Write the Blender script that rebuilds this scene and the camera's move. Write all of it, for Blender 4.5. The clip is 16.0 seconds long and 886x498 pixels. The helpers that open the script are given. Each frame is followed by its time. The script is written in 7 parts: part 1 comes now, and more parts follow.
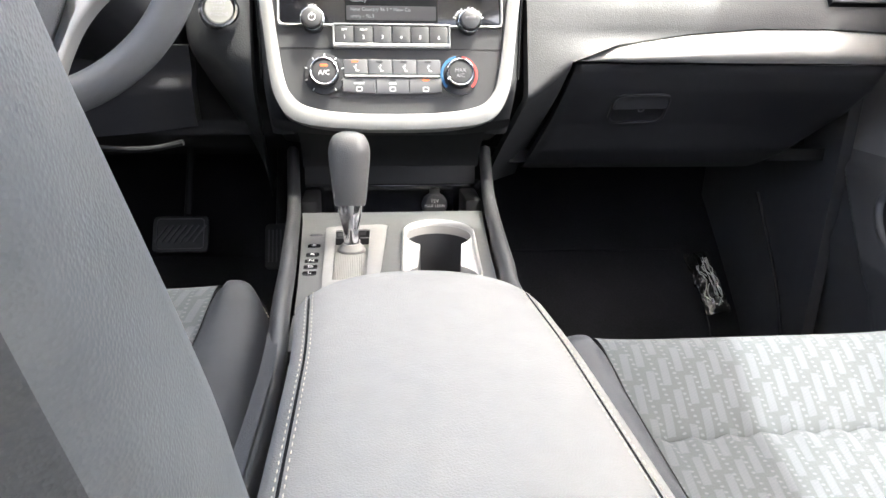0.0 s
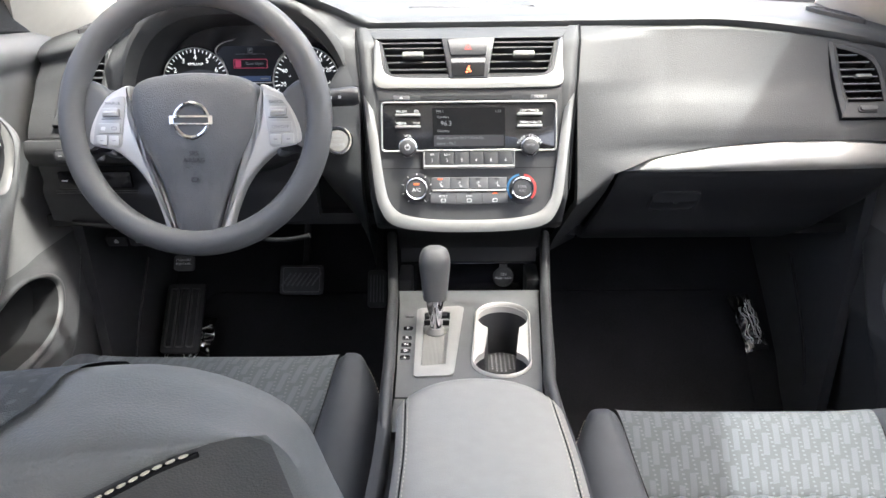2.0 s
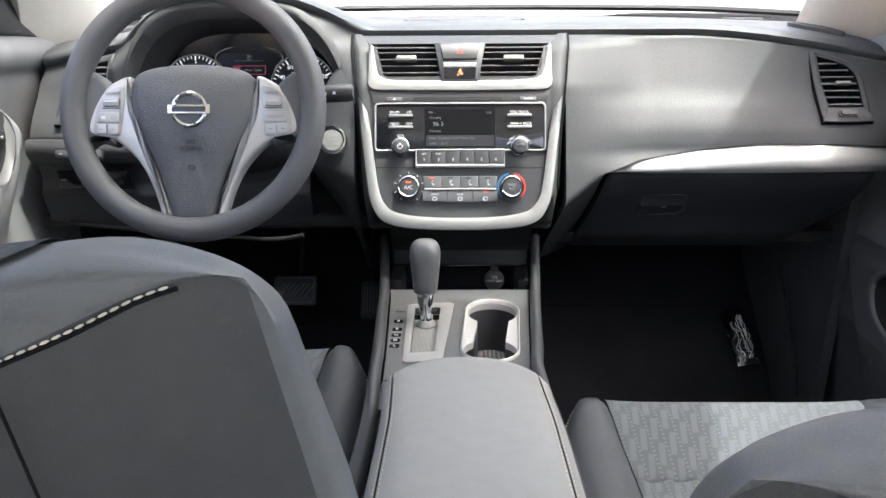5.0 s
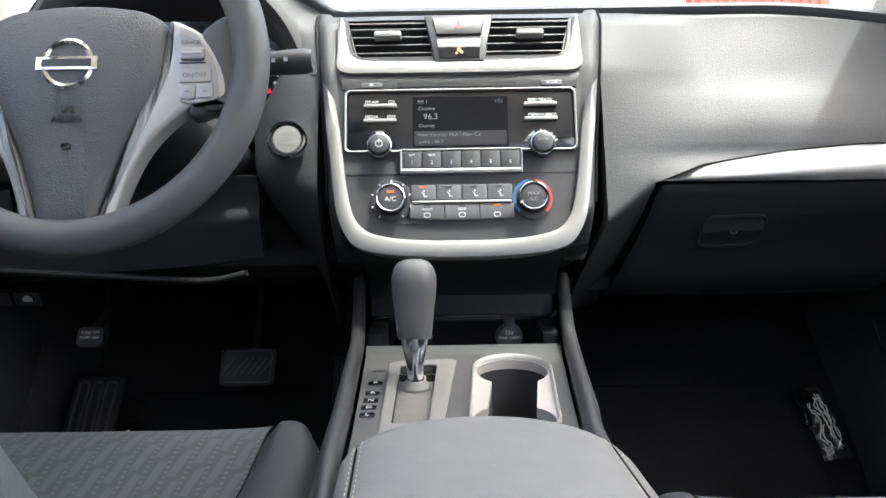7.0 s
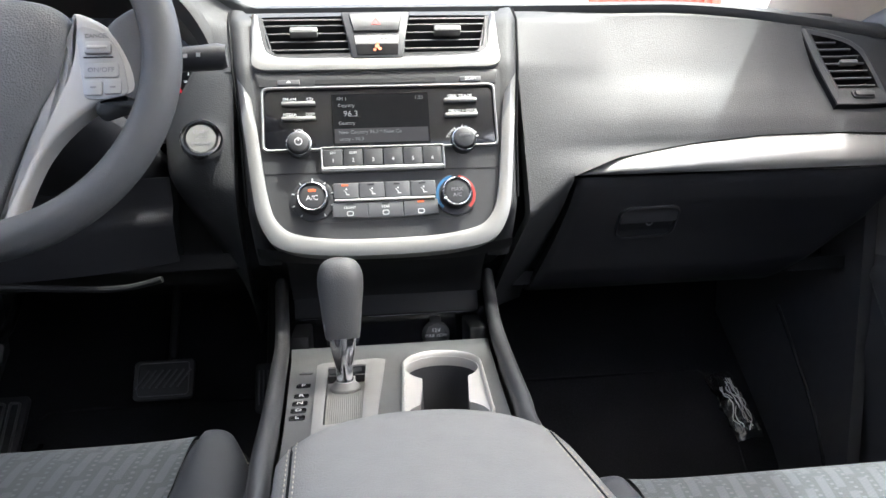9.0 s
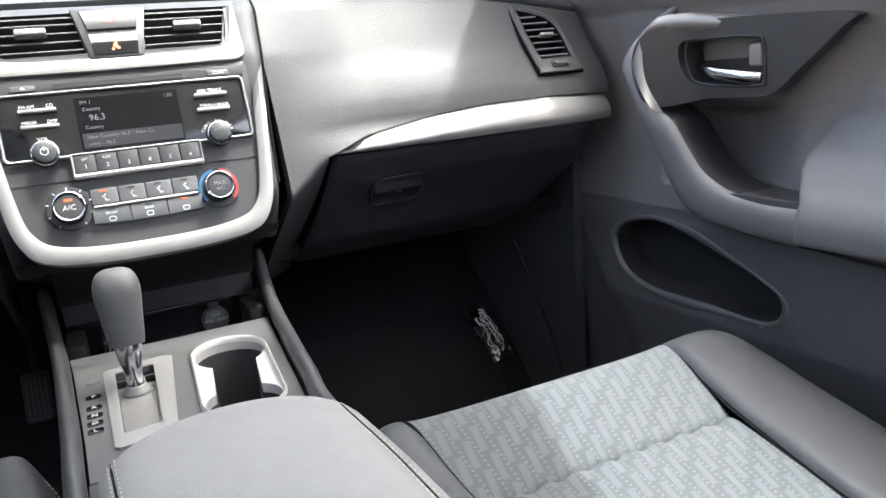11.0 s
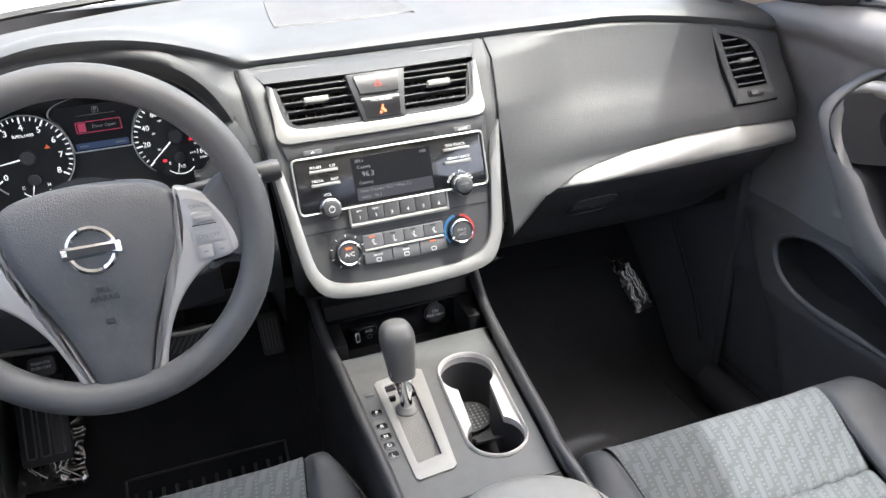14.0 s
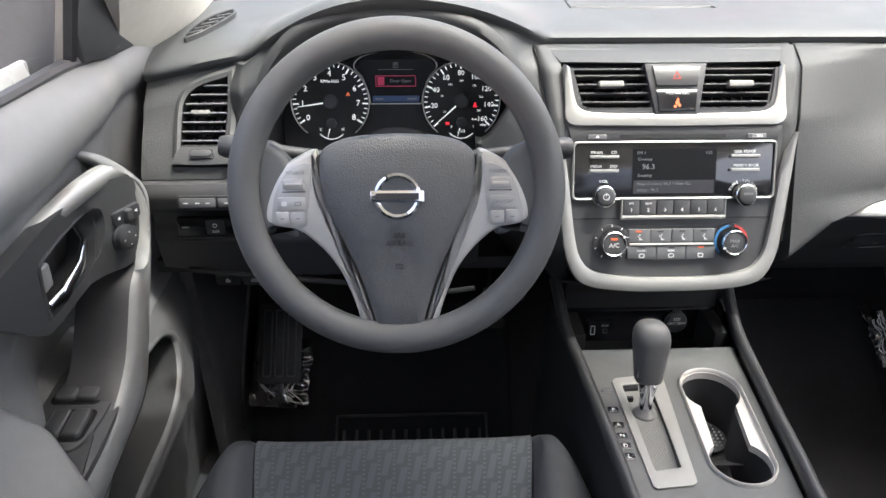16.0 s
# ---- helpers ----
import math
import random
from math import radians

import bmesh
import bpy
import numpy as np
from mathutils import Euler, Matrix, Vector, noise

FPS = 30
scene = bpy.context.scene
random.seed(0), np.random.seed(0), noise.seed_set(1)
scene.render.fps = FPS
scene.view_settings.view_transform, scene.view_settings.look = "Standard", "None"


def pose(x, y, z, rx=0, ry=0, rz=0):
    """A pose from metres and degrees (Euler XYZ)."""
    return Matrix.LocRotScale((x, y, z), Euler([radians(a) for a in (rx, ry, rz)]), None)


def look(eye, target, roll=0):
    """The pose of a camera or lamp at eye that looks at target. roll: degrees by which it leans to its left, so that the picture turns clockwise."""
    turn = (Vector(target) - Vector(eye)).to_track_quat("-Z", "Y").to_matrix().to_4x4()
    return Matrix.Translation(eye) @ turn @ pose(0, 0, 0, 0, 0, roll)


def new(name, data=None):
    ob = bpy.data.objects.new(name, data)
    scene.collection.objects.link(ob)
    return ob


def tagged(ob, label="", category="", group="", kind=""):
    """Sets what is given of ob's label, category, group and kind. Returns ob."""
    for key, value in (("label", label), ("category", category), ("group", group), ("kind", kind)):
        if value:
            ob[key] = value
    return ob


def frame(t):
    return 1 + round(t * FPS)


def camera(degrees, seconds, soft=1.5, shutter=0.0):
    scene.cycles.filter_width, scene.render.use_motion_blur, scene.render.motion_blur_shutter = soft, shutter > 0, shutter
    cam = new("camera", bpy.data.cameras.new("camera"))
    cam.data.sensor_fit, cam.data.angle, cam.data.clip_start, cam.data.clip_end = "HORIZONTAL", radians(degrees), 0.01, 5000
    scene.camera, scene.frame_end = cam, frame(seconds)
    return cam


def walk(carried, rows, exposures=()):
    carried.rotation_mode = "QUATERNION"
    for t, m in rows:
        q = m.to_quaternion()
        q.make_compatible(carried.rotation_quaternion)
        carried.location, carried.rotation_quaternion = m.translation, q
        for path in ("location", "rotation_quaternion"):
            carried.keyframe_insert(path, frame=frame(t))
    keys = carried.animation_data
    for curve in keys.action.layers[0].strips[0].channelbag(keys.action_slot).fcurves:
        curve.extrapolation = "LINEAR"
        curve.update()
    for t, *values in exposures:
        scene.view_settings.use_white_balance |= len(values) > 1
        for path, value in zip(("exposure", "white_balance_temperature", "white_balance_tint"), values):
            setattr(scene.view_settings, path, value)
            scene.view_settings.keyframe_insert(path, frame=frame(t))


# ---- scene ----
cam = camera(61.7, 16.0)
EXPOSURE = [(0, 4.3, 6510, 6), (0.5, 4.15, 6510, 6), (1.0, 3.9, 6510, 6), (2.0, 3.75, 6330, 6), (4.2, 3.55, 6260, 6), (6.3, 3.42, 6180, 5), (9.0, 3.47, 6180, 5), (10.2, 3.62, 6130, 5), (12.3, 3.85, 6260, 5), (13.0, 3.85, 6260, 5), (14.0, 3.6, 6310, 6), (16, 3.25, 6340, 6)]
PATH = [
    (0, (-0.036, 0.004, 0.702), (0.169, 1.898, 0.091), 0.9),
    (0.5, (-0.046, 0.003, 0.788), (0.032, 1.871, 0.078), 0.2),
    (1, (-0.035, -0.052, 0.86), (-0.016, 1.812, 0.135), -0.1),
    (1.5, (-0.031, -0.111, 0.908), (-0.053, 1.757, 0.195), -0.8),
    (2, (-0.02, -0.194, 0.96), (-0.058, 1.675, 0.248), -0.8),
    (2.5, (-0.012, -0.289, 0.999), (-0.047, 1.582, 0.293), -0.5),
    (3, (-0.006, -0.329, 0.997), (-0.041, 1.547, 0.306), -0.3),
    (3.5, (-0.001, -0.338, 0.978), (-0.039, 1.545, 0.306), -0.1),
    (4, (-0.003, -0.334, 0.963), (-0.04, 1.554, 0.304), -0.2),
    (4.2, (-0.002, -0.329, 0.958), (-0.042, 1.56, 0.303), -0.2),
    (6.3, (-0.019, 0.004, 0.723), (-0.039, 1.97, 0.359), -0.7),
    (6.5, (-0.017, 0.033, 0.712), (-0.038, 2.005, 0.378), -0.7),
    (7, (-0.019, 0.073, 0.689), (-0.029, 2.054, 0.414), -0.9),
    (7.5, (-0.017, 0.1, 0.678), (-0.008, 2.085, 0.432), -0.9),
    (8, (-0.016, 0.107, 0.671), (0.019, 2.094, 0.442), -1.1),
    (8.5, (-0.016, 0.106, 0.671), (0.082, 2.09, 0.437), -1.4),
    (9, (-0.03, 0.079, 0.679), (0.187, 2.049, 0.413), -1.8),
    (9.5, (-0.038, 0.046, 0.686), (0.328, 1.99, 0.391), -2.5),
    (10, (-0.039, 0.021, 0.697), (0.499, 1.917, 0.351), -3.3),
    (10.2, (-0.037, 0.013, 0.703), (0.565, 1.885, 0.336), -3.7),
    (12.3, (-0.105, 0.005, 0.873), (0.843, 1.591, 0.108), -6.5),
    (12.5, (-0.111, 0.01, 0.907), (0.801, 1.578, 0.066), -7.0),
    (13, (-0.156, 0.02, 0.992), (0.673, 1.59, 0.072), -6.7),
    (13.5, (-0.194, 0.019, 1.06), (0.509, 1.64, 0.122), -5.4),
    (14, (-0.234, 0.023, 1.109), (0.295, 1.716, 0.184), -3.4),
    (14.5, (-0.271, 0.021, 1.127), (0.088, 1.76, 0.207), -2.0),
    (15, (-0.316, 0.027, 1.121), (-0.093, 1.787, 0.197), -0.6),
    (15.5, (-0.343, 0.035, 1.109), (-0.22, 1.802, 0.179), 0.1),
    (16, (-0.354, 0.048, 1.098), (-0.285, 1.816, 0.165), 0.3),
]
walk(cam, [(t, look(eye, target, roll)) for t, eye, target, roll in PATH], EXPOSURE)

# ---- world, sun, exposure ----
SUN_TO = Vector((0.36, -0.14, 1.0)).normalized()
world = bpy.data.worlds.new("sky")
world.use_nodes = True
scene.world = world
wn = world.node_tree.nodes
sky = wn.new("ShaderNodeTexSky")
sky.sky_type = "NISHITA"
sky.sun_disc = False
sky.dust_density = 7.0
sky.air_density = 0.4
sky.ozone_density = 0.4
sky.sun_elevation = math.asin(SUN_TO.z)
sky.sun_rotation = math.atan2(SUN_TO.x, SUN_TO.y)
wn["Background"].inputs["Strength"].default_value = 0.15
world.node_tree.links.new(sky.outputs["Color"], wn["Background"].inputs["Color"])
sun_data = bpy.data.lights.new("sun", "SUN")
sun_data.energy, sun_data.angle, sun_data.color = 0.72, radians(1.2), (1.0, 0.98, 0.95)
sun = new("sun", sun_data)
sun.matrix_world = look((0, 0, 6), Vector((0, 0, 6)) - SUN_TO)

# ---- materials ----
MATS = {}


def mat(name, color, rough=0.5, metal=0.0, var=0.12, scale=60.0, bump=0.0, bscale=900.0, spec=0.5, coat=0.0, stain=0.0):
    """A plain surface with fine grain, broad uneven wear and a relief."""
    m = bpy.data.materials.new(name)
    m.use_nodes = True
    nt = m.node_tree
    b = nt.nodes["Principled BSDF"]
    b.inputs["Metallic"].default_value = metal
    b.inputs["Specular IOR Level"].default_value = spec
    b.inputs["Coat Weight"].default_value = coat
    b.inputs["Coat Roughness"].default_value = rough
    tc = nt.nodes.new("ShaderNodeTexCoord")
    n1 = nt.nodes.new("ShaderNodeTexNoise")
    n1.inputs["Scale"].default_value = scale
    n1.inputs["Detail"].default_value = 6
    n2 = nt.nodes.new("ShaderNodeTexNoise")
    n2.inputs["Scale"].default_value = 7
    n2.inputs["Detail"].default_value = 3
    for n in (n1, n2):
        nt.links.new(tc.outputs["Object"], n.inputs["Vector"])
    add = nt.nodes.new("ShaderNodeMath")
    add.operation = "ADD"
    nt.links.new(n1.outputs["Fac"], add.inputs[0])
    nt.links.new(n2.outputs["Fac"], add.inputs[1])
    mr = nt.nodes.new("ShaderNodeMapRange")
    mr.inputs["From Min"].default_value, mr.inputs["From Max"].default_value = 0.6, 1.4
    mr.inputs["To Min"].default_value, mr.inputs["To Max"].default_value = 1 - var, 1 + var
    nt.links.new(add.outputs[0], mr.inputs["Value"])
    mul = nt.nodes.new("ShaderNodeVectorMath")
    mul.operation = "SCALE"
    mul.inputs[0].default_value = color
    nt.links.new(mr.outputs[0], mul.inputs["Scale"])
    nt.links.new(mul.outputs[0], b.inputs["Base Color"])
    rr = nt.nodes.new("ShaderNodeMapRange")
    rr.inputs["From Min"].default_value, rr.inputs["From Max"].default_value = 0.35, 0.65
    rr.inputs["To Min"].default_value, rr.inputs["To Max"].default_value = max(rough - 0.06, 0.02), min(rough + 0.06, 1)
    nt.links.new(n2.outputs["Fac"], rr.inputs["Value"])
    nt.links.new(rr.outputs[0], b.inputs["Roughness"])
    if bump:
        v = nt.nodes.new("ShaderNodeTexVoronoi")
        v.inputs["Scale"].default_value = bscale
        nt.links.new(tc.outputs["Object"], v.inputs["Vector"])
        bp = nt.nodes.new("ShaderNodeBump")
        bp.inputs["Strength"].default_value = bump
        bp.inputs["Distance"].default_value = 0.0006
        nt.links.new(v.outputs["Distance"], bp.inputs["Height"])
        nt.links.new(bp.outputs["Normal"], b.inputs["Normal"])
    MATS[name] = m
    return m


def glow(name, color, strength):
    m = mat(name, color, 0.5)
    b = m.node_tree.nodes["Principled BSDF"]
    b.inputs["Emission Color"].default_value = (*color, 1)
    b.inputs["Emission Strength"].default_value = strength
    return m


def glass(name, tint=(0.95, 0.98, 0.97)):
    m = bpy.data.materials.new(name)
    m.use_nodes = True
    nt = m.node_tree
    out = nt.nodes["Material Output"]
    nt.nodes.remove(nt.nodes["Principled BSDF"])
    clear = nt.nodes.new("ShaderNodeBsdfTransparent")
    clear.inputs["Color"].default_value = (*tint, 1)
    shine = nt.nodes.new("ShaderNodeBsdfGlossy")
    shine.inputs["Roughness"].default_value = 0.01
    mix = nt.nodes.new("ShaderNodeMixShader")
    mix.inputs["Fac"].default_value = 0.05
    nt.links.new(clear.outputs[0], mix.inputs[1])
    nt.links.new(shine.outputs[0], mix.inputs[2])
    nt.links.new(mix.outputs[0], out.inputs["Surface"])
    MATS[name] = m
    return m


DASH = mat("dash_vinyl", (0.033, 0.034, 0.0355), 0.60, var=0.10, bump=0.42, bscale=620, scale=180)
# paler copy of dash_vinyl; the sky's light on the top is in the colour
PAD = mat("dash_vinyl_sky_lit", (0.052, 0.054, 0.056), 0.5, var=0.08, bump=0.35, bscale=620, scale=180)
DARK = mat("dark_plastic", (0.024, 0.024, 0.027), 0.5, var=0.15, bump=0.3, bscale=800)
GREY = mat("grey_plastic", (0.042, 0.042, 0.044), 0.42, var=0.10, bump=0.25, bscale=1100)
CONS = mat("console_film", (0.085, 0.086, 0.087), 0.38, var=0.14, bump=0.15, bscale=1200)
SILVER = mat("silver_paint", (0.28, 0.276, 0.268), 0.36, 0.45, var=0.05)
CHROME = mat("chrome", (0.78, 0.78, 0.80), 0.12, 1.0, var=0.03)
COVER = mat("slide_cover_grey", (0.16, 0.157, 0.150), 0.5, var=0.06)
SATIN = mat("satin_chrome", (0.50, 0.49, 0.475), 0.36, 0.35, var=0.04)
GATE = mat("gate_silver", (0.26, 0.256, 0.248), 0.42, 0.35, var=0.06)
GLOSS = mat("gloss_black", (0.010, 0.010, 0.012), 0.12, var=0.2, coat=0.3)
BLACK = mat("matt_black", (0.008, 0.008, 0.009), 0.7, var=0.2)
RUBBER = mat("black_rubber", (0.042, 0.042, 0.043), 0.6, var=0.2, bump=0.3)
CARPET = mat("black_carpet", (0.024, 0.024, 0.027), 0.95, var=0.4, scale=400, bump=1.0, bscale=700, spec=0.1)
LEATHER = mat("wheel_rim_skin", (0.098, 0.0985, 0.101), 0.50, var=0.06, bump=0.28, bscale=1000)
HUBV = mat("hub_skin", (0.108, 0.1085, 0.113), 0.52, var=0.08, bump=0.8, bscale=560)
# one backrest vinyl, with light and shade put into two colours
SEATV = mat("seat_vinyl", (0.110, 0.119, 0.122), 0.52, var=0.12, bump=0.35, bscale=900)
SEATB = mat("seat_vinyl_shaded", (0.048, 0.052, 0.054), 0.55, var=0.12, bump=0.35, bscale=900)
BOLV = mat("bolster_vinyl", (0.040, 0.0435, 0.051), 0.6, var=0.1, bump=0.3, bscale=900, spec=0.3)
LOWV = mat("door_lower_plastic", (0.080, 0.080, 0.083), 0.36, var=0.1, bump=0.4, bscale=700)
ARMV = mat("armrest_vinyl", (0.245, 0.242, 0.234), 0.46, var=0.08, bump=0.4, bscale=900)
DOORV = mat("door_vinyl", (0.165, 0.165, 0.168), 0.44, var=0.07, bump=0.3, bscale=650, spec=0.6, coat=0.25)
BEIGE = mat("beige_trim", (0.56, 0.535, 0.48), 0.8, var=0.06, bump=0.3)
THREAD = mat("pale_thread", (0.58, 0.54, 0.45), 0.8, var=0.1)
WHITE = mat("white_print", (0.62, 0.62, 0.62), 0.6, var=0.03)
SEAM = mat("seam_shadow_gap", (0.010, 0.010, 0.011), 0.9, spec=0.1)
BTN = mat("button_grey", (0.095, 0.095, 0.10), 0.4, var=0.08)
WBTN = mat("wheel_button_silver", (0.40, 0.395, 0.39), 0.4, 0.4, var=0.05)
KICK = mat("kick_panel_plastic", (0.064, 0.064, 0.068), 0.45, var=0.15, bump=0.3, bscale=800)
LIT = glow("orange_lamp", (0.65, 0.11, 0.03), 0.04)
REDL = glow("red_lamp", (0.7, 0.02, 0.04), 0.12)
INKW = glow("gauge_print", (0.75, 0.75, 0.75), 0.11)
LCDT = glow("screen_print", (0.12, 0.125, 0.135), 0.035)
LCD = mat("screen_glass", (0.008, 0.008, 0.009), 0.22, var=0.1, spec=0.12)
LCDB = glow("screen_blue_bar", (0.02, 0.04, 0.10), 0.03)
MAROON = glow("screen_red_box", (0.30, 0.02, 0.06), 0.05)
REDP = mat("red_plastic", (0.55, 0.02, 0.03), 0.4)
BLUEP = mat("blue_print", (0.03, 0.13, 0.28), 0.5)
REDI = mat("red_print", (0.38, 0.035, 0.03), 0.5)
EMBOSS = mat("embossed_skin", (0.045, 0.045, 0.047), 0.6)
ENGR = mat("grey_print", (0.22, 0.22, 0.23), 0.6)
GLASS = glass("window_glass", (0.95, 0.97, 0.96))
PRIVACY = glass("tinted_glass", (0.50, 0.51, 0.51))
SCREEN = glass("windscreen_glass", (0.72, 0.75, 0.74))
MIRROR = mat("mirror_glass", (0.42, 0.40, 0.39), 0.02, 1.0, var=0.01)
FOIL = mat("clear_plastic_bag", (0.022, 0.021, 0.022), 0.10, 0.0, var=0.3, spec=1.0, coat=1.0)
WALLW = mat("white_wall", (0.72, 0.71, 0.69), 0.8, var=0.05)
WALLR = mat("red_ribbed_metal", (0.50, 0.09, 0.06), 0.6, var=0.1)
WALLB = mat("tan_wall", (0.50, 0.37, 0.27), 0.8, var=0.1)
ASPH = mat("sunlit_concrete", (0.64, 0.62, 0.58), 0.9, var=0.15, scale=8)
BODY = mat("car_paint", (0.55, 0.56, 0.58), 0.3, 0.4, var=0.04)


def fabric(name):
    """Woven seat cloth: slanted zigzag bars and rows of pale dots."""
    m = mat(name, (0.07, 0.07, 0.08), 0.85, var=0.1, bump=0.6, bscale=1400, spec=0.25)
    nt = m.node_tree
    b = nt.nodes["Principled BSDF"]
    tc = nt.nodes.new("ShaderNodeTexCoord")
    sep = nt.nodes.new("ShaderNodeSeparateXYZ")
    nt.links.new(tc.outputs["UV"], sep.inputs[0])

    def op(kind, a, c=0.0, e=None):
        n = nt.nodes.new("ShaderNodeMath")
        n.operation = kind
        for i, v in enumerate((a, c) if e is None else (a, c, e)):
            if isinstance(v, (int, float)):
                n.inputs[i].default_value = v
            else:
                nt.links.new(v, n.inputs[i])
        return n.outputs[0]
    u, v = sep.outputs[0], sep.outputs[1]
    # slanted bars in columns, each column shifted against the next, with dotted lines between
    cu = op("DIVIDE", u, 0.0185)
    col = op("FLOOR", cu)
    f = op("FRACT", op("ADD", op("DIVIDE", v, 0.040), op("MULTIPLY", col, 0.41)))
    lu = op("ADD", op("FRACT", cu), op("MULTIPLY", op("SUBTRACT", f, 0.5), 0.42))
    bars = op("MULTIPLY", op("GREATER_THAN", lu, 0.30), op("LESS_THAN", lu, 0.74))
    bars = op("MULTIPLY", bars, op("MULTIPLY", op("GREATER_THAN", f, 0.07), op("LESS_THAN", f, 0.93)))
    sub = op("GREATER_THAN", op("FRACT", op("DIVIDE", op("ADD", v, op("MULTIPLY", u, 0.5)), 0.0030)), 0.35)
    bars = op("MULTIPLY", bars, op("ADD", op("MULTIPLY", sub, 0.3), 0.7))
    du = op("MULTIPLY", op("SUBTRACT", op("ABSOLUTE", op("SUBTRACT", op("FRACT", cu), 0.5)), 0.47), 2.9)
    dv = op("SUBTRACT", op("FRACT", op("DIVIDE", v, 0.0064)), 0.5)
    dot = op("LESS_THAN", op("SQRT", op("ADD", op("MULTIPLY", du, du), op("MULTIPLY", dv, dv))), 0.20)
    val = op("ADD", op("MULTIPLY", bars, 0.022), 0.066)
    val = op("ADD", val, op("MULTIPLY", dot, 0.032))
    comb = nt.nodes.new("ShaderNodeCombineColor")
    nt.links.new(op("MULTIPLY", val, 0.90), comb.inputs[0])
    nt.links.new(val, comb.inputs[1])
    nt.links.new(op("MULTIPLY", val, 1.10), comb.inputs[2])
    nt.links.new(comb.outputs[0], b.inputs["Base Color"])
    return m


CLOTH = fabric("seat_cloth")

# ---- mesh helpers ----


def finish(name, bm, material, smooth=35.0):
    me = bpy.data.meshes.new(name)
    bmesh.ops.recalc_face_normals(bm, faces=bm.faces)
    lim = radians(smooth)
    for e in bm.edges:
        e.smooth = len(e.link_faces) == 2 and e.calc_face_angle(3.2) < lim
    for f in bm.faces:
        f.smooth = True
    bm.to_mesh(me)
    bm.free()
    me.materials.append(material)
    return me


def part(name, bm, material, parent, label="", smooth=35.0, m=None):
    """Links a bmesh as one mesh object under a thing or a part; m places it in the world."""
    if m is not None:
        bmesh.ops.transform(bm, matrix=m, verts=bm.verts)
    ob = new(name, finish(name, bm, material, smooth))
    ob.parent = parent
    if label:
        tagged(ob, label)
    return ob


def thing(name, label, category, group="", kind="", at=(0, 0, 0)):
    ob = new(name)
    ob.empty_display_size = 0.02
    return tagged(ob, label, category, group, kind)


def frame3(o, x, y):
    """A pose from an origin and two directions."""
    x = Vector(x).normalized()
    y = Vector(y)
    y = (y - x * y.dot(x)).normalized()
    z = x.cross(y)
    m = Matrix((x, y, z)).transposed().to_4x4()
    m.translation = o
    return m


def spline(pts, n=8, closed=False):
    """Catmull-Rom through the points."""
    P = [np.array(p, float) for p in pts]
    k = len(P)
    out = []
    for i in range(k if closed else k - 1):
        a, b, c, d = (P[(i + j) % k] if closed else P[min(max(i + j, 0), k - 1)] for j in (-1, 0, 1, 2))
        for s in np.arange(n) / n:
            out.append(0.5 * (2 * b + (c - a) * s + (2 * a - 5 * b + 4 * c - d) * s ** 2 + (3 * b - a - 3 * c + d) * s ** 3))
    if not closed:
        out.append(P[-1])
    return [tuple(p) for p in out]


def rrect(w, h, r, n=5, x=0.0, y=0.0):
    """A rounded rectangle's outline, centred at x, y."""
    out = []
    for cx, cy, a0 in ((w / 2 - r, h / 2 - r, 0), (-w / 2 + r, h / 2 - r, 90), (-w / 2 + r, -h / 2 + r, 180), (w / 2 - r, -h / 2 + r, 270)):
        for i in range(n + 1):
            a = radians(a0 + 90 * i / n)
            out.append((x + cx + r * math.cos(a), y + cy + r * math.sin(a)))
    return out


def circle(r, n=32, x=0.0, y=0.0):
    return [(x + r * math.cos(2 * math.pi * i / n), y + r * math.sin(2 * math.pi * i / n)) for i in range(n)]


def slab(poly, z0, z1, bevel=0.0, seg=2, bm=None, shrink=0.0):
    """A polygon drawn out from z0 to z1, with its top edge rounded."""
    bm = bm or bmesh.new()
    n = len(poly)
    cx, cy = sum(p[0] for p in poly) / n, sum(p[1] for p in poly) / n
    lo = [bm.verts.new((p[0], p[1], z0)) for p in poly]
    loops = [lo]
    steps = seg + 1 if bevel else 1
    for k in range(steps):
        if bevel:
            a = math.pi / 2 * k / seg
            inset, z = bevel * (1 - math.cos(a)), z1 - bevel + bevel * math.sin(a)
        else:
            inset, z = 0.0, z1
        ring = []
        for i, p in enumerate(poly):
            q, s = poly[i - 1], poly[(i + 1) % n]
            tx, ty = s[0] - q[0], s[1] - q[1]
            ln = math.hypot(tx, ty) or 1
            area = sum(poly[j - 1][0] * poly[j][1] - poly[j][0] * poly[j - 1][1] for j in range(n)) if i == 0 else area
            sg = 1 if area > 0 else -1
            ring.append(bm.verts.new((p[0] - sg * ty / ln * inset, p[1] + sg * tx / ln * inset, z)))
        loops.append(ring)
    for a, b in zip(loops, loops[1:]):
        for i in range(n):
            bm.faces.new((a[i - 1], a[i], b[i], b[i - 1]))
    bm.faces.new(loops[-1])
    bm.faces.new(lo[::-1])
    return bm


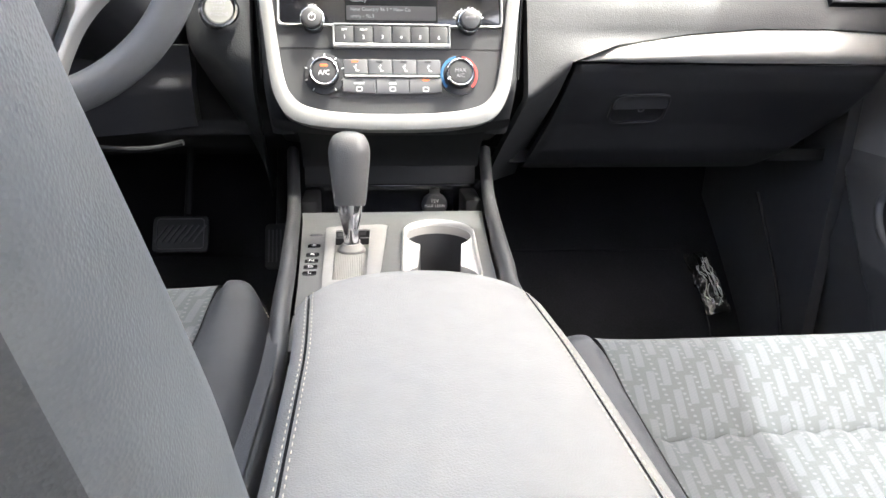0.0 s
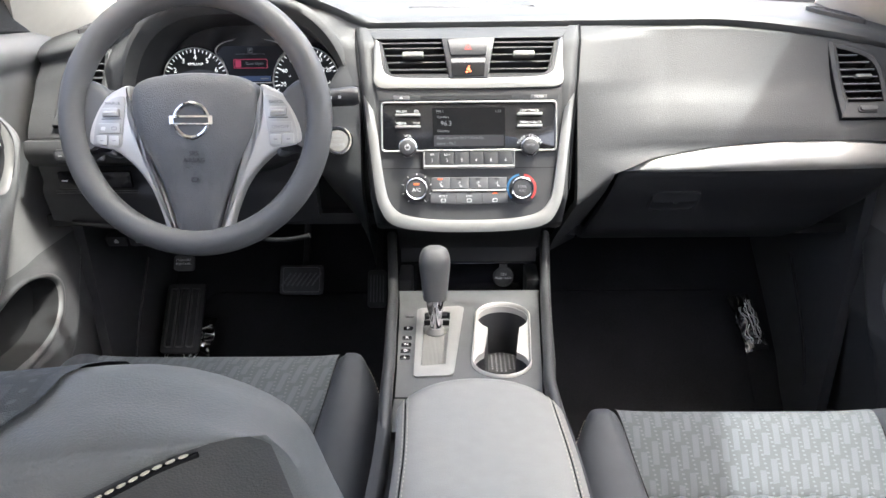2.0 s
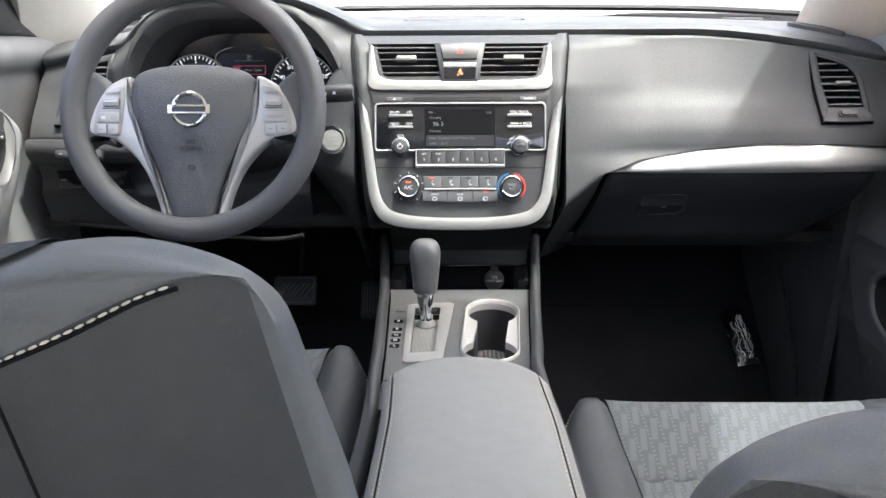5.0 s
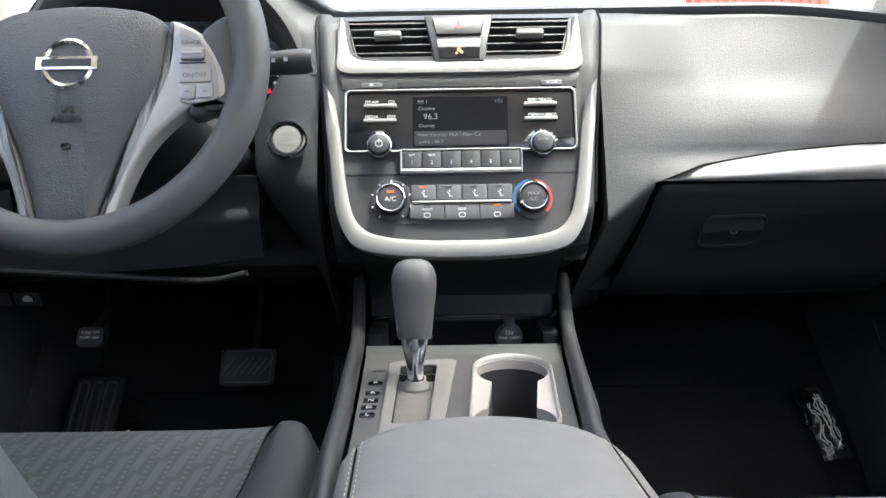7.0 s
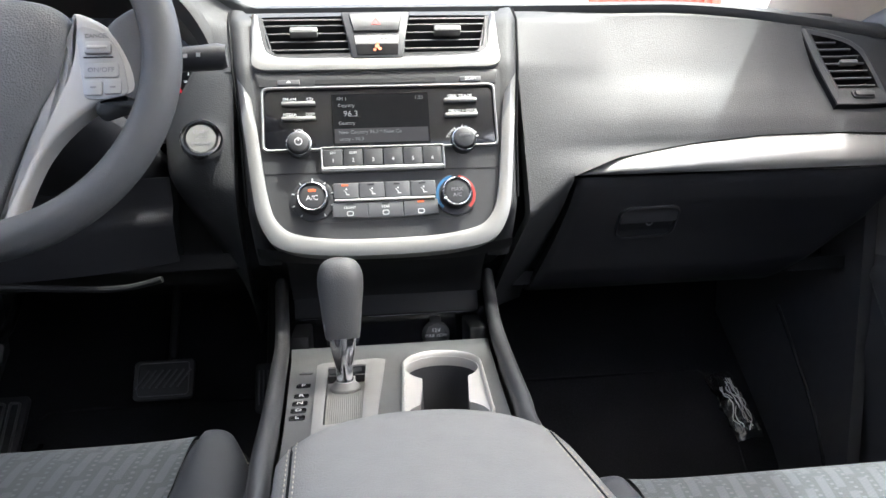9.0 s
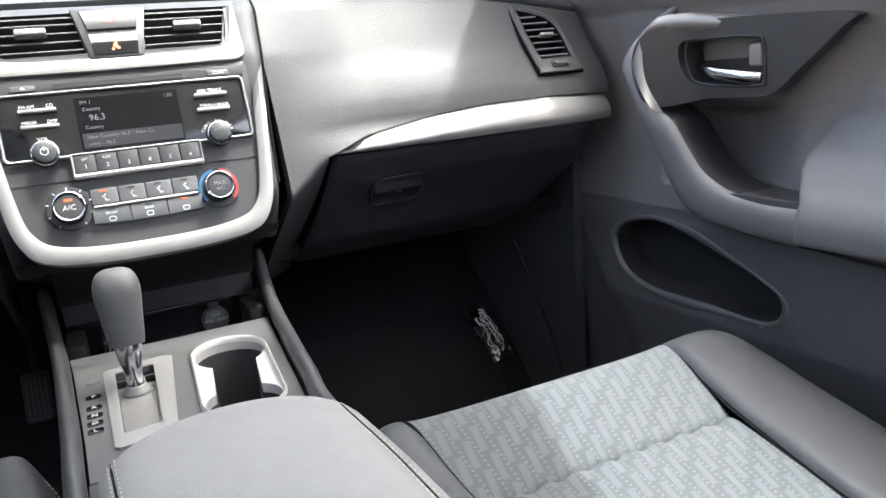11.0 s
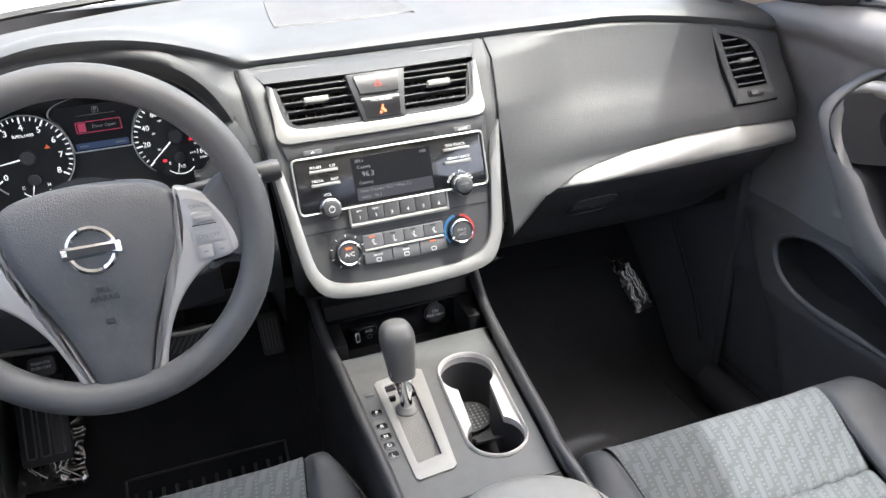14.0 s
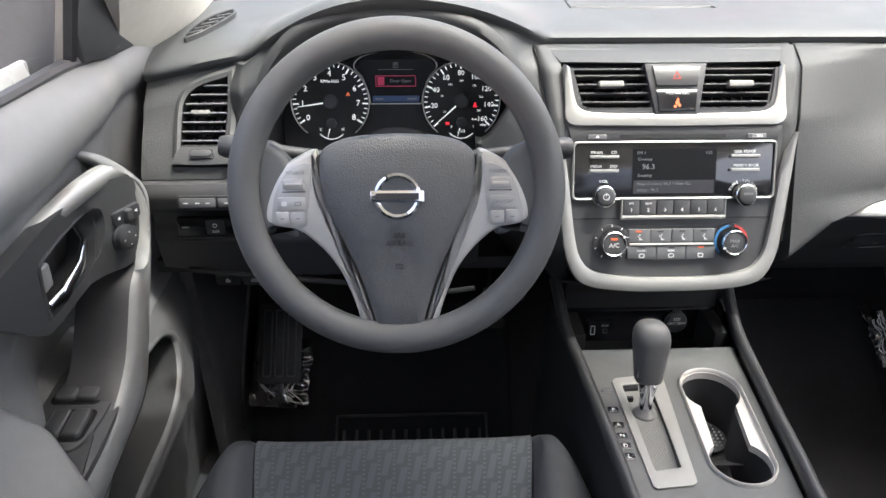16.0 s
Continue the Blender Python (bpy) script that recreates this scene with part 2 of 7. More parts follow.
def ribbon(outer, inner, z0, z1, closed=True, bm=None, dome=0.0):
    """A band between two outlines of the same length, z0 to z1 thick; dome raises its middle."""
    bm = bm or bmesh.new()
    n = len(outer)
    A = [bm.verts.new((*p, z0)) for p in outer]
    B = [bm.verts.new((*p, z1)) for p in outer]
    M = [bm.verts.new(((p[0] + q[0]) / 2, (p[1] + q[1]) / 2, z1 + dome)) for p, q in zip(outer, inner)]
    C = [bm.verts.new((*p, z1)) for p in inner]
    D = [bm.verts.new((*p, z0)) for p in inner]
    rows = (A, B, M, C, D)
    for i in range(0 if closed else 1, n):
        for a, b in zip(rows, rows[1:] + rows[:1]):
            bm.faces.new((a[i - 1], a[i], b[i], b[i - 1]))
    if not closed:
        bm.faces.new([r[0] for r in rows])
        bm.faces.new([r[-1] for r in rows][::-1])
    return bm


def sheet(f, nu, nv, thick=0.0, back=(0, 0, 0), bm=None, uv=None):
    """A surface f(u, v), u and v from 0 to 1; with thick it is closed by a copy moved along back."""
    bm = bm or bmesh.new()
    g = [[bm.verts.new(f(i / nu, j / nv)) for j in range(nv + 1)] for i in range(nu + 1)]
    for i in range(nu):
        for j in range(nv):
            bm.faces.new((g[i][j], g[i + 1][j], g[i + 1][j + 1], g[i][j + 1]))
    if uv:
        lay = bm.loops.layers.uv.new("UVMap")
        where = {g[i][j]: uv(i / nu, j / nv) for i in range(nu + 1) for j in range(nv + 1)}
        for fc in bm.faces:
            for lp in fc.loops:
                lp[lay].uv = where[lp.vert]
    if thick:
        d = Vector(back) * thick
        rim = [g[i][0] for i in range(nu + 1)] + [g[nu][j] for j in range(1, nv + 1)] + [g[i][nv] for i in range(nu - 1, -1, -1)] + [g[0][j] for j in range(nv - 1, 0, -1)]
        low = [bm.verts.new(v.co + d) for v in rim]
        for i in range(len(rim)):
            bm.faces.new((rim[i - 1], rim[i], low[i], low[i - 1]))
    return bm


def tube(path, radius, n=10, bm=None, squash=None, closed=False):
    """A round bar along a path; radius may be a number or one for each point."""
    bm = bm or bmesh.new()
    P = [Vector(p) for p in path]
    k = len(P)
    rings = []
    up = Vector((0, 0, 1))
    for i, p in enumerate(P):
        t = (P[(i + 1) % k] - P[i - 1]) if closed else (P[min(i + 1, k - 1)] - P[max(i - 1, 0)])
        t.normalize()
        a = t.cross(up)
        if a.length < 0.05:
            a = t.cross(Vector((0, 1, 0)))
        a.normalize()
        b = a.cross(t)
        r = radius[i] if isinstance(radius, (list, tuple)) else radius
        sa, sb = squash or (1, 1)
        rings.append([bm.verts.new(p + a * (r * sa * math.cos(2 * math.pi * j / n)) + b * (r * sb * math.sin(2 * math.pi * j / n))) for j in range(n)])
    for i in range(0 if closed else 1, k):
        for j in range(n):
            bm.faces.new((rings[i - 1][j - 1], rings[i - 1][j], rings[i][j], rings[i][j - 1]))
    if not closed:
        bm.faces.new(rings[0])
        bm.faces.new(rings[-1][::-1])
    return bm


def lathe(profile, n=32, bm=None):
    """A turned body: (radius, height) pairs about z, closed at both ends."""
    bm = bm or bmesh.new()
    rings = [[bm.verts.new((r * math.cos(2 * math.pi * j / n), r * math.sin(2 * math.pi * j / n), z)) for j in range(n)] for r, z in profile]
    for a, b in zip(rings, rings[1:]):
        for j in range(n):
            bm.faces.new((a[j - 1], a[j], b[j], b[j - 1]))
    bm.faces.new(rings[0][::-1])
    bm.faces.new(rings[-1])
    return bm


def knurled(r, h, teeth=36, depth=0.0006):
    bm = bmesh.new()
    n = teeth * 2
    def ring(k, z):
        return [bm.verts.new(((k - (depth if j % 2 else 0)) * math.cos(2 * math.pi * j / n), (k - (depth if j % 2 else 0)) * math.sin(2 * math.pi * j / n), z)) for j in range(n)]
    rs = [ring(r, 0), ring(r * 0.96, h - 0.002), ring(r * 0.92, h - 0.0006), ring(r * 0.84, h)]
    for a, b in zip(rs, rs[1:]):
        for j in range(n):
            bm.faces.new((a[j - 1], a[j], b[j], b[j - 1]))
    bm.faces.new(rs[-1])
    bm.faces.new(rs[0][::-1])
    return bm


def block(x0, x1, y0, y1, z0, z1, bevel=0.0, seg=2):
    bm = bmesh.new()
    bmesh.ops.create_cube(bm, size=1.0, matrix=Matrix.Translation(((x0 + x1) / 2, (y0 + y1) / 2, (z0 + z1) / 2)) @ Matrix.Diagonal((x1 - x0, y1 - y0, z1 - z0, 1)))
    if bevel:
        bmesh.ops.bevel(bm, geom=bm.edges, offset=bevel, segments=seg, profile=0.5, affect="EDGES")
    return bm


def soft_box(w, d, h, r, e=2.6, n=20):
    """A cushion-like body: a superellipsoid about the origin."""
    bm = bmesh.new()
    bmesh.ops.create_cube(bm, size=2.0)
    bmesh.ops.subdivide_edges(bm, edges=bm.edges, cuts=n // 2, use_grid_fill=True)
    for v in bm.verts:
        p = v.co
        k = (abs(p.x) ** e + abs(p.y) ** e + abs(p.z) ** e) ** (1 / e)
        q = p / k
        v.co = Vector((q.x * w / 2, q.y * d / 2, q.z * h / 2))
    return bm


def writing(body, size, m, parent, material, name="lettering", label="", thick=0.0003, align="CENTER"):
    """Letters as a thin raised mesh, centred at the pose m."""
    cu = bpy.data.curves.new("letters", "FONT")
    cu.body, cu.size, cu.align_x, cu.align_y = body, size, align, "CENTER"
    cu.extrude = thick
    cu.resolution_u = 2
    tmp = bpy.data.objects.new("letters", cu)
    scene.collection.objects.link(tmp)
    me = bpy.data.meshes.new_from_object(tmp.evaluated_get(bpy.context.evaluated_depsgraph_get()))
    bpy.data.objects.remove(tmp)
    bpy.data.curves.remove(cu)
    me.transform(m)
    me.materials.clear()
    me.materials.append(material)
    ob = new(name, me)
    ob.parent = parent
    if label:
        tagged(ob, label)
    return ob


def stitches(path, parent, length=0.005, gap=0.0035, r=0.0008, name="stitching", lift=(0, 0, 0)):
    """A row of thread stitches along a path, as one mesh."""
    P = [Vector(p) + Vector(lift) for p in path]
    bm = bmesh.new()
    cum = [0.0]
    for a, b in zip(P, P[1:]):
        cum.append(cum[-1] + (b - a).length)
    def at(s):
        for i in range(1, len(P)):
            if s <= cum[i]:
                w = (s - cum[i - 1]) / max(cum[i] - cum[i - 1], 1e-9)
                return P[i - 1].lerp(P[i], w)
        return P[-1]
    s = 0.0
    while s + length < cum[-1]:
        a, b = at(s), at(s + length)
        d = (b - a)
        tube([a, a + d * 0.25, a + d * 0.75, b], [r * 0.5, r, r, r * 0.5], 6, bm)
        s += length + gap
    return part(name, bm, THREAD, parent, "pale contrast stitching")


def smooth01(a, b, x):
    t = min(max((x - a) / (b - a), 0), 1)
    return t * t * (3 - 2 * t)

# ---- the car's shell ----
def structure(name, bm, material, label, category, smooth=35.0):
    ob = new(name, finish(name, bm, material, smooth))
    return tagged(ob, label, category, kind="structure")


def floor_z(y):
    """The floor, rising to the toe board."""
    return 0.015 + max(0.0, y - 1.20) * 0.98 * smooth01(1.16, 1.32, y)


bm = sheet(lambda u, v: (-0.80 + 1.60 * u, -0.9 + 2.55 * v, floor_z(-0.9 + 2.55 * v) + 0.002 * noise.noise((u * 30, v * 40, 0))), 40, 60, 0.03, (0, 0, -1))
structure("floor", bm, CARPET, "black carpeted car floor rising to the toe board", "floor")
bm = block(-0.80, 0.80, 1.60, 1.64, 0.10, 0.90)
structure("wall_front", bm, BLACK, "dark bulkhead behind the dashboard", "wall")

# windscreen lies from the cowl to the header
COWL = [(-0.76, 1.34, 0.895), (-0.5, 1.54, 0.915), (0, 1.66, 0.922), (0.5, 1.54, 0.915), (0.76, 1.34, 0.895)]
HEAD = [(-0.57, 0.69, 1.29), (-0.3, 0.78, 1.305), (0, 0.805, 1.31), (0.3, 0.78, 1.305), (0.57, 0.69, 1.29)]
cl, hl = spline(COWL, 8), spline(HEAD, 8)
bm = sheet(lambda u, v: Vector(cl[round(u * 32)]).lerp(Vector(hl[round(u * 32)]), v) + Vector((0, 0.03, 0.03)) * math.sin(v * math.pi), 32, 8)
ob = structure("window_1", bm, SCREEN, "clear curved windscreen over the dashboard", "windscreen")
bm = tube([(p[0], p[1] + 0.0, p[2] - 0.002) for p in cl], 0.010, 8, squash=(1.6, 0.7))
structure("trim", bm, BLACK, "black windscreen seal along the cowl", "seal")


def pillar(s):
    """A-pillar cover from the dash corner up to the header."""
    a = [Vector((s * 0.70, 1.40, 0.865)), Vector((s * 0.66, 1.18, 1.02)), Vector((s * 0.60, 0.91, 1.20)), Vector((s * 0.555, 0.71, 1.29))]
    b = [Vector((s * 0.765, 1.10, 0.845)), Vector((s * 0.70, 0.98, 0.99)), Vector((s * 0.64, 0.80, 1.15)), Vector((s * 0.60, 0.62, 1.26))]
    pa, pb = spline(a, 6), spline(b, 6)
    bm = sheet(lambda u, v: Vector(pa[round(u * 18)]).lerp(Vector(pb[round(u * 18)]), v) + Vector((-s * 0.022, -0.005, 0.0)) * math.sin(v * math.pi), 18, 8, 0.03, (s * 0.9, 0.35, 0.1))
    return structure("trim", bm, BEIGE, "beige cloth-grained windscreen pillar cover", "pillar trim", 50)


pillar(-1)
pillar(1)
# roof lining and roof rails
bm = sheet(lambda u, v: (-0.60 + 1.2 * u, 0.82 - 2.11 * v - 0.125 * (2 * u - 1) ** 2 * (1 - v), 1.30 + 0.05 * math.sin(u * math.pi) + 0.03 * math.sin(min(v * 2, 1) * math.pi / 2)), 16, 16, 0.03, (0, 0, 1))
structure("ceiling", bm, BEIGE, "pale cloth roof lining", "ceiling")
for s in (-1, 1):
    bm = tube([(s * 0.60, 0.69, 1.275), (s * 0.62, 0.3, 1.29), (s * 0.63, -0.3, 1.29), (s * 0.62, -1.2, 1.25)], 0.035, 10)
    structure("trim", bm, BEIGE, "pale side rail of the roof", "roof rail")
    bm = block(s * 0.775 - 0.035, s * 0.775 + 0.035, -0.30, 1.62, -0.16, 0.085, 0.01)
    structure("wall_side", bm, DARK, "dark door sill under the front door", "door sill")
    # rear door panel and pillar behind the front door
    bm = block(s * 0.765 - 0.03, s * 0.765 + 0.03, -1.3, -0.26, -0.05, 0.84, 0.012)
    structure("wall_side", bm, DOORV, "dark rear door panel below its window", "rear door")
    # board added outside the door line to keep stray light off the footwell
    bm = block(s * 0.815 - 0.012, s * 0.815 + 0.012, 1.00, 1.66, -0.10, 0.86)
    structure("wall_side", bm, BLACK, "dark board added to seal light leaks beside the footwell", "body side")
    bm = tube([(s * 0.76, -0.22, 0.10), (s * 0.75, -0.22, 0.86), (s * 0.64, -0.24, 1.28)], 0.05, 10)
    structure("trim", bm, BEIGE, "pale centre pillar between the doors", "pillar trim")
# rear glass out of view, added with a tint that holds back light
for s in (-1, 1):
    bm = sheet(lambda u, v: (s * (0.775 - 0.125 * v), -0.30 - 0.98 * u, 0.845 + 0.425 * v), 8, 6)
    structure("window_2" if s < 0 else "window_3", bm, PRIVACY, "unseen rear side window, tinted to dim the cabin", "window")
bm = sheet(lambda u, v: (-0.62 + 1.24 * u, -1.28 - 0.04 * v, 0.80 + 0.50 * v), 8, 6)
structure("window_4", bm, PRIVACY, "unseen rear screen, tinted to dim the cabin", "window")
bm = block(-0.76, 0.76, -1.34, -1.25, 0.0, 0.80, 0.02)
structure("wall_back", bm, SEATV, "dark rear bench backrest closing the cabin", "rear seat back")

# ---- outside ----
bm = sheet(lambda u, v: (-300 + 600 * u, -300 + 600 * v, -0.42), 8, 8)
structure("ground", bm, ASPH, "bright sunlit concrete of a car lot", "ground")
bonnet = thing("car_bonnet", "silver-white bonnet of the car in the sun beyond the windscreen", "bonnet")
part("panel", sheet(lambda u, v: (-0.74 + 1.48 * u, 1.70 + 1.0 * v - 0.30 * (2 * u - 1) ** 2 * (1 - v), 0.87 - 0.10 * v - 0.05 * (2 * u - 1) ** 4), 20, 12, 0.02, (0, 0, -1)), BODY, bonnet)
shop = thing("building", "long white panelled building in bright sun", "building")
part("wall", block(-26, 26, 17.0, 17.4, -0.42, 5.5), WALLW, shop)
part("roof", block(-26.3, 26.3, 16.8, 19, 5.5, 5.8), SILVER, shop)
for i in range(16):
    x = -24 + 3.2 * i
    part("panel", block(x, x + 3.12, 16.94, 17.0, -0.35, 5.4, 0.02), WALLW, shop)
wiper = thing("windscreen_wiper", "black wiper arm resting along the foot of the windscreen", "wiper")
part("arm", tube(spline([(0.36, 1.715, 0.893), (0.42, 1.69, 0.900), (0.55, 1.64, 0.899), (0.72, 1.555, 0.894)], 5), 0.006, 8), BLACK, wiper)
part("pivot_cap", lathe([(0.020, -0.01), (0.020, 0.004), (0.014, 0.009), (0.004, 0.011)], 20), BLACK, wiper, m=Matrix.Translation((0.415, 1.70, 0.893)))
part("blade", tube([(0.40, 1.70, 0.892), (0.56, 1.635, 0.892), (0.70, 1.56, 0.889)], 0.004, 6), RUBBER, wiper)
sign = thing("facade_panel", "red ribbed metal panel high on the white building", "facade panel")
part("board", block(5.3, 8.4, 16.80, 16.93, 3.0, 5.3), WALLR, sign)
for i in range(15):
    part("rib", block(5.35 + 0.2 * i, 5.45 + 0.2 * i, 16.75, 16.80, 3.02, 5.28, 0.01), WALLR, sign)
tan = thing("building", "tan rendered building beside the lot", "building")
part("wall", block(-16, -15.6, -90, 14, -0.42, 5.0), WALLB, tan)
part("roof", block(-16.2, -15.3, -90.2, 14.2, 5.0, 5.3), SILVER, tan)
mirror = thing("wing_mirror", "dark grey door mirror outside the driver window", "mirror")
MM = frame3((-0.905, 1.10, 0.910), (0.985, 0.17, 0), (0, 0.13, 1))
part("housing", slab(rrect(0.23, 0.16, 0.05, 6), -0.09, 0.0, 0.03, 4), DARK, mirror, m=MM @ Matrix.Scale(-1, 4, (0, 0, 1)) @ Matrix.Translation((0, 0, 0.0)))
part("glass", slab(rrect(0.205, 0.135, 0.045, 6), 0.0, 0.004, 0.001, 1), MIRROR, mirror, m=MM)
part("arm", tube([(-0.86, 1.14, 0.86), (-0.82, 1.15, 0.85), (-0.78, 1.13, 0.85)], 0.022, 10), DARK, mirror)

# ---- dashboard ----
dash = thing("dashboard", "dark grey grained dashboard with silver trim and glovebox", "dashboard")


def hood(x):
    t = min(abs((x + 0.385) / (0.205 if x < -0.385 else 0.222)), 1.0)
    return (1 - t ** 2.3) ** 1.12


def near_edge(x):
    s = min(max((abs(x) - 0.40) / 0.33, 0), 1)
    h = hood(x)
    return 1.118 - 0.022 * s - 0.078 * h ** 0.7, 0.873 - 0.045 * s ** 1.6 + 0.066 * h


def pad(u, v):
    x = -0.735 + 1.47 * u
    yn, zn = near_edge(x)
    yf, zf = 1.625 - 0.29 * (x / 0.735) ** 2, 0.902 - 0.022 * (x / 0.735) ** 2
    if v < 0.08:
        a = v / 0.08
        return x, yn + 0.010 * (1 - a) ** 2, zn - 0.016 * (1 - a) ** 1.0
    w = (v - 0.08) / 0.92
    h = hood(x)
    zb = zn - 0.066 * h
    z = zb + (zf - zb) * w ** 0.8 + 0.066 * h * (1 - smooth01(0.0, 0.62, w)) + 0.007 * (1 - math.exp(-w * 30)) * (1 - w)
    return x, yn + (yf - yn) * w, z


part("top_pad", sheet(pad, 96, 40, 0.02, (0, 0.3, -1)), PAD, dash, "grained pad, the sky's light put into its paler colour", 60)
# unseen block added to stop light leaking in behind the panels
part("light_block", block(-0.70, 0.70, 1.18, 1.60, 0.495, 0.80), BLACK, dash, "black block added behind the panels against light leaks")
# speaker grille in the middle of the pad
def pad_point(x, y):
    u = (x + 0.735) / 1.47
    lo, hi = 0.08, 1.0
    for _ in range(24):
        mid = (lo + hi) / 2
        if pad(u, mid)[1] < y:
            lo = mid
        else:
            hi = mid
    return Vector(pad(u, lo))


grill = spline([(-0.092, 1.262), (0.0, 1.252), (0.108, 1.262), (0.128, 1.275), (0.110, 1.50), (0.085, 1.52), (0.0, 1.525), (-0.075, 1.52), (-0.095, 1.50), (-0.108, 1.275)], 4, True)
bm = bmesh.new()
c0 = (0.005, 1.39)
rings = []
for k, dz in ((1.0, 0.0), (0.985, 0.0025), (0.95, 0.0015), (0.6, 0.002), (0.25, 0.002)):
    rings.append([bm.verts.new(pad_point(c0[0] + (p[0] - c0[0]) * k, c0[1] + (p[1] - c0[1]) * k) + Vector((0, 0, dz))) for p in grill])
for a, b in zip(rings, rings[1:]):
    for i in range(len(grill)):
        bm.faces.new((a[i - 1], a[i], b[i], b[i - 1]))
bm.faces.new(rings[-1])
part("speaker_grille", bm, mat("grille_mesh", (0.05, 0.05, 0.052), 0.6, bump=1.0, bscale=330), dash, "finely perforated speaker cover")
# defroster slots at both ends of the pad
for s in (-1, 1):
    p0, p1 = Vector((s * 0.690, 1.168)), Vector((s * 0.645, 1.285))
    along = (p1 - p0).normalized()
    across = Vector((-along.y, along.x))
    half = (p1 - p0).length / 2

    def lay_on_pad(bm, mid_=(p0 + p1) / 2, along=along, across=across):
        for v in bm.verts:
            q = mid_ + along * v.co.x + across * v.co.y
            v.co = pad_point(q.x, q.y) + Vector((0, 0, 0.0042 + v.co.z))
        return bm
    slot = spline([(-half, -0.003), (-half * 0.6, -0.012), (0.0, -0.0155), (half * 0.7, -0.0125), (half, -0.003), (half * 0.9, 0.006), (half * 0.4, 0.0145), (-half * 0.3, 0.0135), (-half * 0.85, 0.005)], 4, True)
    dv = part("defroster_vent", lay_on_pad(ribbon([(p[0] * 1.06, p[1] * 1.20) for p in slot], slot, -0.006, 0.0030, dome=0.0008)), GREY, dash)
    # black sheet laid on the pad, the slot's shade in its colour
    part("recess", lay_on_pad(slab(slot, -0.002, 0.0014)), SEAM, dv)
    for k in range(5):
        x = (-0.62 + 0.31 * k) * half
        h = 0.0105 - 0.0025 * abs(k - 2) / 2
        part("slat", lay_on_pad(slab([(x - 0.008 * s - 0.0013, -h), (x - 0.008 * s + 0.0013, -h), (x + 0.008 * s + 0.0013, h * 0.85), (x + 0.008 * s - 0.0013, h * 0.85)], 0.0, 0.0028)), BTN, dv)

# stack face: height against depth
FZ = [0.50, 0.559, 0.577, 0.625, 0.683, 0.753, 0.782, 0.846, 0.870]
FY = [0.93, 0.936, 0.942, 0.958, 0.977, 1.000, 1.010, 1.052, 1.105]


def stack_y(z):
    return float(np.interp(z, FZ, FY))


PZ = [0.44, 0.50, 0.55, 0.60, 0.64, 0.672, 0.690, 0.712, 0.740, 0.775, 0.84, 0.868]
PY = [1.12, 1.06, 1.015, 0.992, 0.990, 1.014, 1.0195, 1.028, 1.047, 1.0745, 1.110, 1.122]
PQ = spline(list(zip(PZ, PY)), 8)
PZS, PYS = [p[0] for p in PQ], [p[1] for p in PQ]
TX = [0.15, 0.19, 0.236, 0.30, 0.402, 0.503, 0.605, 0.72]
TZ = [0.55, 0.60, 0.641, 0.662, 0.677, 0.685, 0.686, 0.682]


def panel_y(x, z):
    w = smooth01(0.17, 0.34, x)
    return (1 - w) * (stack_y(z) + 0.016) + w * float(np.interp(z, PZS, PYS))


def vent_pose(s):
    return frame3(Vector((s * 0.648, 1.0643, 0.7756)), (1, 0.02 if s > 0 else 0.0, 0), Vector((0, 0.083, 0.109)))


def vent_hole(bm, s):
    """Opens a panel behind an end vent."""
    inv = vent_pose(s).inverted()
    cut = []
    for f in bm.faces:
        p = inv @ f.calc_center_median()
        x, y = p.x * s, p.y
        if abs(p.z) < 0.06 and -0.034 < x < 0.034 and -0.044 < y < float(np.interp(x, [-0.034, -0.026, 0.012, 0.028, 0.034], [0.056, 0.060, 0.046, 0.029, 0.012])):
            cut.append(f)
    bmesh.ops.delete(bm, geom=cut, context="FACES")
    return bm


def pass_panel(u, v):
    x = 0.2365 + (0.736 - 0.2365) * u
    zt = near_edge(x)[1] - 0.010
    zb = float(np.interp(x, TX, TZ))
    z = zt + (zb - zt) * v
    y = panel_y(x, z) - 0.004 * (1 if v > 0 else 0) + (0.006 if v == 0 else 0)
    return x, y, z


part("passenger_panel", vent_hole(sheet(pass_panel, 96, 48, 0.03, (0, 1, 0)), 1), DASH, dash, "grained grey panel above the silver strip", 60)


def inner_panel(u, v):
    """Between the stack and the glovebox, sweeping under towards the console."""
    x = 0.176 + (0.2365 - 0.176) * u - 0.018 * smooth01(0.62, 0.46, 0.868 - 0.43 * v)
    zt = near_edge(x)[1] - 0.010
    z = zt + (0.44 - zt) * v
    zs = 0.597 + 0.045 * u
    under = max(0.0, zs - z)
    y = panel_y(0.176 + 0.0605 * u, max(z, zs)) - 0.004 + 1.25 * under * smooth01(-0.004, 0.02, under)
    return x, min(y, 1.24) + (0.006 if v == 0 else 0), z


part("inner_panel", sheet(inner_panel, 12, 80, 0.03, (0, 1, 0)), DASH, dash, "", 60)


def trim_strip(u, v):
    x = 0.236 + (0.730 - 0.236) * u
    zt = float(np.interp(x, TX, TZ)) - 0.002
    zb = 0.6405
    z = zt + (zb - zt) * v
    y = 1.004 + 0.018 * u * u - 0.018 * math.sin(min(v * 1.25, 1) * math.pi / 2) * min(1, u * 6) + 0.004 * smooth01(0.8, 1, v)
    return x, y, z


part("trim_strip", sheet(trim_strip, 40, 10, 0.02, (0, 1, 0)), SILVER, dash, "brushed silver trim strip tapering to a point", 60)
GZ = [0.44, 0.47, 0.50, 0.546, 0.60, 0.637]
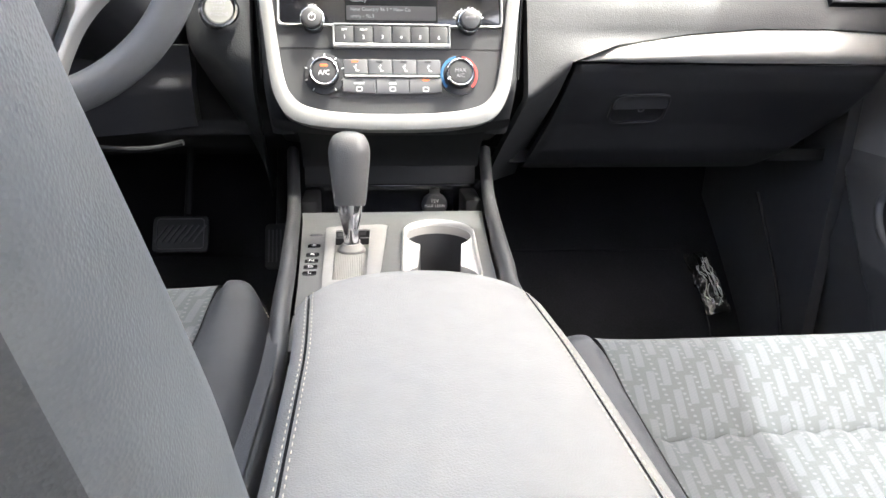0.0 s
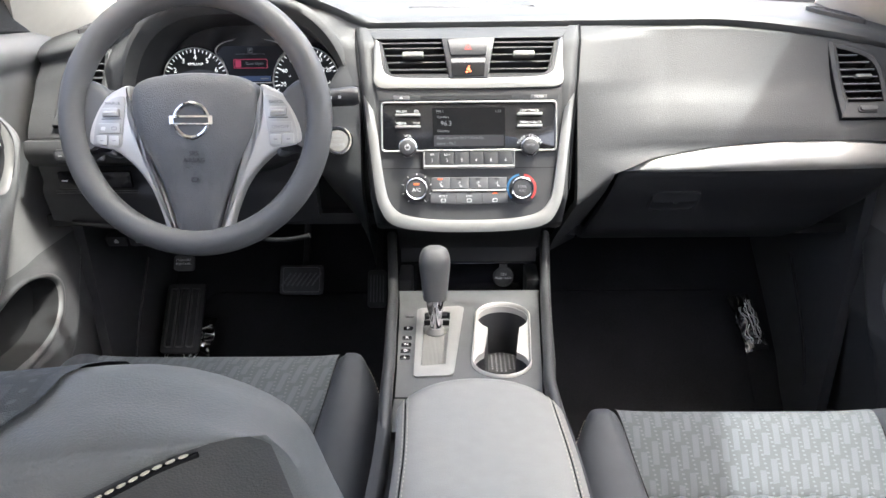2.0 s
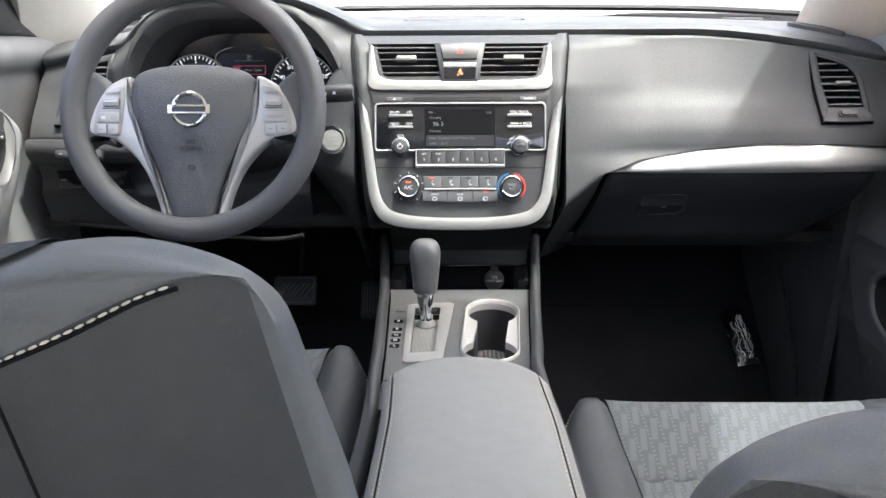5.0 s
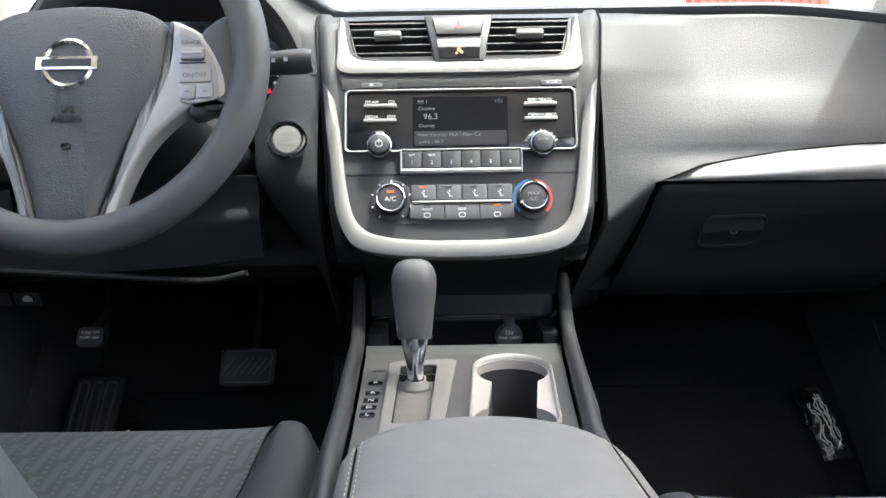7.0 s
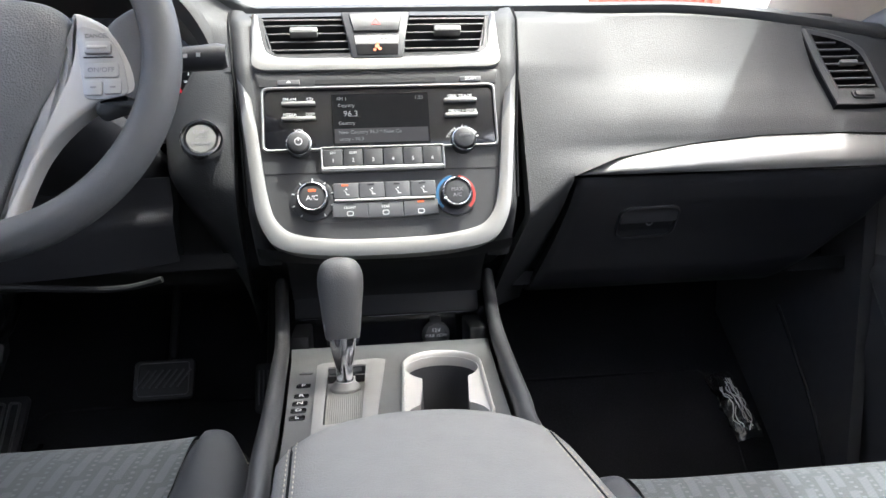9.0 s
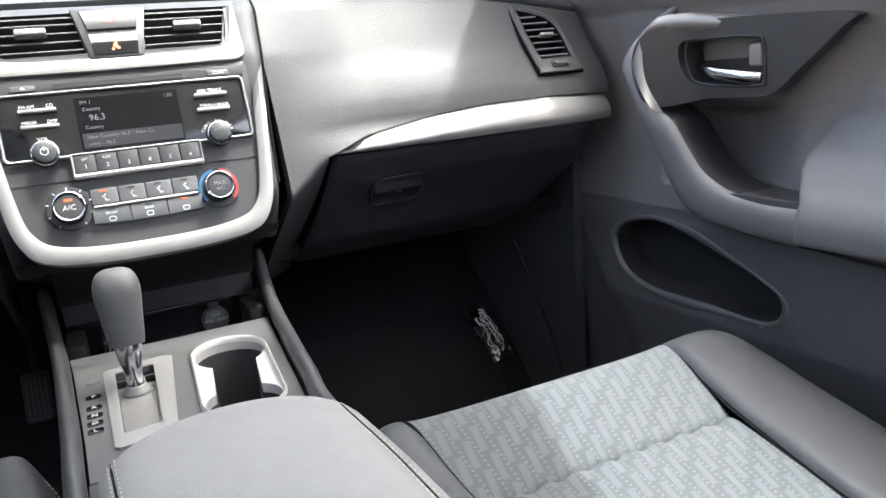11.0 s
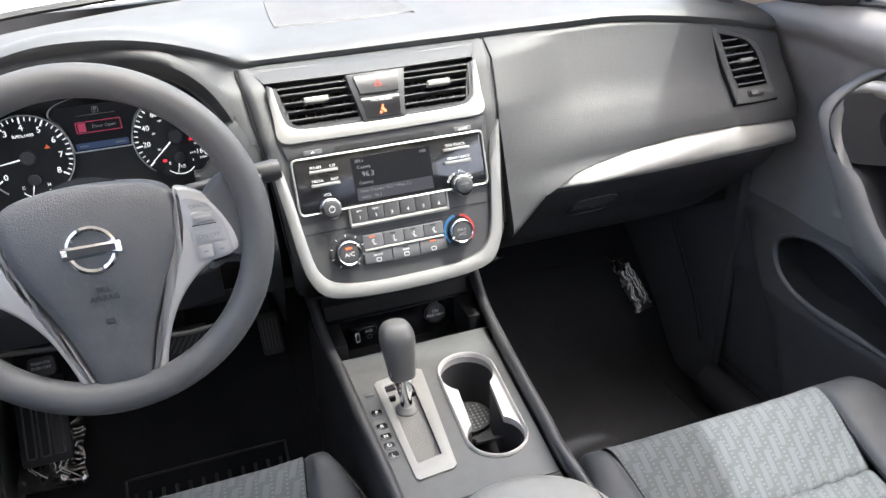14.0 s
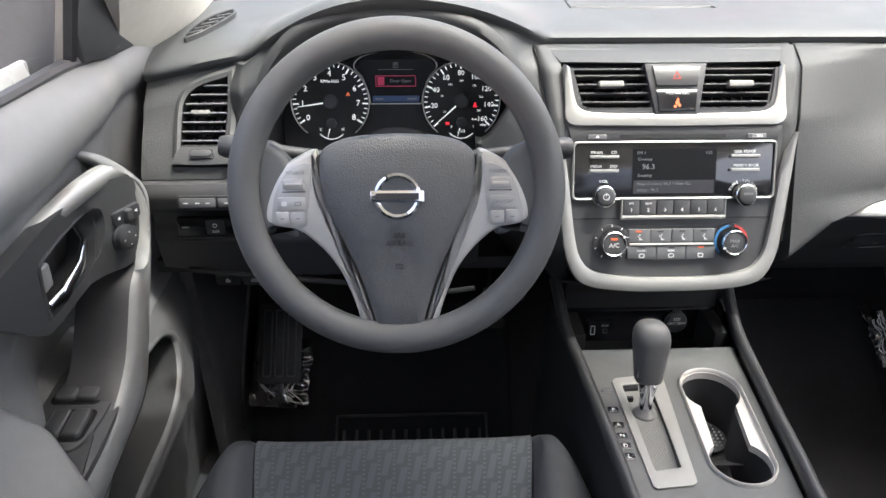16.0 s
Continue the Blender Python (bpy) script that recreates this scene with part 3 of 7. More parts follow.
GY = [1.200, 1.150, 1.112, 1.080, 1.030, 1.006]


def glove(u, v, grow=0.0):
    z = 0.637 - 0.175 * v
    x0 = float(np.interp(z, [0.46, 0.50, 0.55, 0.637], [0.215, 0.222, 0.238, 0.252]))
    x1 = float(np.interp(z, [0.46, 0.50, 0.562, 0.60, 0.637], [0.60, 0.635, 0.69, 0.702, 0.705]))
    x = x0 + (x1 - x0) * u
    e = 0.006 * (max(0, 1 - min(u, 1 - u) * 40) ** 2 + max(0, 1 - min(v, 1 - v) * 16) ** 2)
    return x, float(np.interp(z, GZ, GY)) + e, z


gbox = part("glovebox_lid", sheet(glove, 60, 24, 0.02, (0, 1, 0)), DARK, dash, "closed dark glovebox lid", 60)
gy, gz = 1.056, 0.5725
GM = frame3((0.360, gy, gz), (1, -0.02, 0.03), (0, -0.66, 0.75))
part("latch_surround", ribbon(rrect(0.086, 0.062, 0.016, 5), rrect(0.079, 0.055, 0.014, 5), -0.004, 0.003, dome=0.001), DARK, gbox, m=GM)
part("latch", sheet(lambda u, v: ((u - 0.5) * 0.078, (v - 0.5) * 0.054, 0.001 + 0.006 * math.sin(v * math.pi) ** 2 * (1 if v > 0.5 else -0.6)), 10, 12, 0.004, (0, 0, -1)), DARK, gbox, m=GM)
part("lock_mark", ribbon(circle(0.005, 16), circle(0.0035, 16), 0.004, 0.0052), ENGR, gbox, m=GM @ Matrix.Translation((0.002, 0.002, 0.0005)))
# underside, side wings and lower driver panels
part("under_panel", sheet(lambda u, v: (0.13 + 0.63 * u, 1.15 + 0.47 * v, 0.475 - 0.04 * v), 8, 6, 0.02, (0, 0, 1)), BLACK, dash)


def hood_arc(x, w=0.208, zt=0.925, zb=0.665):
    """Height of the instrument hood's opening above a place across."""
    t = min(abs((x + 0.385) / w), 1.0) ** 1.25
    return zb + (zt - zb) * max(0.0, 1 - t ** 2.5) ** 0.4


def driver_left(u, v):
    """The face of the driver's side, turning forward into the rim of the instrument hood."""
    x = -0.736 + 0.351 * u ** 0.8
    zt = near_edge(x)[1] - 0.010
    zb = 0.700 if x < -0.592 else max(0.700, hood_arc(x, 0.206) - 0.006)
    zb = min(zb, zt - 0.002)
    z = zt + (zb - zt) * v
    y0 = float(np.interp(z, PZS, PYS)) - 0.003
    dx = min(0.06, max(0.0, -0.590 - x)) if x < -0.590 else 0.0
    w = math.exp(-(dx / 0.022) ** 2)
    w = max(w, smooth01(-0.61, -0.54, x))
    yl = 1.052
    ye = near_edge(x)[0] + 0.009
    y = y0 * (1 - w) + yl * w
    k = smooth01(0.035, 0.0, zt - z)
    return x, y * (1 - k) + min(ye, y + 0.03) * k, z


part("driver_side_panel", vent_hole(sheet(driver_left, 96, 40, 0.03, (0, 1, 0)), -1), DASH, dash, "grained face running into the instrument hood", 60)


def hood_right(u, v):
    x = -0.385 + 0.209 * u ** 0.8
    zt = near_edge(x)[1] - 0.010
    zb = min(max(0.78, hood_arc(x, 0.206) - 0.006), zt - 0.002)
    z = zt + (zb - zt) * v
    w = smooth01(-0.235, -0.176, x)
    yl = 1.052 * (1 - w) + (stack_y(z) + 0.012) * w
    k = smooth01(0.035, 0.0, zt - z)
    return x, yl * (1 - k) + min(near_edge(x)[0] + 0.009, yl + 0.03) * k, z


part("hood_shoulder", sheet(hood_right, 40, 16, 0.02, (0, 1, 0)), DASH, dash, "", 60)
part("switch_strip", sheet(lambda u, v: (-0.736 + 0.284 * u, 1.006 + 0.012 * v - 0.012 * math.sin(v * math.pi), 0.698 - 0.045 * v), 16, 8, 0.03, (0, 1, 0)), GREY, dash, "grey strip with the dimmer switches", 60)
part("knee_panel", sheet(lambda u, v: (-0.736 + 0.474 * u, 1.030 + 0.03 * v - 0.015 * smooth01(0.3, 0.5, v), 0.655 - 0.125 * v + 0.018 * (2 * u - 1) ** 2 * v), 20, 14, 0.03, (0, 1, 0)), DARK, dash, "", 60)
part("knee_panel_edge", tube(spline([(-0.70, 1.04, 0.545), (-0.60, 1.035, 0.535), (-0.45, 1.02, 0.528), (-0.33, 1.0, 0.524), (-0.27, 0.99, 0.535)], 6), 0.004, 8), BLACK, dash)
part("under_panel", sheet(lambda u, v: (-0.75 + 0.62 * u, 1.05 + 0.58 * v, 0.535 - 0.06 * v), 8, 6, 0.02, (0, 0, 1)), BLACK, dash)


def column_side(u, v):
    zt = 0.738 + 0.076 * smooth01(0.05, 0.70, u)
    z = zt + (0.43 - zt) * v
    xl = float(np.interp(z, [0.43, 0.50, 0.58, 0.66, 0.74, 0.80], [-0.185, -0.200, -0.225, -0.262, -0.268, -0.262]))
    x = xl + (-0.176 - xl) * u
    back = 1.5 * max(0, 0.645 - z) ** 1.2
    return x, stack_y(max(z, 0.60)) + 0.014 + 0.045 * (1 - u) ** 2 + back * (1 - 0.35 * u), z


part("start_panel", sheet(column_side, 20, 30, 0.03, (0, 1, 0)), DASH, dash, "grained panel carrying the start button", 60)
# start button
SB = frame3((-0.211, 0.985, 0.699), (1, 0.10, 0), (0, 0.33, 0.95))
sbn = thing("start_button", "round push button in a chrome ring on the dashboard", "button")
part("ring", lathe([(0.0245, -0.02), (0.0245, 0.004), (0.0225, 0.007), (0.0195, 0.007), (0.0185, 0.002), (0.0185, -0.02)], 40), CHROME, sbn, "", m=SB)
part("button", lathe([(0.0178, -0.02), (0.0178, 0.003), (0.0165, 0.0055), (0.009, 0.006)], 36), COVER, sbn, "", m=SB)
for k, wd in enumerate(("START", "STOP", "ENGINE")):
    writing(wd, 0.0062, SB @ Matrix.Translation((0, 0.007 - 0.007 * k, 0.0062)), sbn, ENGR)


def side_vent(s):
    """Fresh-air outlet at the end of the dashboard."""
    t = thing("air_vent", "dark grey dashboard air outlet with horizontal slats", "air vent", "end air vents")
    M = vent_pose(s)
    k = s
    out = [(-0.042 * k, 0.070), (-0.038 * k, 0.0735), (0.012 * k, 0.055), (0.034 * k, 0.036), (0.041 * k, 0.010), (0.041 * k, -0.062), (0.036 * k, -0.069), (-0.034 * k, -0.069), (-0.040 * k, -0.063), (-0.043 * k, 0.0)]
    inn = [(-0.030 * k, 0.056), (-0.027 * k, 0.0575), (0.010 * k, 0.044), (0.026 * k, 0.028), (0.031 * k, 0.006), (0.031 * k, -0.040), (0.030 * k, -0.042), (-0.025 * k, -0.042), (-0.0275 * k, -0.040), (-0.031 * k, 0.0)]
    O, I = spline(out, 5, True), spline(inn, 5, True)
    part("bezel", ribbon(O, I, -0.02, 0.0035, dome=0.0025), DASH, t, m=M)
    part("groove", ribbon([(p[0] * 1.018, p[1] * 1.012) for p in O], O, -0.02, 0.0014), SEAM, t, m=M)
    part("recess", slab(spline([(p[0] * 1.03, p[1] * 1.03) for p in inn], 3, True), -0.050, -0.030), BLACK, t, m=M)
    part("recess_wall", ribbon([(p[0] * 1.05, p[1] * 1.05) for p in I], I, -0.035, 0.004), BLACK, t, m=M)
    for j in range(7):
        y = 0.046 - 0.0135 * j
        a = -0.029
        b = float(np.interp(y, [-0.042, 0.006, 0.028, 0.044, 0.055], [0.031, 0.031, 0.026, 0.010, -0.02]))
        if b - a < 0.012:
            continue
        part("slat", slab([(a * k, y - 0.001), (b * k, y - 0.001), (b * k, y + 0.0015), (a * k, y + 0.0015)][::(1 if k > 0 else -1)], -0.0022, 0.001, 0.0005, 1), BTN, t, m=M)
        # slat bodies in black: the shade between the slats is in their colour
        part("slat_shade", slab([(a * k, y + 0.001), (b * k, y + 0.001), (b * k, y + 0.002), (a * k, y + 0.002)][::(1 if k > 0 else -1)], -0.018, -0.0024), BLACK, t, m=M)
    for j in range(4):
        x = (-0.018 + 0.0125 * j) * k
        part("fin", block(x - 0.0006, x + 0.0006, -0.040, 0.030, -0.028, -0.016), DARK, t, m=M)
    part("slider", slab(rrect(0.026, 0.006, 0.002, 3), -0.002, 0.006, 0.001), COVER, t, m=M @ Matrix.Translation((0.006 * k, 0.0055, 0)))
    part("thumbwheel", slab(rrect(0.028, 0.009, 0.004, 4), 0.0, 0.0105, 0.001), GREY, t, m=M @ Matrix.Translation((0.002 * k, -0.0555, 0)))
    part("thumbwheel_slot", ribbon(rrect(0.034, 0.013, 0.005, 4), rrect(0.029, 0.010, 0.004, 4), 0.004, 0.0078), DARK, t, m=M @ Matrix.Translation((0.002 * k, -0.0555, 0)))
    return t


side_vent(1)
side_vent(-1)

# switches on the driver's lower panels
LS = frame3((-0.655, 0.992, 0.677), (1, 0, 0), (0, 0.05, 1))
dim = thing("dimmer_switch", "grey rocker pair for dimming the gauges", "switch")
part("frame", ribbon(rrect(0.082, 0.019, 0.004), rrect(0.078, 0.015, 0.003), -0.004, 0.002), DARK, dim, m=LS @ Matrix.Translation((0.014, 0, 0)))
part("rocker", slab(rrect(0.050, 0.014, 0.003), -0.004, 0.003, 0.001), BTN, dim, m=LS)
part("rocker", slab(rrect(0.026, 0.014, 0.003), -0.004, 0.003, 0.001), BTN, dim, m=LS @ Matrix.Translation((0.040, 0, 0)))
for dx in (-0.016, 0.0, 0.014, 0.04):
    part("mark", block(dx - 0.003, dx + 0.003, -0.0008, 0.0008, 0.003, 0.0034), WHITE, dim, m=LS)
tc_b = thing("switch_block", "black switch block with a stability control button", "switch")
TB = frame3((-0.655, 1.018, 0.628), (1, 0, 0), (0, -0.1, 1))
part("plate", slab(rrect(0.125, 0.030, 0.003), -0.004, 0.002, 0.001), GLOSS, tc_b, m=TB @ Matrix.Translation((0.02, 0, 0)))
part("button", slab(rrect(0.026, 0.022, 0.002), 0, 0.005, 0.001), DARK, tc_b, m=TB @ Matrix.Translation((0.012, 0, 0)))
writing("OFF", 0.006, TB @ Matrix.Translation((0.012, -0.006, 0.0055)), tc_b, WHITE)
part("mark", ribbon(circle(0.0035, 10), circle(0.0022, 10), 0.005, 0.0055), WHITE, tc_b, m=TB @ Matrix.Translation((0.012, 0.004, 0)))
part("mark", block(-0.036, -0.026, -0.001, 0.001, 0.002, 0.003), WHITE, tc_b, m=TB)
part("edge", block(-0.05, 0.09, -0.020, -0.0185, 0, 0.004), GREY, tc_b, m=TB)
part("edge", block(-0.05, 0.09, -0.024, -0.0225, 0, 0.004), GREY, tc_b, m=TB)
for x, w in ((-0.666, 0.008), (-0.622, 0.014)):
    lv = thing("release_lever", "black release lever with a white pictogram", "lever", "release levers")
    R = frame3((x, 1.120, 0.481), (1, 0, 0), (0, -0.3, 1))
    part("handle", slab(rrect(0.040, 0.022, 0.005), -0.01, 0.004, 0.002), DARK, lv, m=R)
    part("mark", slab(rrect(w, 0.006, 0.001), 0.004, 0.0045), WHITE, lv, m=R)
    part("mark", slab(rrect(w * 0.5, 0.004, 0.001), 0.004, 0.0046), WHITE, lv, m=R @ Matrix.Translation((0, 0.004, 0)))

# ---- instrument cluster ----
clus = thing("instrument_cluster", "black instrument cluster with two round dials and a display", "instrument cluster")


def arch(cx, w, zt, zb, y, n=40, p=2.5):
    """An arch outline: straight foot, rounded top."""
    out = []
    for i in range(n + 1):
        t = -1 + 2 * i / n
        out.append(Vector((cx + w * math.copysign(abs(t) ** 0.8, t), y, zb + (zt - zb) * max(0.0, 1 - abs(t) ** p) ** (1 / p))))
    return out


def loft(rows, bm=None, close=False):
    bm = bm or bmesh.new()
    R = [[bm.verts.new(p) for p in r] for r in rows]
    for a, b in zip(R, R[1:]):
        for i in range(1, len(a)):
            bm.faces.new((a[i - 1], a[i], b[i], b[i - 1]))
    return bm


lip = arch(-0.385, 0.205, 0.922, 0.665, 1.049)
lip2 = arch(-0.385, 0.200, 0.913, 0.665, 1.046)
inn = arch(-0.383, 0.188, 0.893, 0.665, 1.062)
deep = arch(-0.383, 0.176, 0.868, 0.670, 1.150)
part("hood_lining", loft([[p + Vector((0, 0.004, 0.0)) for p in arch(-0.385, 0.2085, 0.926, 0.665, 1.052)], lip, lip2, inn]), DASH, dash, "grained rim of the instrument hood", 60)
part("bezel", loft([inn, arch(-0.383, 0.183, 0.882, 0.667, 1.10), deep]), DARK, clus, "", 60)
bm = bmesh.new()
bm.faces.new([bm.verts.new(p + Vector((0, 0.0, 0))) for p in deep])
part("face", bm, GLOSS, clus, "black dial face")
CM = frame3((-0.383, 1.137, 0.7745), (1, 0, 0), (0, 0.22, 1))
part("back_plate", slab(rrect(0.34, 0.15, 0.02), -0.012, -0.004), BLACK, clus, m=CM)


def dial(x, label, nums, a0, a1, minor, size, r=0.059):
    d = part("dial", slab(circle(r, 48), -0.004, 0.0005), BLACK, clus, label, m=CM @ Matrix.Translation((x, 0, 0)))
    D = CM @ Matrix.Translation((x, 0, 0.0008))
    arc = [(r * math.cos(radians(a)), r * math.sin(radians(a))) for a in np.linspace(-52, 232, 60)]
    arc2 = [(p[0] * 0.972, p[1] * 0.972) for p in arc]
    part("chrome_rim", ribbon(arc, arc2, 0, 0.003, closed=False, dome=0.0008), SATIN, d, m=D)
    n = len(nums)
    bm = bmesh.new()
    for i in range((n - 1) * minor + 1):
        a = radians(a0 + (a1 - a0) * i / ((n - 1) * minor))
        big = i % minor == 0
        l, w = (0.0088, 0.0011) if big else (0.0052, 0.0007)
        c, s = math.cos(a), math.sin(a)
        ro = r * 0.95
        slab([(ro * c - w * s, ro * s + w * c), (ro * c + w * s, ro * s - w * c), ((ro - l) * c + w * s, (ro - l) * s - w * c), ((ro - l) * c - w * s, (ro - l) * s + w * c)], 0, 0.0004, bm=bm)
    part("scale_marks", bm, INKW, d, "white scale marks", m=D)
    for i, t in enumerate(nums):
        a = radians(a0 + (a1 - a0) * i / (n - 1))
        writing(t, size, D @ Matrix.Translation((r * 0.70 * math.cos(a), r * 0.70 * math.sin(a), 0.0003)), d, INKW, "numeral")
    return d, D


tach, TM = dial(-0.098, "rev counter reading just below one", list("012345678"), 214, -34, 4, 0.0120)
speedo, SM_ = dial(0.098, "speedometer at rest", ["", "20", "40", "60", "80", "100", "120", "140", "160"], 222, -40, 4, 0.0104)
for d, D, ang in ((tach, TM, 188), (speedo, SM_, 221)):
    part("needle_hub", lathe([(0.011, 0), (0.011, 0.004), (0.009, 0.006)], 24), DARK, d, m=D)
    part("needle", slab([(0.006, -0.0012), (0.050, -0.0004), (0.050, 0.0004), (0.006, 0.0012)], 0.003, 0.0042), INKW, d, "white pointer", m=D @ pose(0, 0, 0, 0, 0, ang))
    part("sub_hub", lathe([(0.008, 0), (0.008, 0.003), (0.006, 0.004)], 20), DARK, d, m=D @ Matrix.Translation((0, -0.032, 0)))
    part("sub_needle", slab([(0.004, -0.0008), (0.022, -0.0003), (0.022, 0.0003), (0.004, 0.0008)], 0.002, 0.003), INKW, d, "", m=D @ Matrix.Translation((0, -0.032, 0)) @ pose(0, 0, 0, 0, 0, 254))
    sc = [(0.024 * math.cos(radians(a)), -0.032 + 0.024 * math.sin(radians(a))) for a in np.linspace(222, 318, 14)]
    part("sub_scale", ribbon(sc, [(p[0] * 0.95, -0.032 + (p[1] + 0.032) * 0.95) for p in sc], 0, 0.0005, closed=False), INKW, d, "", m=D)
writing("RPMx1000", 0.0062, TM @ Matrix.Translation((0, 0.030, 0.0003)), tach, INKW)
writing("C", 0.006, TM @ Matrix.Translation((-0.016, -0.041, 0.0003)), tach, INKW)
writing("H", 0.006, TM @ Matrix.Translation((0.017, -0.041, 0.0003)), tach, INKW)
part("warning_lamp", slab([(0.023, 0.009), (0.030, 0.009), (0.0265, 0.015)], 0, 0.0006), LIT, tach, "orange warning triangle", m=TM)
part("warning_lamp", slab([(0.0175, -0.009), (0.0235, -0.009), (0.0215, -0.002), (0.0195, -0.002)], 0, 0.0006), REDL, speedo, "red warning lamp", m=SM_)
part("warning_lamp", slab(rrect(0.006, 0.004, 0.001, 3, -0.021, -0.033), 0, 0.0006), REDL, speedo, "red fuel lamp", m=SM_)
writing("1/2", 0.006, SM_ @ Matrix.Translation((0.002, -0.045, 0.0003)), speedo, INKW)
writing("0", 0.006, SM_ @ Matrix.Translation((-0.015, -0.038, 0.0003)), speedo, INKW)
writing("1", 0.006, SM_ @ Matrix.Translation((0.018, -0.038, 0.0003)), speedo, INKW)
writing("MPH", 0.005, SM_ @ Matrix.Translation((0.033, -0.036, 0.0003)), speedo, INKW)
writing("km/h", 0.0045, SM_ @ Matrix.Translation((0.020, -0.027, 0.0003)), speedo, INKW)
for t, a in (("20", 212), ("60", 165), ("100", 125), ("140", 90), ("180", 50), ("220", 12), ("260", -28)):
    writing(t, 0.0042, SM_ @ Matrix.Translation((0.030 * math.cos(radians(a)), 0.030 * math.sin(radians(a)), 0.0003)), speedo, INKW, "numeral")
disp = part("display", slab([(-0.038, -0.002), (0.038, -0.002), (0.042, 0.02), (0.060, 0.048), (0.045, 0.066), (0.0, 0.073), (-0.045, 0.066), (-0.060, 0.048), (-0.042, 0.02)], -0.003, 0.0), LCD, clus, "dark colour display between the dials", m=CM)
edge = [(-0.0385, -0.003), (-0.041, 0.012), (-0.050, 0.036), (-0.062, 0.050), (-0.056, 0.062), (-0.036, 0.070), (0.0, 0.0745), (0.036, 0.070), (0.056, 0.062), (0.062, 0.050), (0.050, 0.036), (0.041, 0.012), (0.0385, -0.003)]
E1 = spline(edge, 4)
part("rim", ribbon(E1, [(p[0] * 0.975, p[1] * 0.975 + 0.0008) for p in E1], -0.002, 0.002, closed=False, dome=0.0005), SATIN, disp, "thin chrome outline", m=CM)
part("rim", block(-0.0385, 0.0385, -0.004, -0.0025, -0.002, 0.002), SATIN, disp, m=CM)
part("message_box", ribbon(rrect(0.060, 0.016, 0.001, 2, 0.0, 0.030), rrect(0.058, 0.014, 0.0008, 2, 0.0, 0.030), 0, 0.0006), MAROON, disp, "red message frame", m=CM)
part("door_symbol", slab(rrect(0.010, 0.012, 0.001, 2, -0.022, 0.030), 0, 0.0006), MAROON, disp, "", m=CM)
writing("Door Open", 0.0065, CM @ Matrix.Translation((0.007, 0.030, 0.0004)), disp, LCDT)
writing("P", 0.008, CM @ Matrix.Translation((0.0, 0.053, 0.0004)), disp, LCDT)
part("gear_box", ribbon(rrect(0.008, 0.008, 0.001, 2, 0, 0.053), rrect(0.007, 0.007, 0.001, 2, 0, 0.053), 0, 0.0005), LCDT, disp, "", m=CM)
part("rule", block(-0.026, 0.026, 0.0465, 0.0469, 0, 0.0005), LCDT, disp, m=CM)
part("odometer_bar", slab(rrect(0.070, 0.009, 0.001, 2, 0, 0.004), 0, 0.0003), LCDB, disp, "blue band of trip figures", m=CM)
for x, w in ((-0.025, 0.012), (0.024, 0.014)):
    part("figures", block(x - w / 2, x + w / 2, 0.0028, 0.0052, 0.0003, 0.0007), LCDT, disp, m=CM)

# ---- steering wheel ----
sw = thing("steering_wheel", "dark grey three-spoke steering wheel with silver spokes", "steering wheel")
th = 0.3013
WM = frame3((-0.375, 0.808, 0.7705), (1, 0, 0), (0, math.sin(th), math.cos(th)))
part("rim", tube([(0.1695 * math.cos(a), 0.1695 * math.sin(a), 0.0) for a in np.linspace(0, 2 * math.pi, 97)[:-1]], 0.0178, 20, closed=True), LEATHER, sw, "grained dark rim", 60, WM)
HUB = [(-0.082, 0.046), (-0.064, 0.056), (-0.035, 0.061), (0.0, 0.063), (0.035, 0.061), (0.064, 0.056), (0.082, 0.046), (0.087, 0.030), (0.086, 0.008), (0.080, -0.020), (0.064, -0.053), (0.050, -0.083), (0.040, -0.110), (0.031, -0.140), (0.025, -0.160), (0.018, -0.163), (-0.018, -0.163), (-0.025, -0.160), (-0.031, -0.140), (-0.040, -0.110), (-0.050, -0.083), (-0.064, -0.053), (-0.080, -0.020), (-0.086, 0.008), (-0.087, 0.030)]
hubo = spline(HUB, 3, True)
bm = bmesh.new()
rows = []
for k, z in ((1.0, -0.045), (1.0, -0.006), (0.985, 0.001), (0.95, 0.006), (0.8, 0.011), (0.5, 0.015), (0.2, 0.016)):
    rows.append([bm.verts.new((p[0] * k, (p[1] + 0.03) * k - 0.03, z * (1 if z < 0 else 1 - 0.35 * smooth01(-0.06, -0.15, p[1])))) for p in hubo])
for a, b in zip(rows, rows[1:]):
    for i in range(len(hubo)):
        bm.faces.new((a[i - 1], a[i], b[i], b[i - 1]))
bm.faces.new(rows[-1])
part("airbag_cover", bm, HUBV, sw, "grained dark hub cover", 50, WM)
part("hub_back", lathe([(0.055, -0.09), (0.062, -0.06), (0.070, -0.02)], 32), DARK, sw, m=WM)
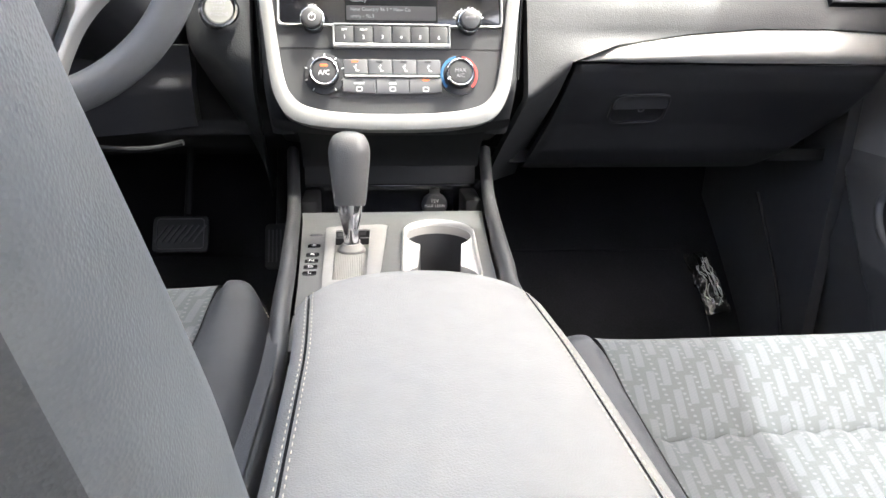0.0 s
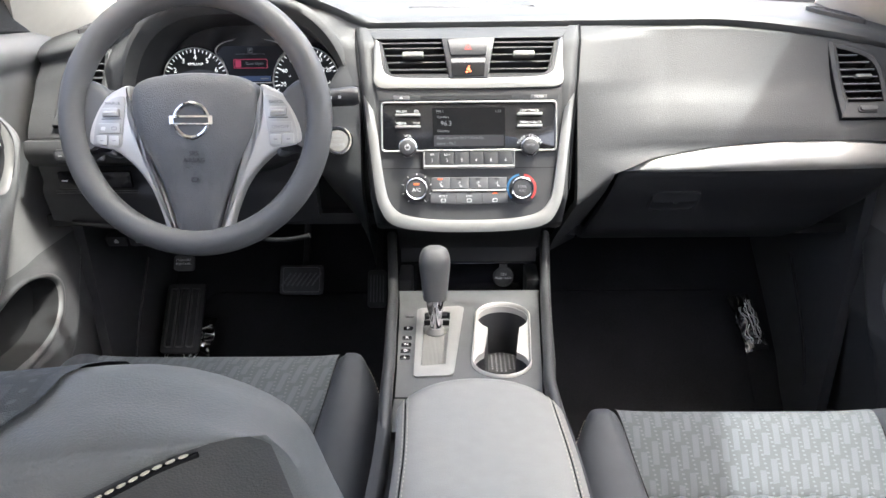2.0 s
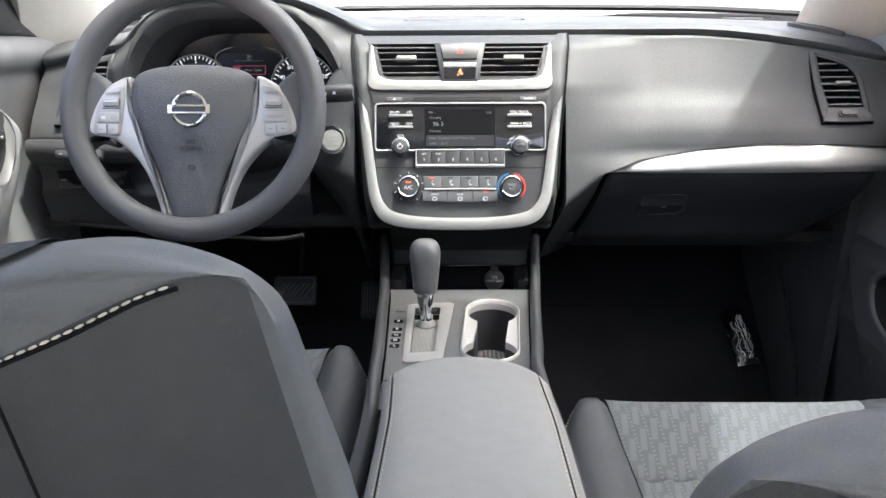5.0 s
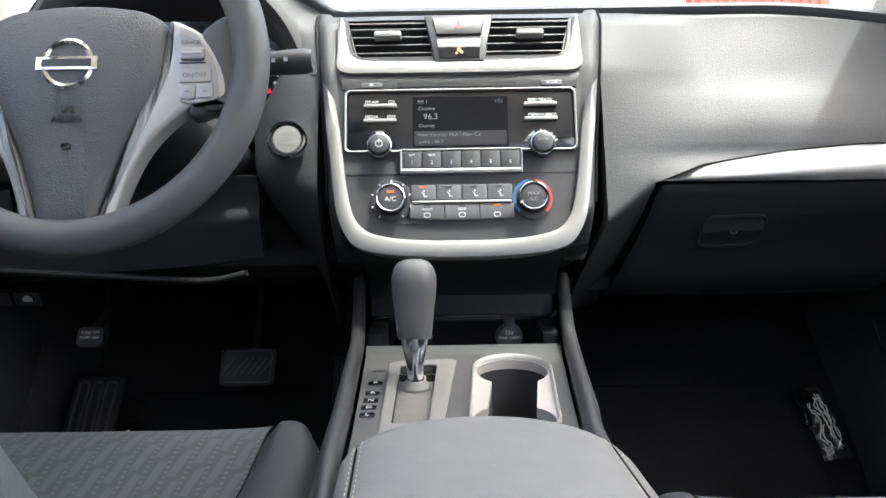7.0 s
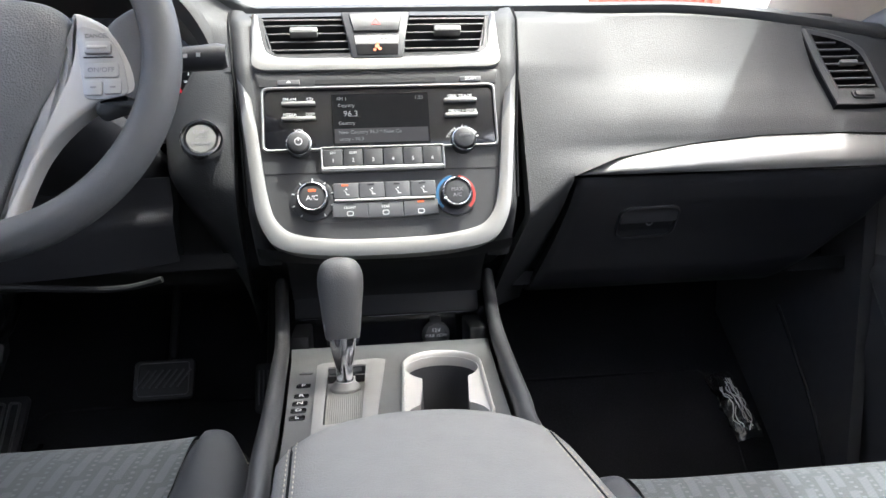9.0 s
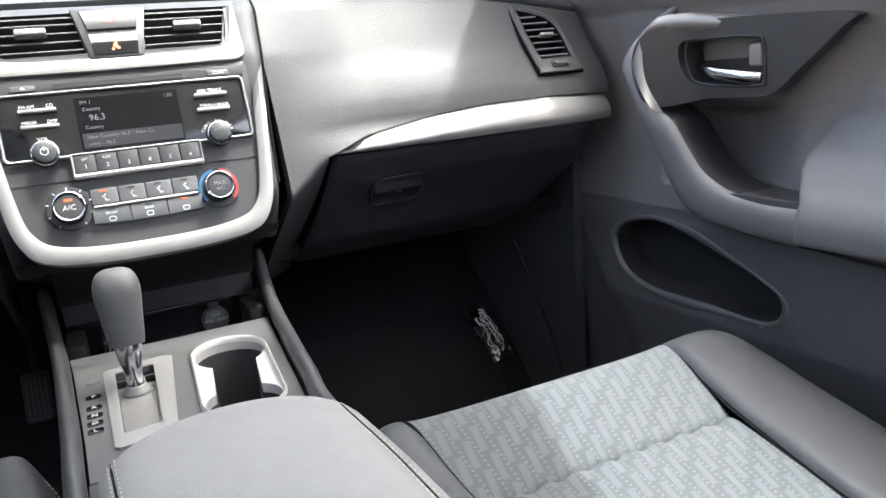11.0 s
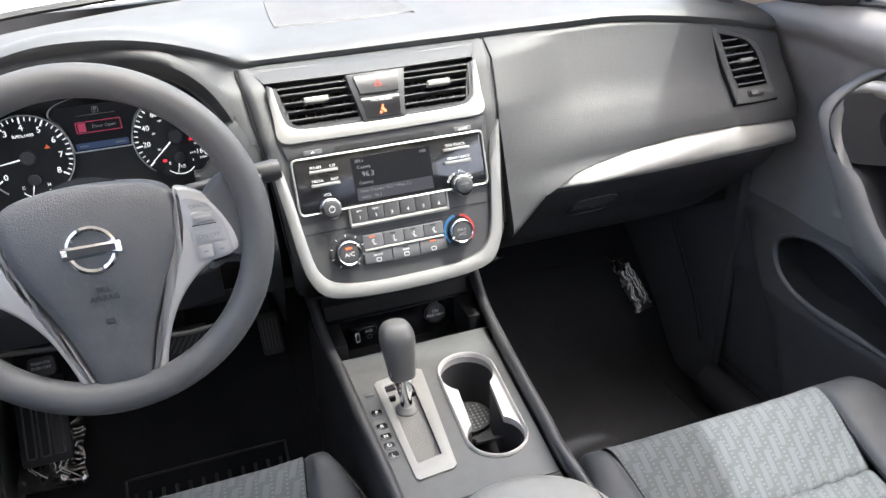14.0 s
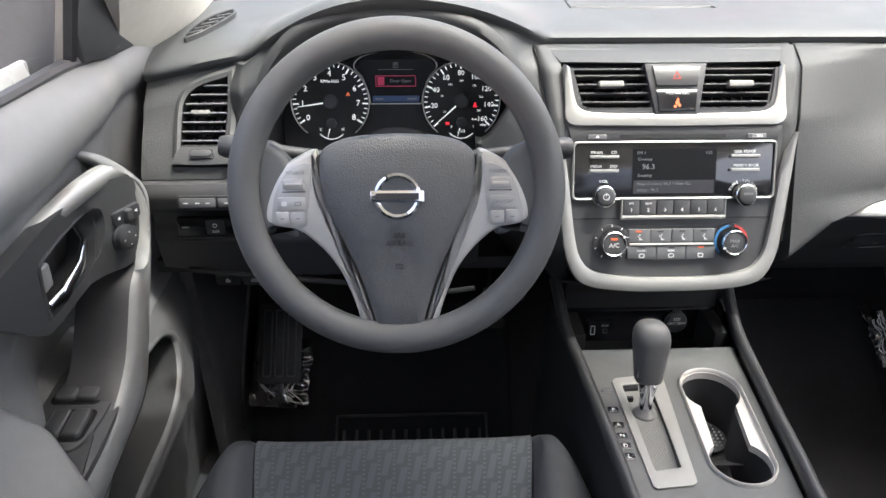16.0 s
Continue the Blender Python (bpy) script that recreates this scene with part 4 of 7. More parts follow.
for s in (-1, 1):
    up = [(s * 0.090, 0.046), (s * 0.108, 0.040), (s * 0.127, 0.026), (s * 0.141, 0.002), (s * 0.148, -0.020), (s * 0.146, -0.034), (s * 0.130, -0.040), (s * 0.112, -0.043), (s * 0.097, -0.053), (s * 0.080, -0.070), (s * 0.066, -0.090), (s * 0.056, -0.112), (s * 0.048, -0.135), (s * 0.043, -0.153), (s * 0.033, -0.163), (s * 0.026, -0.162), (s * 0.033, -0.140), (s * 0.042, -0.110), (s * 0.052, -0.083), (s * 0.066, -0.053), (s * 0.082, -0.020), (s * 0.088, 0.008), (s * 0.089, 0.030)]
    o = spline(up, 3, True)
    if s < 0:
        o = o[::-1]
    sp = part("spoke", slab(o, -0.022, 0.002, 0.005, 3), SATIN, sw, "silver spoke with thumb buttons", m=WM)
    back = spline([(s * 0.118, 0.034), (s * 0.150, 0.056), (s * 0.168, 0.040), (s * 0.170, -0.020), (s * 0.160, -0.058), (s * 0.136, -0.046), (s * 0.110, -0.050), (s * 0.108, -0.010)], 4, True)
    part("spoke_arm", slab(back if s > 0 else back[::-1], -0.022, 0.0015, 0.010, 4), LEATHER, sw, m=WM)
    pod = [(s * 0.096, 0.030), (s * 0.119, 0.024), (s * 0.133, 0.004), (s * 0.139, -0.022), (s * 0.137, -0.036), (s * 0.105, -0.039), (s * 0.100, -0.022), (s * 0.097, 0.0)]
    po = spline(pod, 4, True)
    part("switch_pod", slab(po if s > 0 else po[::-1], 0, 0.0035, 0.001), WBTN, sp, m=WM)
    K = WM @ Matrix.Translation((0, 0, 0.0035))
    part("rocker", slab(rrect(0.024, 0.012, 0.003, 3, s * 0.114, 0.009), 0, 0.004, 0.0015), WBTN, sp, "ribbed silver rocker", m=K)
    part("rocker_groove", slab(rrect(0.026, 0.0012, 0.0005, 2, s * 0.114, 0.0005), 0, 0.0006), DARK, sp, m=K)
    part("rocker_ridge", slab(rrect(0.018, 0.003, 0.001, 2, s * 0.114, 0.009), 0.003, 0.0052, 0.0006), SATIN, sp, m=K)
    part("button", slab(rrect(0.031, 0.014, 0.002, 3, s * 0.117, -0.0125), 0, 0.0018, 0.0006), WBTN, sp, m=K)
    part("button", slab(rrect(0.0150, 0.014, 0.002, 3, s * 0.1105, -0.0295), 0, 0.0022, 0.0006), WBTN, sp, m=K)
    part("button", slab(rrect(0.0150, 0.014, 0.002, 3, s * 0.1275, -0.0285), 0, 0.0022, 0.0006), WBTN, sp, m=K)
    for x in (0.1105, 0.1275):
        part("pictogram", slab(rrect(0.005, 0.0015, 0.0005, 2, s * x, -0.029), 0.0022, 0.0025), ENGR, sp, m=K)
    writing("CANCEL" if s > 0 else "SOURCE", 0.0055, K @ Matrix.Translation((s * 0.112, 0.0215, 0.0004)), sp, ENGR)
    if s > 0:
        writing("ON/OFF", 0.0065, K @ Matrix.Translation((0.117, -0.0125, 0.002)), sp, ENGR)
    else:
        part("pictogram", slab(rrect(0.006, 0.005, 0.001, 2, -0.125, -0.0125), 0.0018, 0.0022), WHITE, sp, m=K)
        part("pictogram", ribbon(rrect(0.007, 0.005, 0.001, 2, -0.110, -0.0125), rrect(0.005, 0.003, 0.0005, 2, -0.110, -0.0125), 0.0018, 0.0022), ENGR, sp, m=K)
# emblem: a plain ring with a crossbar
E0 = WM @ Matrix.Translation((0, -0.004, 0.0145))
emb = part("emblem", ribbon(circle(0.0255, 48), circle(0.0200, 48), -0.003, 0.0025, dome=0.0015), CHROME, sw, "chrome ring emblem with a crossbar", m=E0)
part("crossbar", slab(rrect(0.059, 0.0135, 0.001, 3), -0.002, 0.0045, 0.001), CHROME, emb, m=E0)
part("crossbar_field", slab(rrect(0.047, 0.0075, 0.0008, 3), 0.0045, 0.0048), GREY, emb, m=E0)
writing("SRS", 0.0085, WM @ Matrix.Translation((0.001, -0.048, 0.0135)), sw, EMBOSS, thick=0.0006)
writing("AIRBAG", 0.0085, WM @ Matrix.Translation((0.001, -0.057, 0.0130)), sw, EMBOSS, thick=0.0006)
part("horn_mark", ribbon(rrect(0.009, 0.006, 0.0015, 3, 0.001, -0.083), rrect(0.007, 0.004, 0.001, 3, 0.001, -0.083), 0.009, 0.0128), EMBOSS, sw, m=WM)
# column shroud and stalks
col = thing("steering_column", "dark plastic steering column shroud", "steering column")
part("shroud", loft([[Vector((-0.375 + w * math.cos(a), y, zc + h * math.sin(a))) for a in np.linspace(0, 2 * math.pi, 33)] for y, zc, w, h in ((0.845, 0.742, 0.060, 0.046), (0.90, 0.728, 0.080, 0.050), (1.02, 0.690, 0.098, 0.050), (1.10, 0.66, 0.105, 0.05))]), DARK, col, smooth=60)
stalks = ((1, (-0.31, 0.900, 0.774), (-0.163, 0.906, 0.784)), (-1, (-0.44, 0.900, 0.774), (-0.590, 0.906, 0.790)))
for s, a, b in stalks:
    st = thing("control_stalk", "dark grey column stalk with white markings", "stalk", "column stalks")
    a, b = Vector(a), Vector(b)
    part("lever", tube([a, a.lerp(b, 0.55)], [0.007, 0.009], 14), DARK, st)
    part("knob", tube([a.lerp(b, 0.52), a.lerp(b, 0.58), a.lerp(b, 0.95), b], [0.009, 0.0125, 0.014, 0.0115], 18), DARK, st)
    for k in range(3):
        q = a.lerp(b, 0.64 + 0.09 * k)
        part("mark", block(-0.002, 0.002, -0.0006, 0.0006, -0.002, 0.002), WHITE, st, m=Matrix.Translation(q + Vector((0, -0.0135, 0.002))))

# ---- centre stack ----
ST = frame3((0, 1.0, 0.753), (1, 0, 0), (0, 0.313, 0.95))


def sv(z):
    return (z - 0.753) * 1.053


def S(x=0.0, z=0.753, n=0.0):
    return ST @ Matrix.Translation((x, sv(z), n))


stack = thing("centre_stack", "dark centre stack framed in silver with radio and climate panel", "centre stack")


def mirrored(pts):
    return pts + [(-x, z) for x, z in pts[::-1]]


fp = [(0.150, 0.80), (0.150, 0.70), (0.146, 0.655), (0.140, 0.610), (0.128, 0.585), (0.085, 0.570)]
part("face_plate", slab([(x, sv(z)) for x, z in mirrored(fp)][::-1], -0.03, -0.002), GREY, stack, m=ST)
# silver frame: the lower U with pointed upper ends
outr = [(0.168, 0.768), (0.163, 0.720), (0.158, 0.680), (0.154, 0.645), (0.149, 0.612), (0.142, 0.592), (0.130, 0.575), (0.110, 0.566), (0.079, 0.5615), (0.04, 0.5592), (0.0, 0.5587)]
innr = [(0.153, 0.745), (0.147, 0.710), (0.143, 0.680), (0.139, 0.650), (0.134, 0.622), (0.128, 0.605), (0.116, 0.591), (0.100, 0.5845), (0.075, 0.580), (0.04, 0.5775), (0.0, 0.577)]
o2, i2 = spline(outr, 4), spline(innr, 4)
o2 = o2 + [(-x, z) for x, z in o2[-2::-1]]
i2 = i2 + [(-x, z) for x, z in i2[-2::-1]]
part("silver_frame", ribbon([(x, sv(z)) for x, z in o2], [(x, sv(z)) for x, z in i2], -0.02, 0.006, closed=False, dome=0.004), SILVER, stack, "silver U-shaped frame", 60, ST)
for s in (-1, 1):
    rows = []
    for a, dy in ((0.0, 0.006), (0.45, -0.001), (0.7, 0.002), (0.9, 0.013), (1.0, 0.035)):
        row = []
        for z in np.linspace(0.866, 0.545, 44):
            x0 = float(np.interp(z, [0.545, 0.60, 0.70, 0.74, 0.80, 0.848, 0.868], [0.128, 0.136, 0.145, 0.140, 0.146, 0.153, 0.172]))
            w = float(np.interp(z, [0.545, 0.60, 0.70, 0.765, 0.868], [0.160, 0.162, 0.168, 0.176, 0.189])) - x0
            row.append(Vector((s * (x0 + a * w), stack_y(z) + dy + 1.3 * max(0.0, 0.612 - z) ** 1.15, z)))
        rows.append(row)
    part("cheek", loft(rows), DASH, stack, smooth=60)
    part("cheek_seam", tube([p + Vector((s * 0.001, -0.004, 0)) for p in rows[3][:34]], 0.0013, 6), SEAM, stack)
part("upper_filler", loft([[Vector((x, yy, zz)) for x in np.linspace(-0.188, 0.188, 20)] for yy, zz in ((1.140, 0.862), (1.112, 0.863), (1.093, 0.861), (1.090, 0.856))]), DASH, stack, smooth=60)
part("chin", loft([[Vector((x, 0.945 + dy, 0.5605 - 0.0 * x + dz + 0.006 * (abs(x) / 0.14) ** 4)) for x in np.linspace(-0.15, 0.15, 24)] for dy, dz in ((0.0, 0.004), (0.01, -0.006), (0.06, -0.02), (0.16, -0.05))]), BLACK, stack, smooth=60)
# upper vents
part("upper_lip", loft([[Vector((x * hw, yy - 0.006 * (1 - x * x), zz)) for x in np.linspace(-1, 1, 20)] for hw, yy, zz in ((0.177, 1.124, 0.861), (0.174, 1.106, 0.8625), (0.164, 1.086, 0.8585), (0.153, 1.064, 0.8505), (0.150, 1.074, 0.846))]), DASH, stack, "smooth band above the vents", smooth=60)
VM = frame3((0, 1.030, 0.8165), (1, 0, 0), (0, 0.50, 0.866))


def vv(z):
    return (z - 0.8165) * 1.155


vo = [(0.152, 0.850), (0.151, 0.810), (0.147, 0.781), (0.10, 0.7775), (0.0, 0.7765)]
vi = [(0.1445, 0.846), (0.139, 0.812), (0.130, 0.797), (0.10, 0.7915), (0.0, 0.7905)]
a2, b2 = spline(vo, 5), spline(vi, 5)
a2 = a2 + [(-x, z) for x, z in a2[-2::-1]]
b2 = b2 + [(-x, z) for x, z in b2[-2::-1]]
part("vent_surround", ribbon([(x, vv(z)) for x, z in a2], [(x, vv(z)) for x, z in b2], -0.03, 0.004, closed=False, dome=0.0025), SILVER, stack, "silver surround below the upper vents", 60, VM)
c2 = [(x * 0.965, 0.846 - (0.846 - z) * 0.93) for x, z in b2]
part("vent_rim", ribbon([(x, vv(z)) for x, z in b2], [(x, vv(z)) for x, z in c2], -0.04, 0.002, closed=False), DARK, stack, "", 60, VM)
part("vent_recess", slab([(x, vv(z)) for x, z in [(-0.15, 0.862), (-0.15, 0.775), (0.15, 0.775), (0.15, 0.862)]], -0.060, -0.045), BLACK, stack, m=VM)
for s in (-1, 1):
    v = part("air_vent", ribbon([(s * x, vv(z)) for x, z in [(0.036, 0.846), (0.141, 0.846), (0.128, 0.796), (0.030, 0.793)]], [(s * x, vv(z)) for x, z in [(0.039, 0.844), (0.139, 0.844), (0.126, 0.798), (0.033, 0.795)]], -0.03, -0.001), DARK, stack, m=VM)
    for k, z in enumerate((0.837, 0.8265, 0.816, 0.8055, 0.797)):
        xb = 0.137 - (0.84 - z) * 0.28
        xa = 0.038 - (0.84 - z) * 0.12
        q = [(s * xa, vv(z) - 0.0012), (s * xb, vv(z) - 0.0012), (s * xb, vv(z) + 0.0016), (s * xa, vv(z) + 0.0016)]
        part("slat", slab(q if s > 0 else q[::-1], -0.020, -0.001, 0.0008, 1), GREY, v, m=VM)
    for k in range(6):
        x = s * (0.046 + 0.014 * k)
        part("fin", block(x - 0.0007, x + 0.0007, vv(0.800), vv(0.842), -0.038, -0.022), DARK, v, m=VM)
    part("slider", slab(rrect(0.034, 0.0085, 0.002, 3, s * 0.089, vv(0.8255)), -0.002, 0.009, 0.002), COVER, v, "satin slider", m=VM)
hz = [(-0.043, 0.850), (0.043, 0.850), (0.030, 0.790), (-0.030, 0.790)]
haz = part("hazard_block", slab([(x, vv(z)) for x, z in hz][::-1], -0.03, 0.006, 0.002), DARK, stack, m=VM)
part("hazard_switch", slab([(x, vv(z)) for x, z in [(-0.033, 0.846), (0.033, 0.846), (0.028, 0.823), (-0.028, 0.823)]][::-1], 0.006, 0.009, 0.0015), GREY, haz, "hazard switch with a red triangle", m=VM)
part("triangle", ribbon([(-0.006, vv(0.8305)), (0.006, vv(0.8305)), (0.0, vv(0.840))], [(-0.004, vv(0.8315)), (0.004, vv(0.8315)), (0.0, vv(0.8375))], 0.009, 0.0094), REDI, haz, m=VM)
part("airbag_lamp", slab([(x, vv(z)) for x, z in [(-0.028, 0.8185), (0.028, 0.8185), (0.025, 0.793), (-0.025, 0.793)]][::-1], 0.006, 0.0075, 0.001), GLOSS, haz, "gloss black lamp window", m=VM)
writing("PASS AIR BAG", 0.0052, VM @ Matrix.Translation((0.001, vv(0.814), 0.0078)), haz, WHITE)
for dx, dz, r in ((0.001, 0.0085, 0.0018), (0.0, 0.004, 0.0028), (0.003, 0.0005, 0.0022), (-0.003, -0.001, 0.002)):
    part("lamp_symbol", slab(circle(r, 12, dx, vv(0.7995) + dz), 0.0075, 0.0079), LIT, haz, "lit orange symbol", m=VM)

radio = part("radio", slab(rrect(0.276, 0.074, 0.006, 4, 0, sv(0.7195)), -0.01, 0.001, 0.001), GLOSS, stack, "gloss black car radio with a dim display", m=ST)
ro = rrect(0.282, 0.080, 0.007, 5, 0, sv(0.7195))
ri = rrect(0.277, 0.075, 0.006, 5, 0, sv(0.7195))
part("frame", ribbon(ro, ri, -0.004, 0.0035, dome=0.0008), SILVER, radio, "thin bright frame", m=ST)
part("top_shelf", slab([(x, sv(z)) for x, z in [(-0.147, 0.776), (0.147, 0.776), (0.143, 0.7585), (-0.143, 0.7585)]][::-1], -0.02, 0.001, 0.001), GREY, stack, m=ST)
part("disc_slot", slab(rrect(0.146, 0.0055, 0.0015, 3, -0.004, sv(0.7635)), 0.0, 0.002), BLACK, stack, "disc slot", m=ST)
part("button", slab(rrect(0.026, 0.007, 0.0015, 3, -0.108, sv(0.763)), 0, 0.004, 0.001), BTN, radio, "eject key", m=ST)
part("mark", slab([(-0.111, sv(0.7622)), (-0.105, sv(0.7622)), (-0.108, sv(0.765))], 0.004, 0.0043), WHITE, radio, m=ST)
part("button", slab(rrect(0.026, 0.007, 0.0015, 3, 0.112, sv(0.763)), 0, 0.004, 0.001), BTN, radio, m=ST)
writing("SCAN", 0.0055, S(0.112, 0.763, 0.0043), radio, WHITE)
scr = part("screen", slab(rrect(0.116, 0.064, 0.001, 2, 0, sv(0.7175)), 0.001, 0.0018), LCD, radio, "dim radio display", m=ST)
for body, x, z, sz in (("FM 1", -0.046, 0.742, 0.0062), ("1:55", 0.047, 0.742, 0.0062), ("Country", -0.041, 0.734, 0.0058), ("96.3", -0.036, 0.724, 0.0105), ("Country", -0.041, 0.713, 0.0058), ("New Country 96.3 * New Co", -0.0135, 0.702, 0.0062), ("untry - 96.3", -0.036, 0.694, 0.0062)):
    writing(body, sz, S(x, z, 0.0019), scr, LCDT)
part("band", slab(rrect(0.112, 0.018, 0.0005, 2, 0, sv(0.698)), 0.0018, 0.00185), mat("screen_band", (0.018, 0.018, 0.022), 0.3), scr, m=ST)
for s in (-1, 1):
    for z, w in ((0.7375, ("FM·AM", "CD") if s < 0 else ("SEEK·TRACK",)), (0.7195, ("MEDIA", "DISP") if s < 0 else ("MENU", "←BACK"))):
        part("key", slab(rrect(0.040, 0.0042, 0.001, 3, s * 0.0975, sv(z)), 0, 0.006, 0.001), SILVER, radio, "bright key bar", m=ST)
        xs = (-0.108, -0.084) if s < 0 else ((0.0975,) if len(w) == 1 else (0.090, 0.108))
        for t, x in zip(w, xs):
            writing(t, 0.0055, S(x, z + 0.0054, 0.0012), radio, WHITE)
    kn = part("knob", knurled(0.0130, 0.020), GREY, radio, "black knurled knob with a bright ring", m=S(s * 0.0975, 0.687, 0.0))
    part("ring", ribbon(circle(0.0146, 40), circle(0.0126, 40), 0.010, 0.0145, dome=0.0008), CHROME, kn, m=S(s * 0.0975, 0.687, 0.0))
    part("base", ribbon(circle(0.0144, 40), circle(0.0125, 40), -0.002, 0.0095, dome=0.001), GREY, kn, m=S(s * 0.0975, 0.687, 0.0))
    if s < 0:
        part("mark", ribbon(circle(0.0045, 16), circle(0.0036, 16), 0.020, 0.0204), WHITE, kn, m=S(-0.0975, 0.687, 0))
        part("mark", block(-0.0005, 0.0005, 0.001, 0.0055, 0.020, 0.0206), WHITE, kn, m=S(-0.0975, 0.687, 0))
    else:
        writing("ENTER", 0.0045, S(0.0975, 0.689, 0.0203), kn, ENGR)
writing("VOL", 0.0062, S(-0.0975, 0.7055, 0.0012), radio, WHITE)
for k, ch in enumerate("TUNE·FOLDER"):
    a = radians(158 - 13.6 * k)
    writing(ch, 0.0054, S(0.0975, 0.687, 0.0012) @ Matrix.Translation((0.0190 * math.cos(a), 0.0190 * math.sin(a), 0)) @ pose(0, 0, 0, 0, 0, math.degrees(a) - 90), radio, WHITE)
pres = part("preset_panel", ribbon(rrect(0.147, 0.030, 0.002, 3, 0, sv(0.670)), rrect(0.142, 0.022, 0.001, 3, 0, sv(0.6715)), -0.002, 0.006, dome=0.001), SILVER, radio, "bright frame round six preset keys", m=ST)
for k in range(6):
    x = -0.0588 + 0.02352 * k
    part("preset_key", slab(rrect(0.0226, 0.021, 0.0015, 3, x, sv(0.6715)), -0.002, 0.006, 0.0008), GREY, pres, m=ST)
    writing(str(k + 1), 0.0068, S(x, 0.668, 0.0063), pres, WHITE)
    if k < 2:
        writing(("RPT", "RDM")[k], 0.0042, S(x, 0.6765, 0.0063), pres, WHITE)
part("joint", block(-0.140, 0.140, sv(0.6565) - 0.0006, sv(0.6565) + 0.0006, -0.002, -0.0012), BLACK, stack, m=ST)

clim = part("climate_panel", slab(rrect(0.16, 0.05, 0.004, 4, 0, sv(0.6225)), -0.01, -0.001), GREY, stack, "climate controls with two round dials", m=ST)
for s in (-1, 1):
    K = S(s * 0.084, 0.625, 0.0)
    part("dial_seat", ribbon(circle(0.0252, 48), circle(0.0176, 48), -0.003, 0.002, dome=0.001), DARK, clim, m=K)
    if s > 0:
        arcb = [(0.0238 * math.cos(radians(a)), 0.0238 * math.sin(radians(a))) for a in np.linspace(100, 225, 20)]
        arcr = [(0.0238 * math.cos(radians(a)), 0.0238 * math.sin(radians(a))) for a in np.linspace(80, -45, 20)]
        for arc, mt in ((arcb, BLUEP), (arcr, REDI)):
            part("temperature_arc", ribbon(arc, [(p[0] * 0.86, p[1] * 0.86) for p in arc], 0.002, 0.0035, closed=False), mt, clim, "blue arc" if mt is BLUEP else "red arc", m=K)
    else:
        for a in np.linspace(235, -55, 9):
            part("fan_mark", block(-0.0005, 0.0005, -0.0016, 0.0016, 0.002, 0.0034), WHITE, clim, m=K @ Matrix.Translation((0.0235 * math.cos(radians(a)), 0.0235 * math.sin(radians(a)), 0)) @ pose(0, 0, 0, 0, 0, a - 90))
    kn = part("dial_knob", knurled(0.0176, 0.017, 44), DARK, clim, "black dial with a bright ring", m=K)
    part("ring", ribbon(circle(0.0172, 48), circle(0.0152, 48), 0.014, 0.0182, dome=0.0008), CHROME, kn, m=K)
    part("cap", lathe([(0.0150, 0.012), (0.0150, 0.0165), (0.012, 0.0172)], 40), GREY, kn, m=K)
    if s < 0:
        writing("A/C", 0.0085, K @ Matrix.Translation((0, -0.002, 0.0176)), kn, WHITE)
        part("lamp", slab(rrect(0.009, 0.003, 0.0006, 2, 0, 0.007), 0.017, 0.0178), LIT, kn, "lit orange lamp", m=K)
    else:
        writing("MAX", 0.0065, K @ Matrix.Translation((0, 0.002, 0.0176)), kn, ENGR)
        writing("A/C", 0.0065, K @ Matrix.Translation((0, -0.0045, 0.0176)), kn, ENGR)
    part("pointer", slab(rrect(0.0016, 0.004, 0.0006, 2, 0, 0.0165), 0.016, 0.0194), WHITE, kn, m=K @ pose(0, 0, 0, 0, 0, -55 if s < 0 else 118))
for k in range(4):
    x = -0.0455 + 0.0303 * k
    b = part("climate_key", slab(rrect(0.0295, 0.0185, 0.0012, 3, x, sv(0.6335)), -0.002, 0.004, 0.001), BTN, clim, m=ST)
    part("lamp", slab(rrect(0.008, 0.002, 0.0005, 2, x - 0.001, sv(0.6395)), 0.004, 0.0046), LIT if k == 0 else DARK, b, m=ST)
    part("pictogram", ribbon([(x + dx, sv(0.632) + dy) for dx, dy in ((-0.003, 0.002), (0, -0.001), (0, -0.004), (0.004, -0.004))], [(x + dx, sv(0.632) + dy) for dx, dy in ((-0.002, 0.002), (0.001, -0.001), (0.001, -0.003), (0.004, -0.003))], 0.004, 0.0045, closed=False), WHITE, b, m=ST)
    part("pictogram", slab(circle(0.001, 8, x + 0.0005, sv(0.632) + 0.003), 0.004, 0.0045), WHITE, b, m=ST)
for k, t in enumerate(("FRONT", "REAR", "")):
    x = -0.0415 + 0.0415 * k
    q = [(x - 0.0203, sv(0.6205)), (x + 0.0203, sv(0.6205)), (x + 0.0203, sv(0.6015) + (0.002 if k == 2 else 0)), (x - 0.0203, sv(0.6015) + (0.002 if k == 0 else 0))]
    b = part("climate_key", slab(q[::-1], -0.002, 0.004, 0.001), BTN, clim, m=ST)
    if t:
        writing(t, 0.0042, S(x, 0.6135, 0.0042), b, WHITE)
    part("lamp", slab(rrect(0.008, 0.002, 0.0005, 2, x, sv(0.6178)), 0.004, 0.0046), LIT if k == 2 else DARK, b, m=ST)
    part("pictogram", ribbon(rrect(0.008, 0.006, 0.002, 3, x, sv(0.607)), rrect(0.006, 0.004, 0.0015, 3, x, sv(0.607)), 0.004, 0.0045), WHITE, b, m=ST)
part("divider_bar", slab(rrect(0.118, 0.0028, 0.0012, 3, 0, sv(0.6222)), 0, 0.006, 0.001), SATIN, clim, "bright divider bar", m=ST)

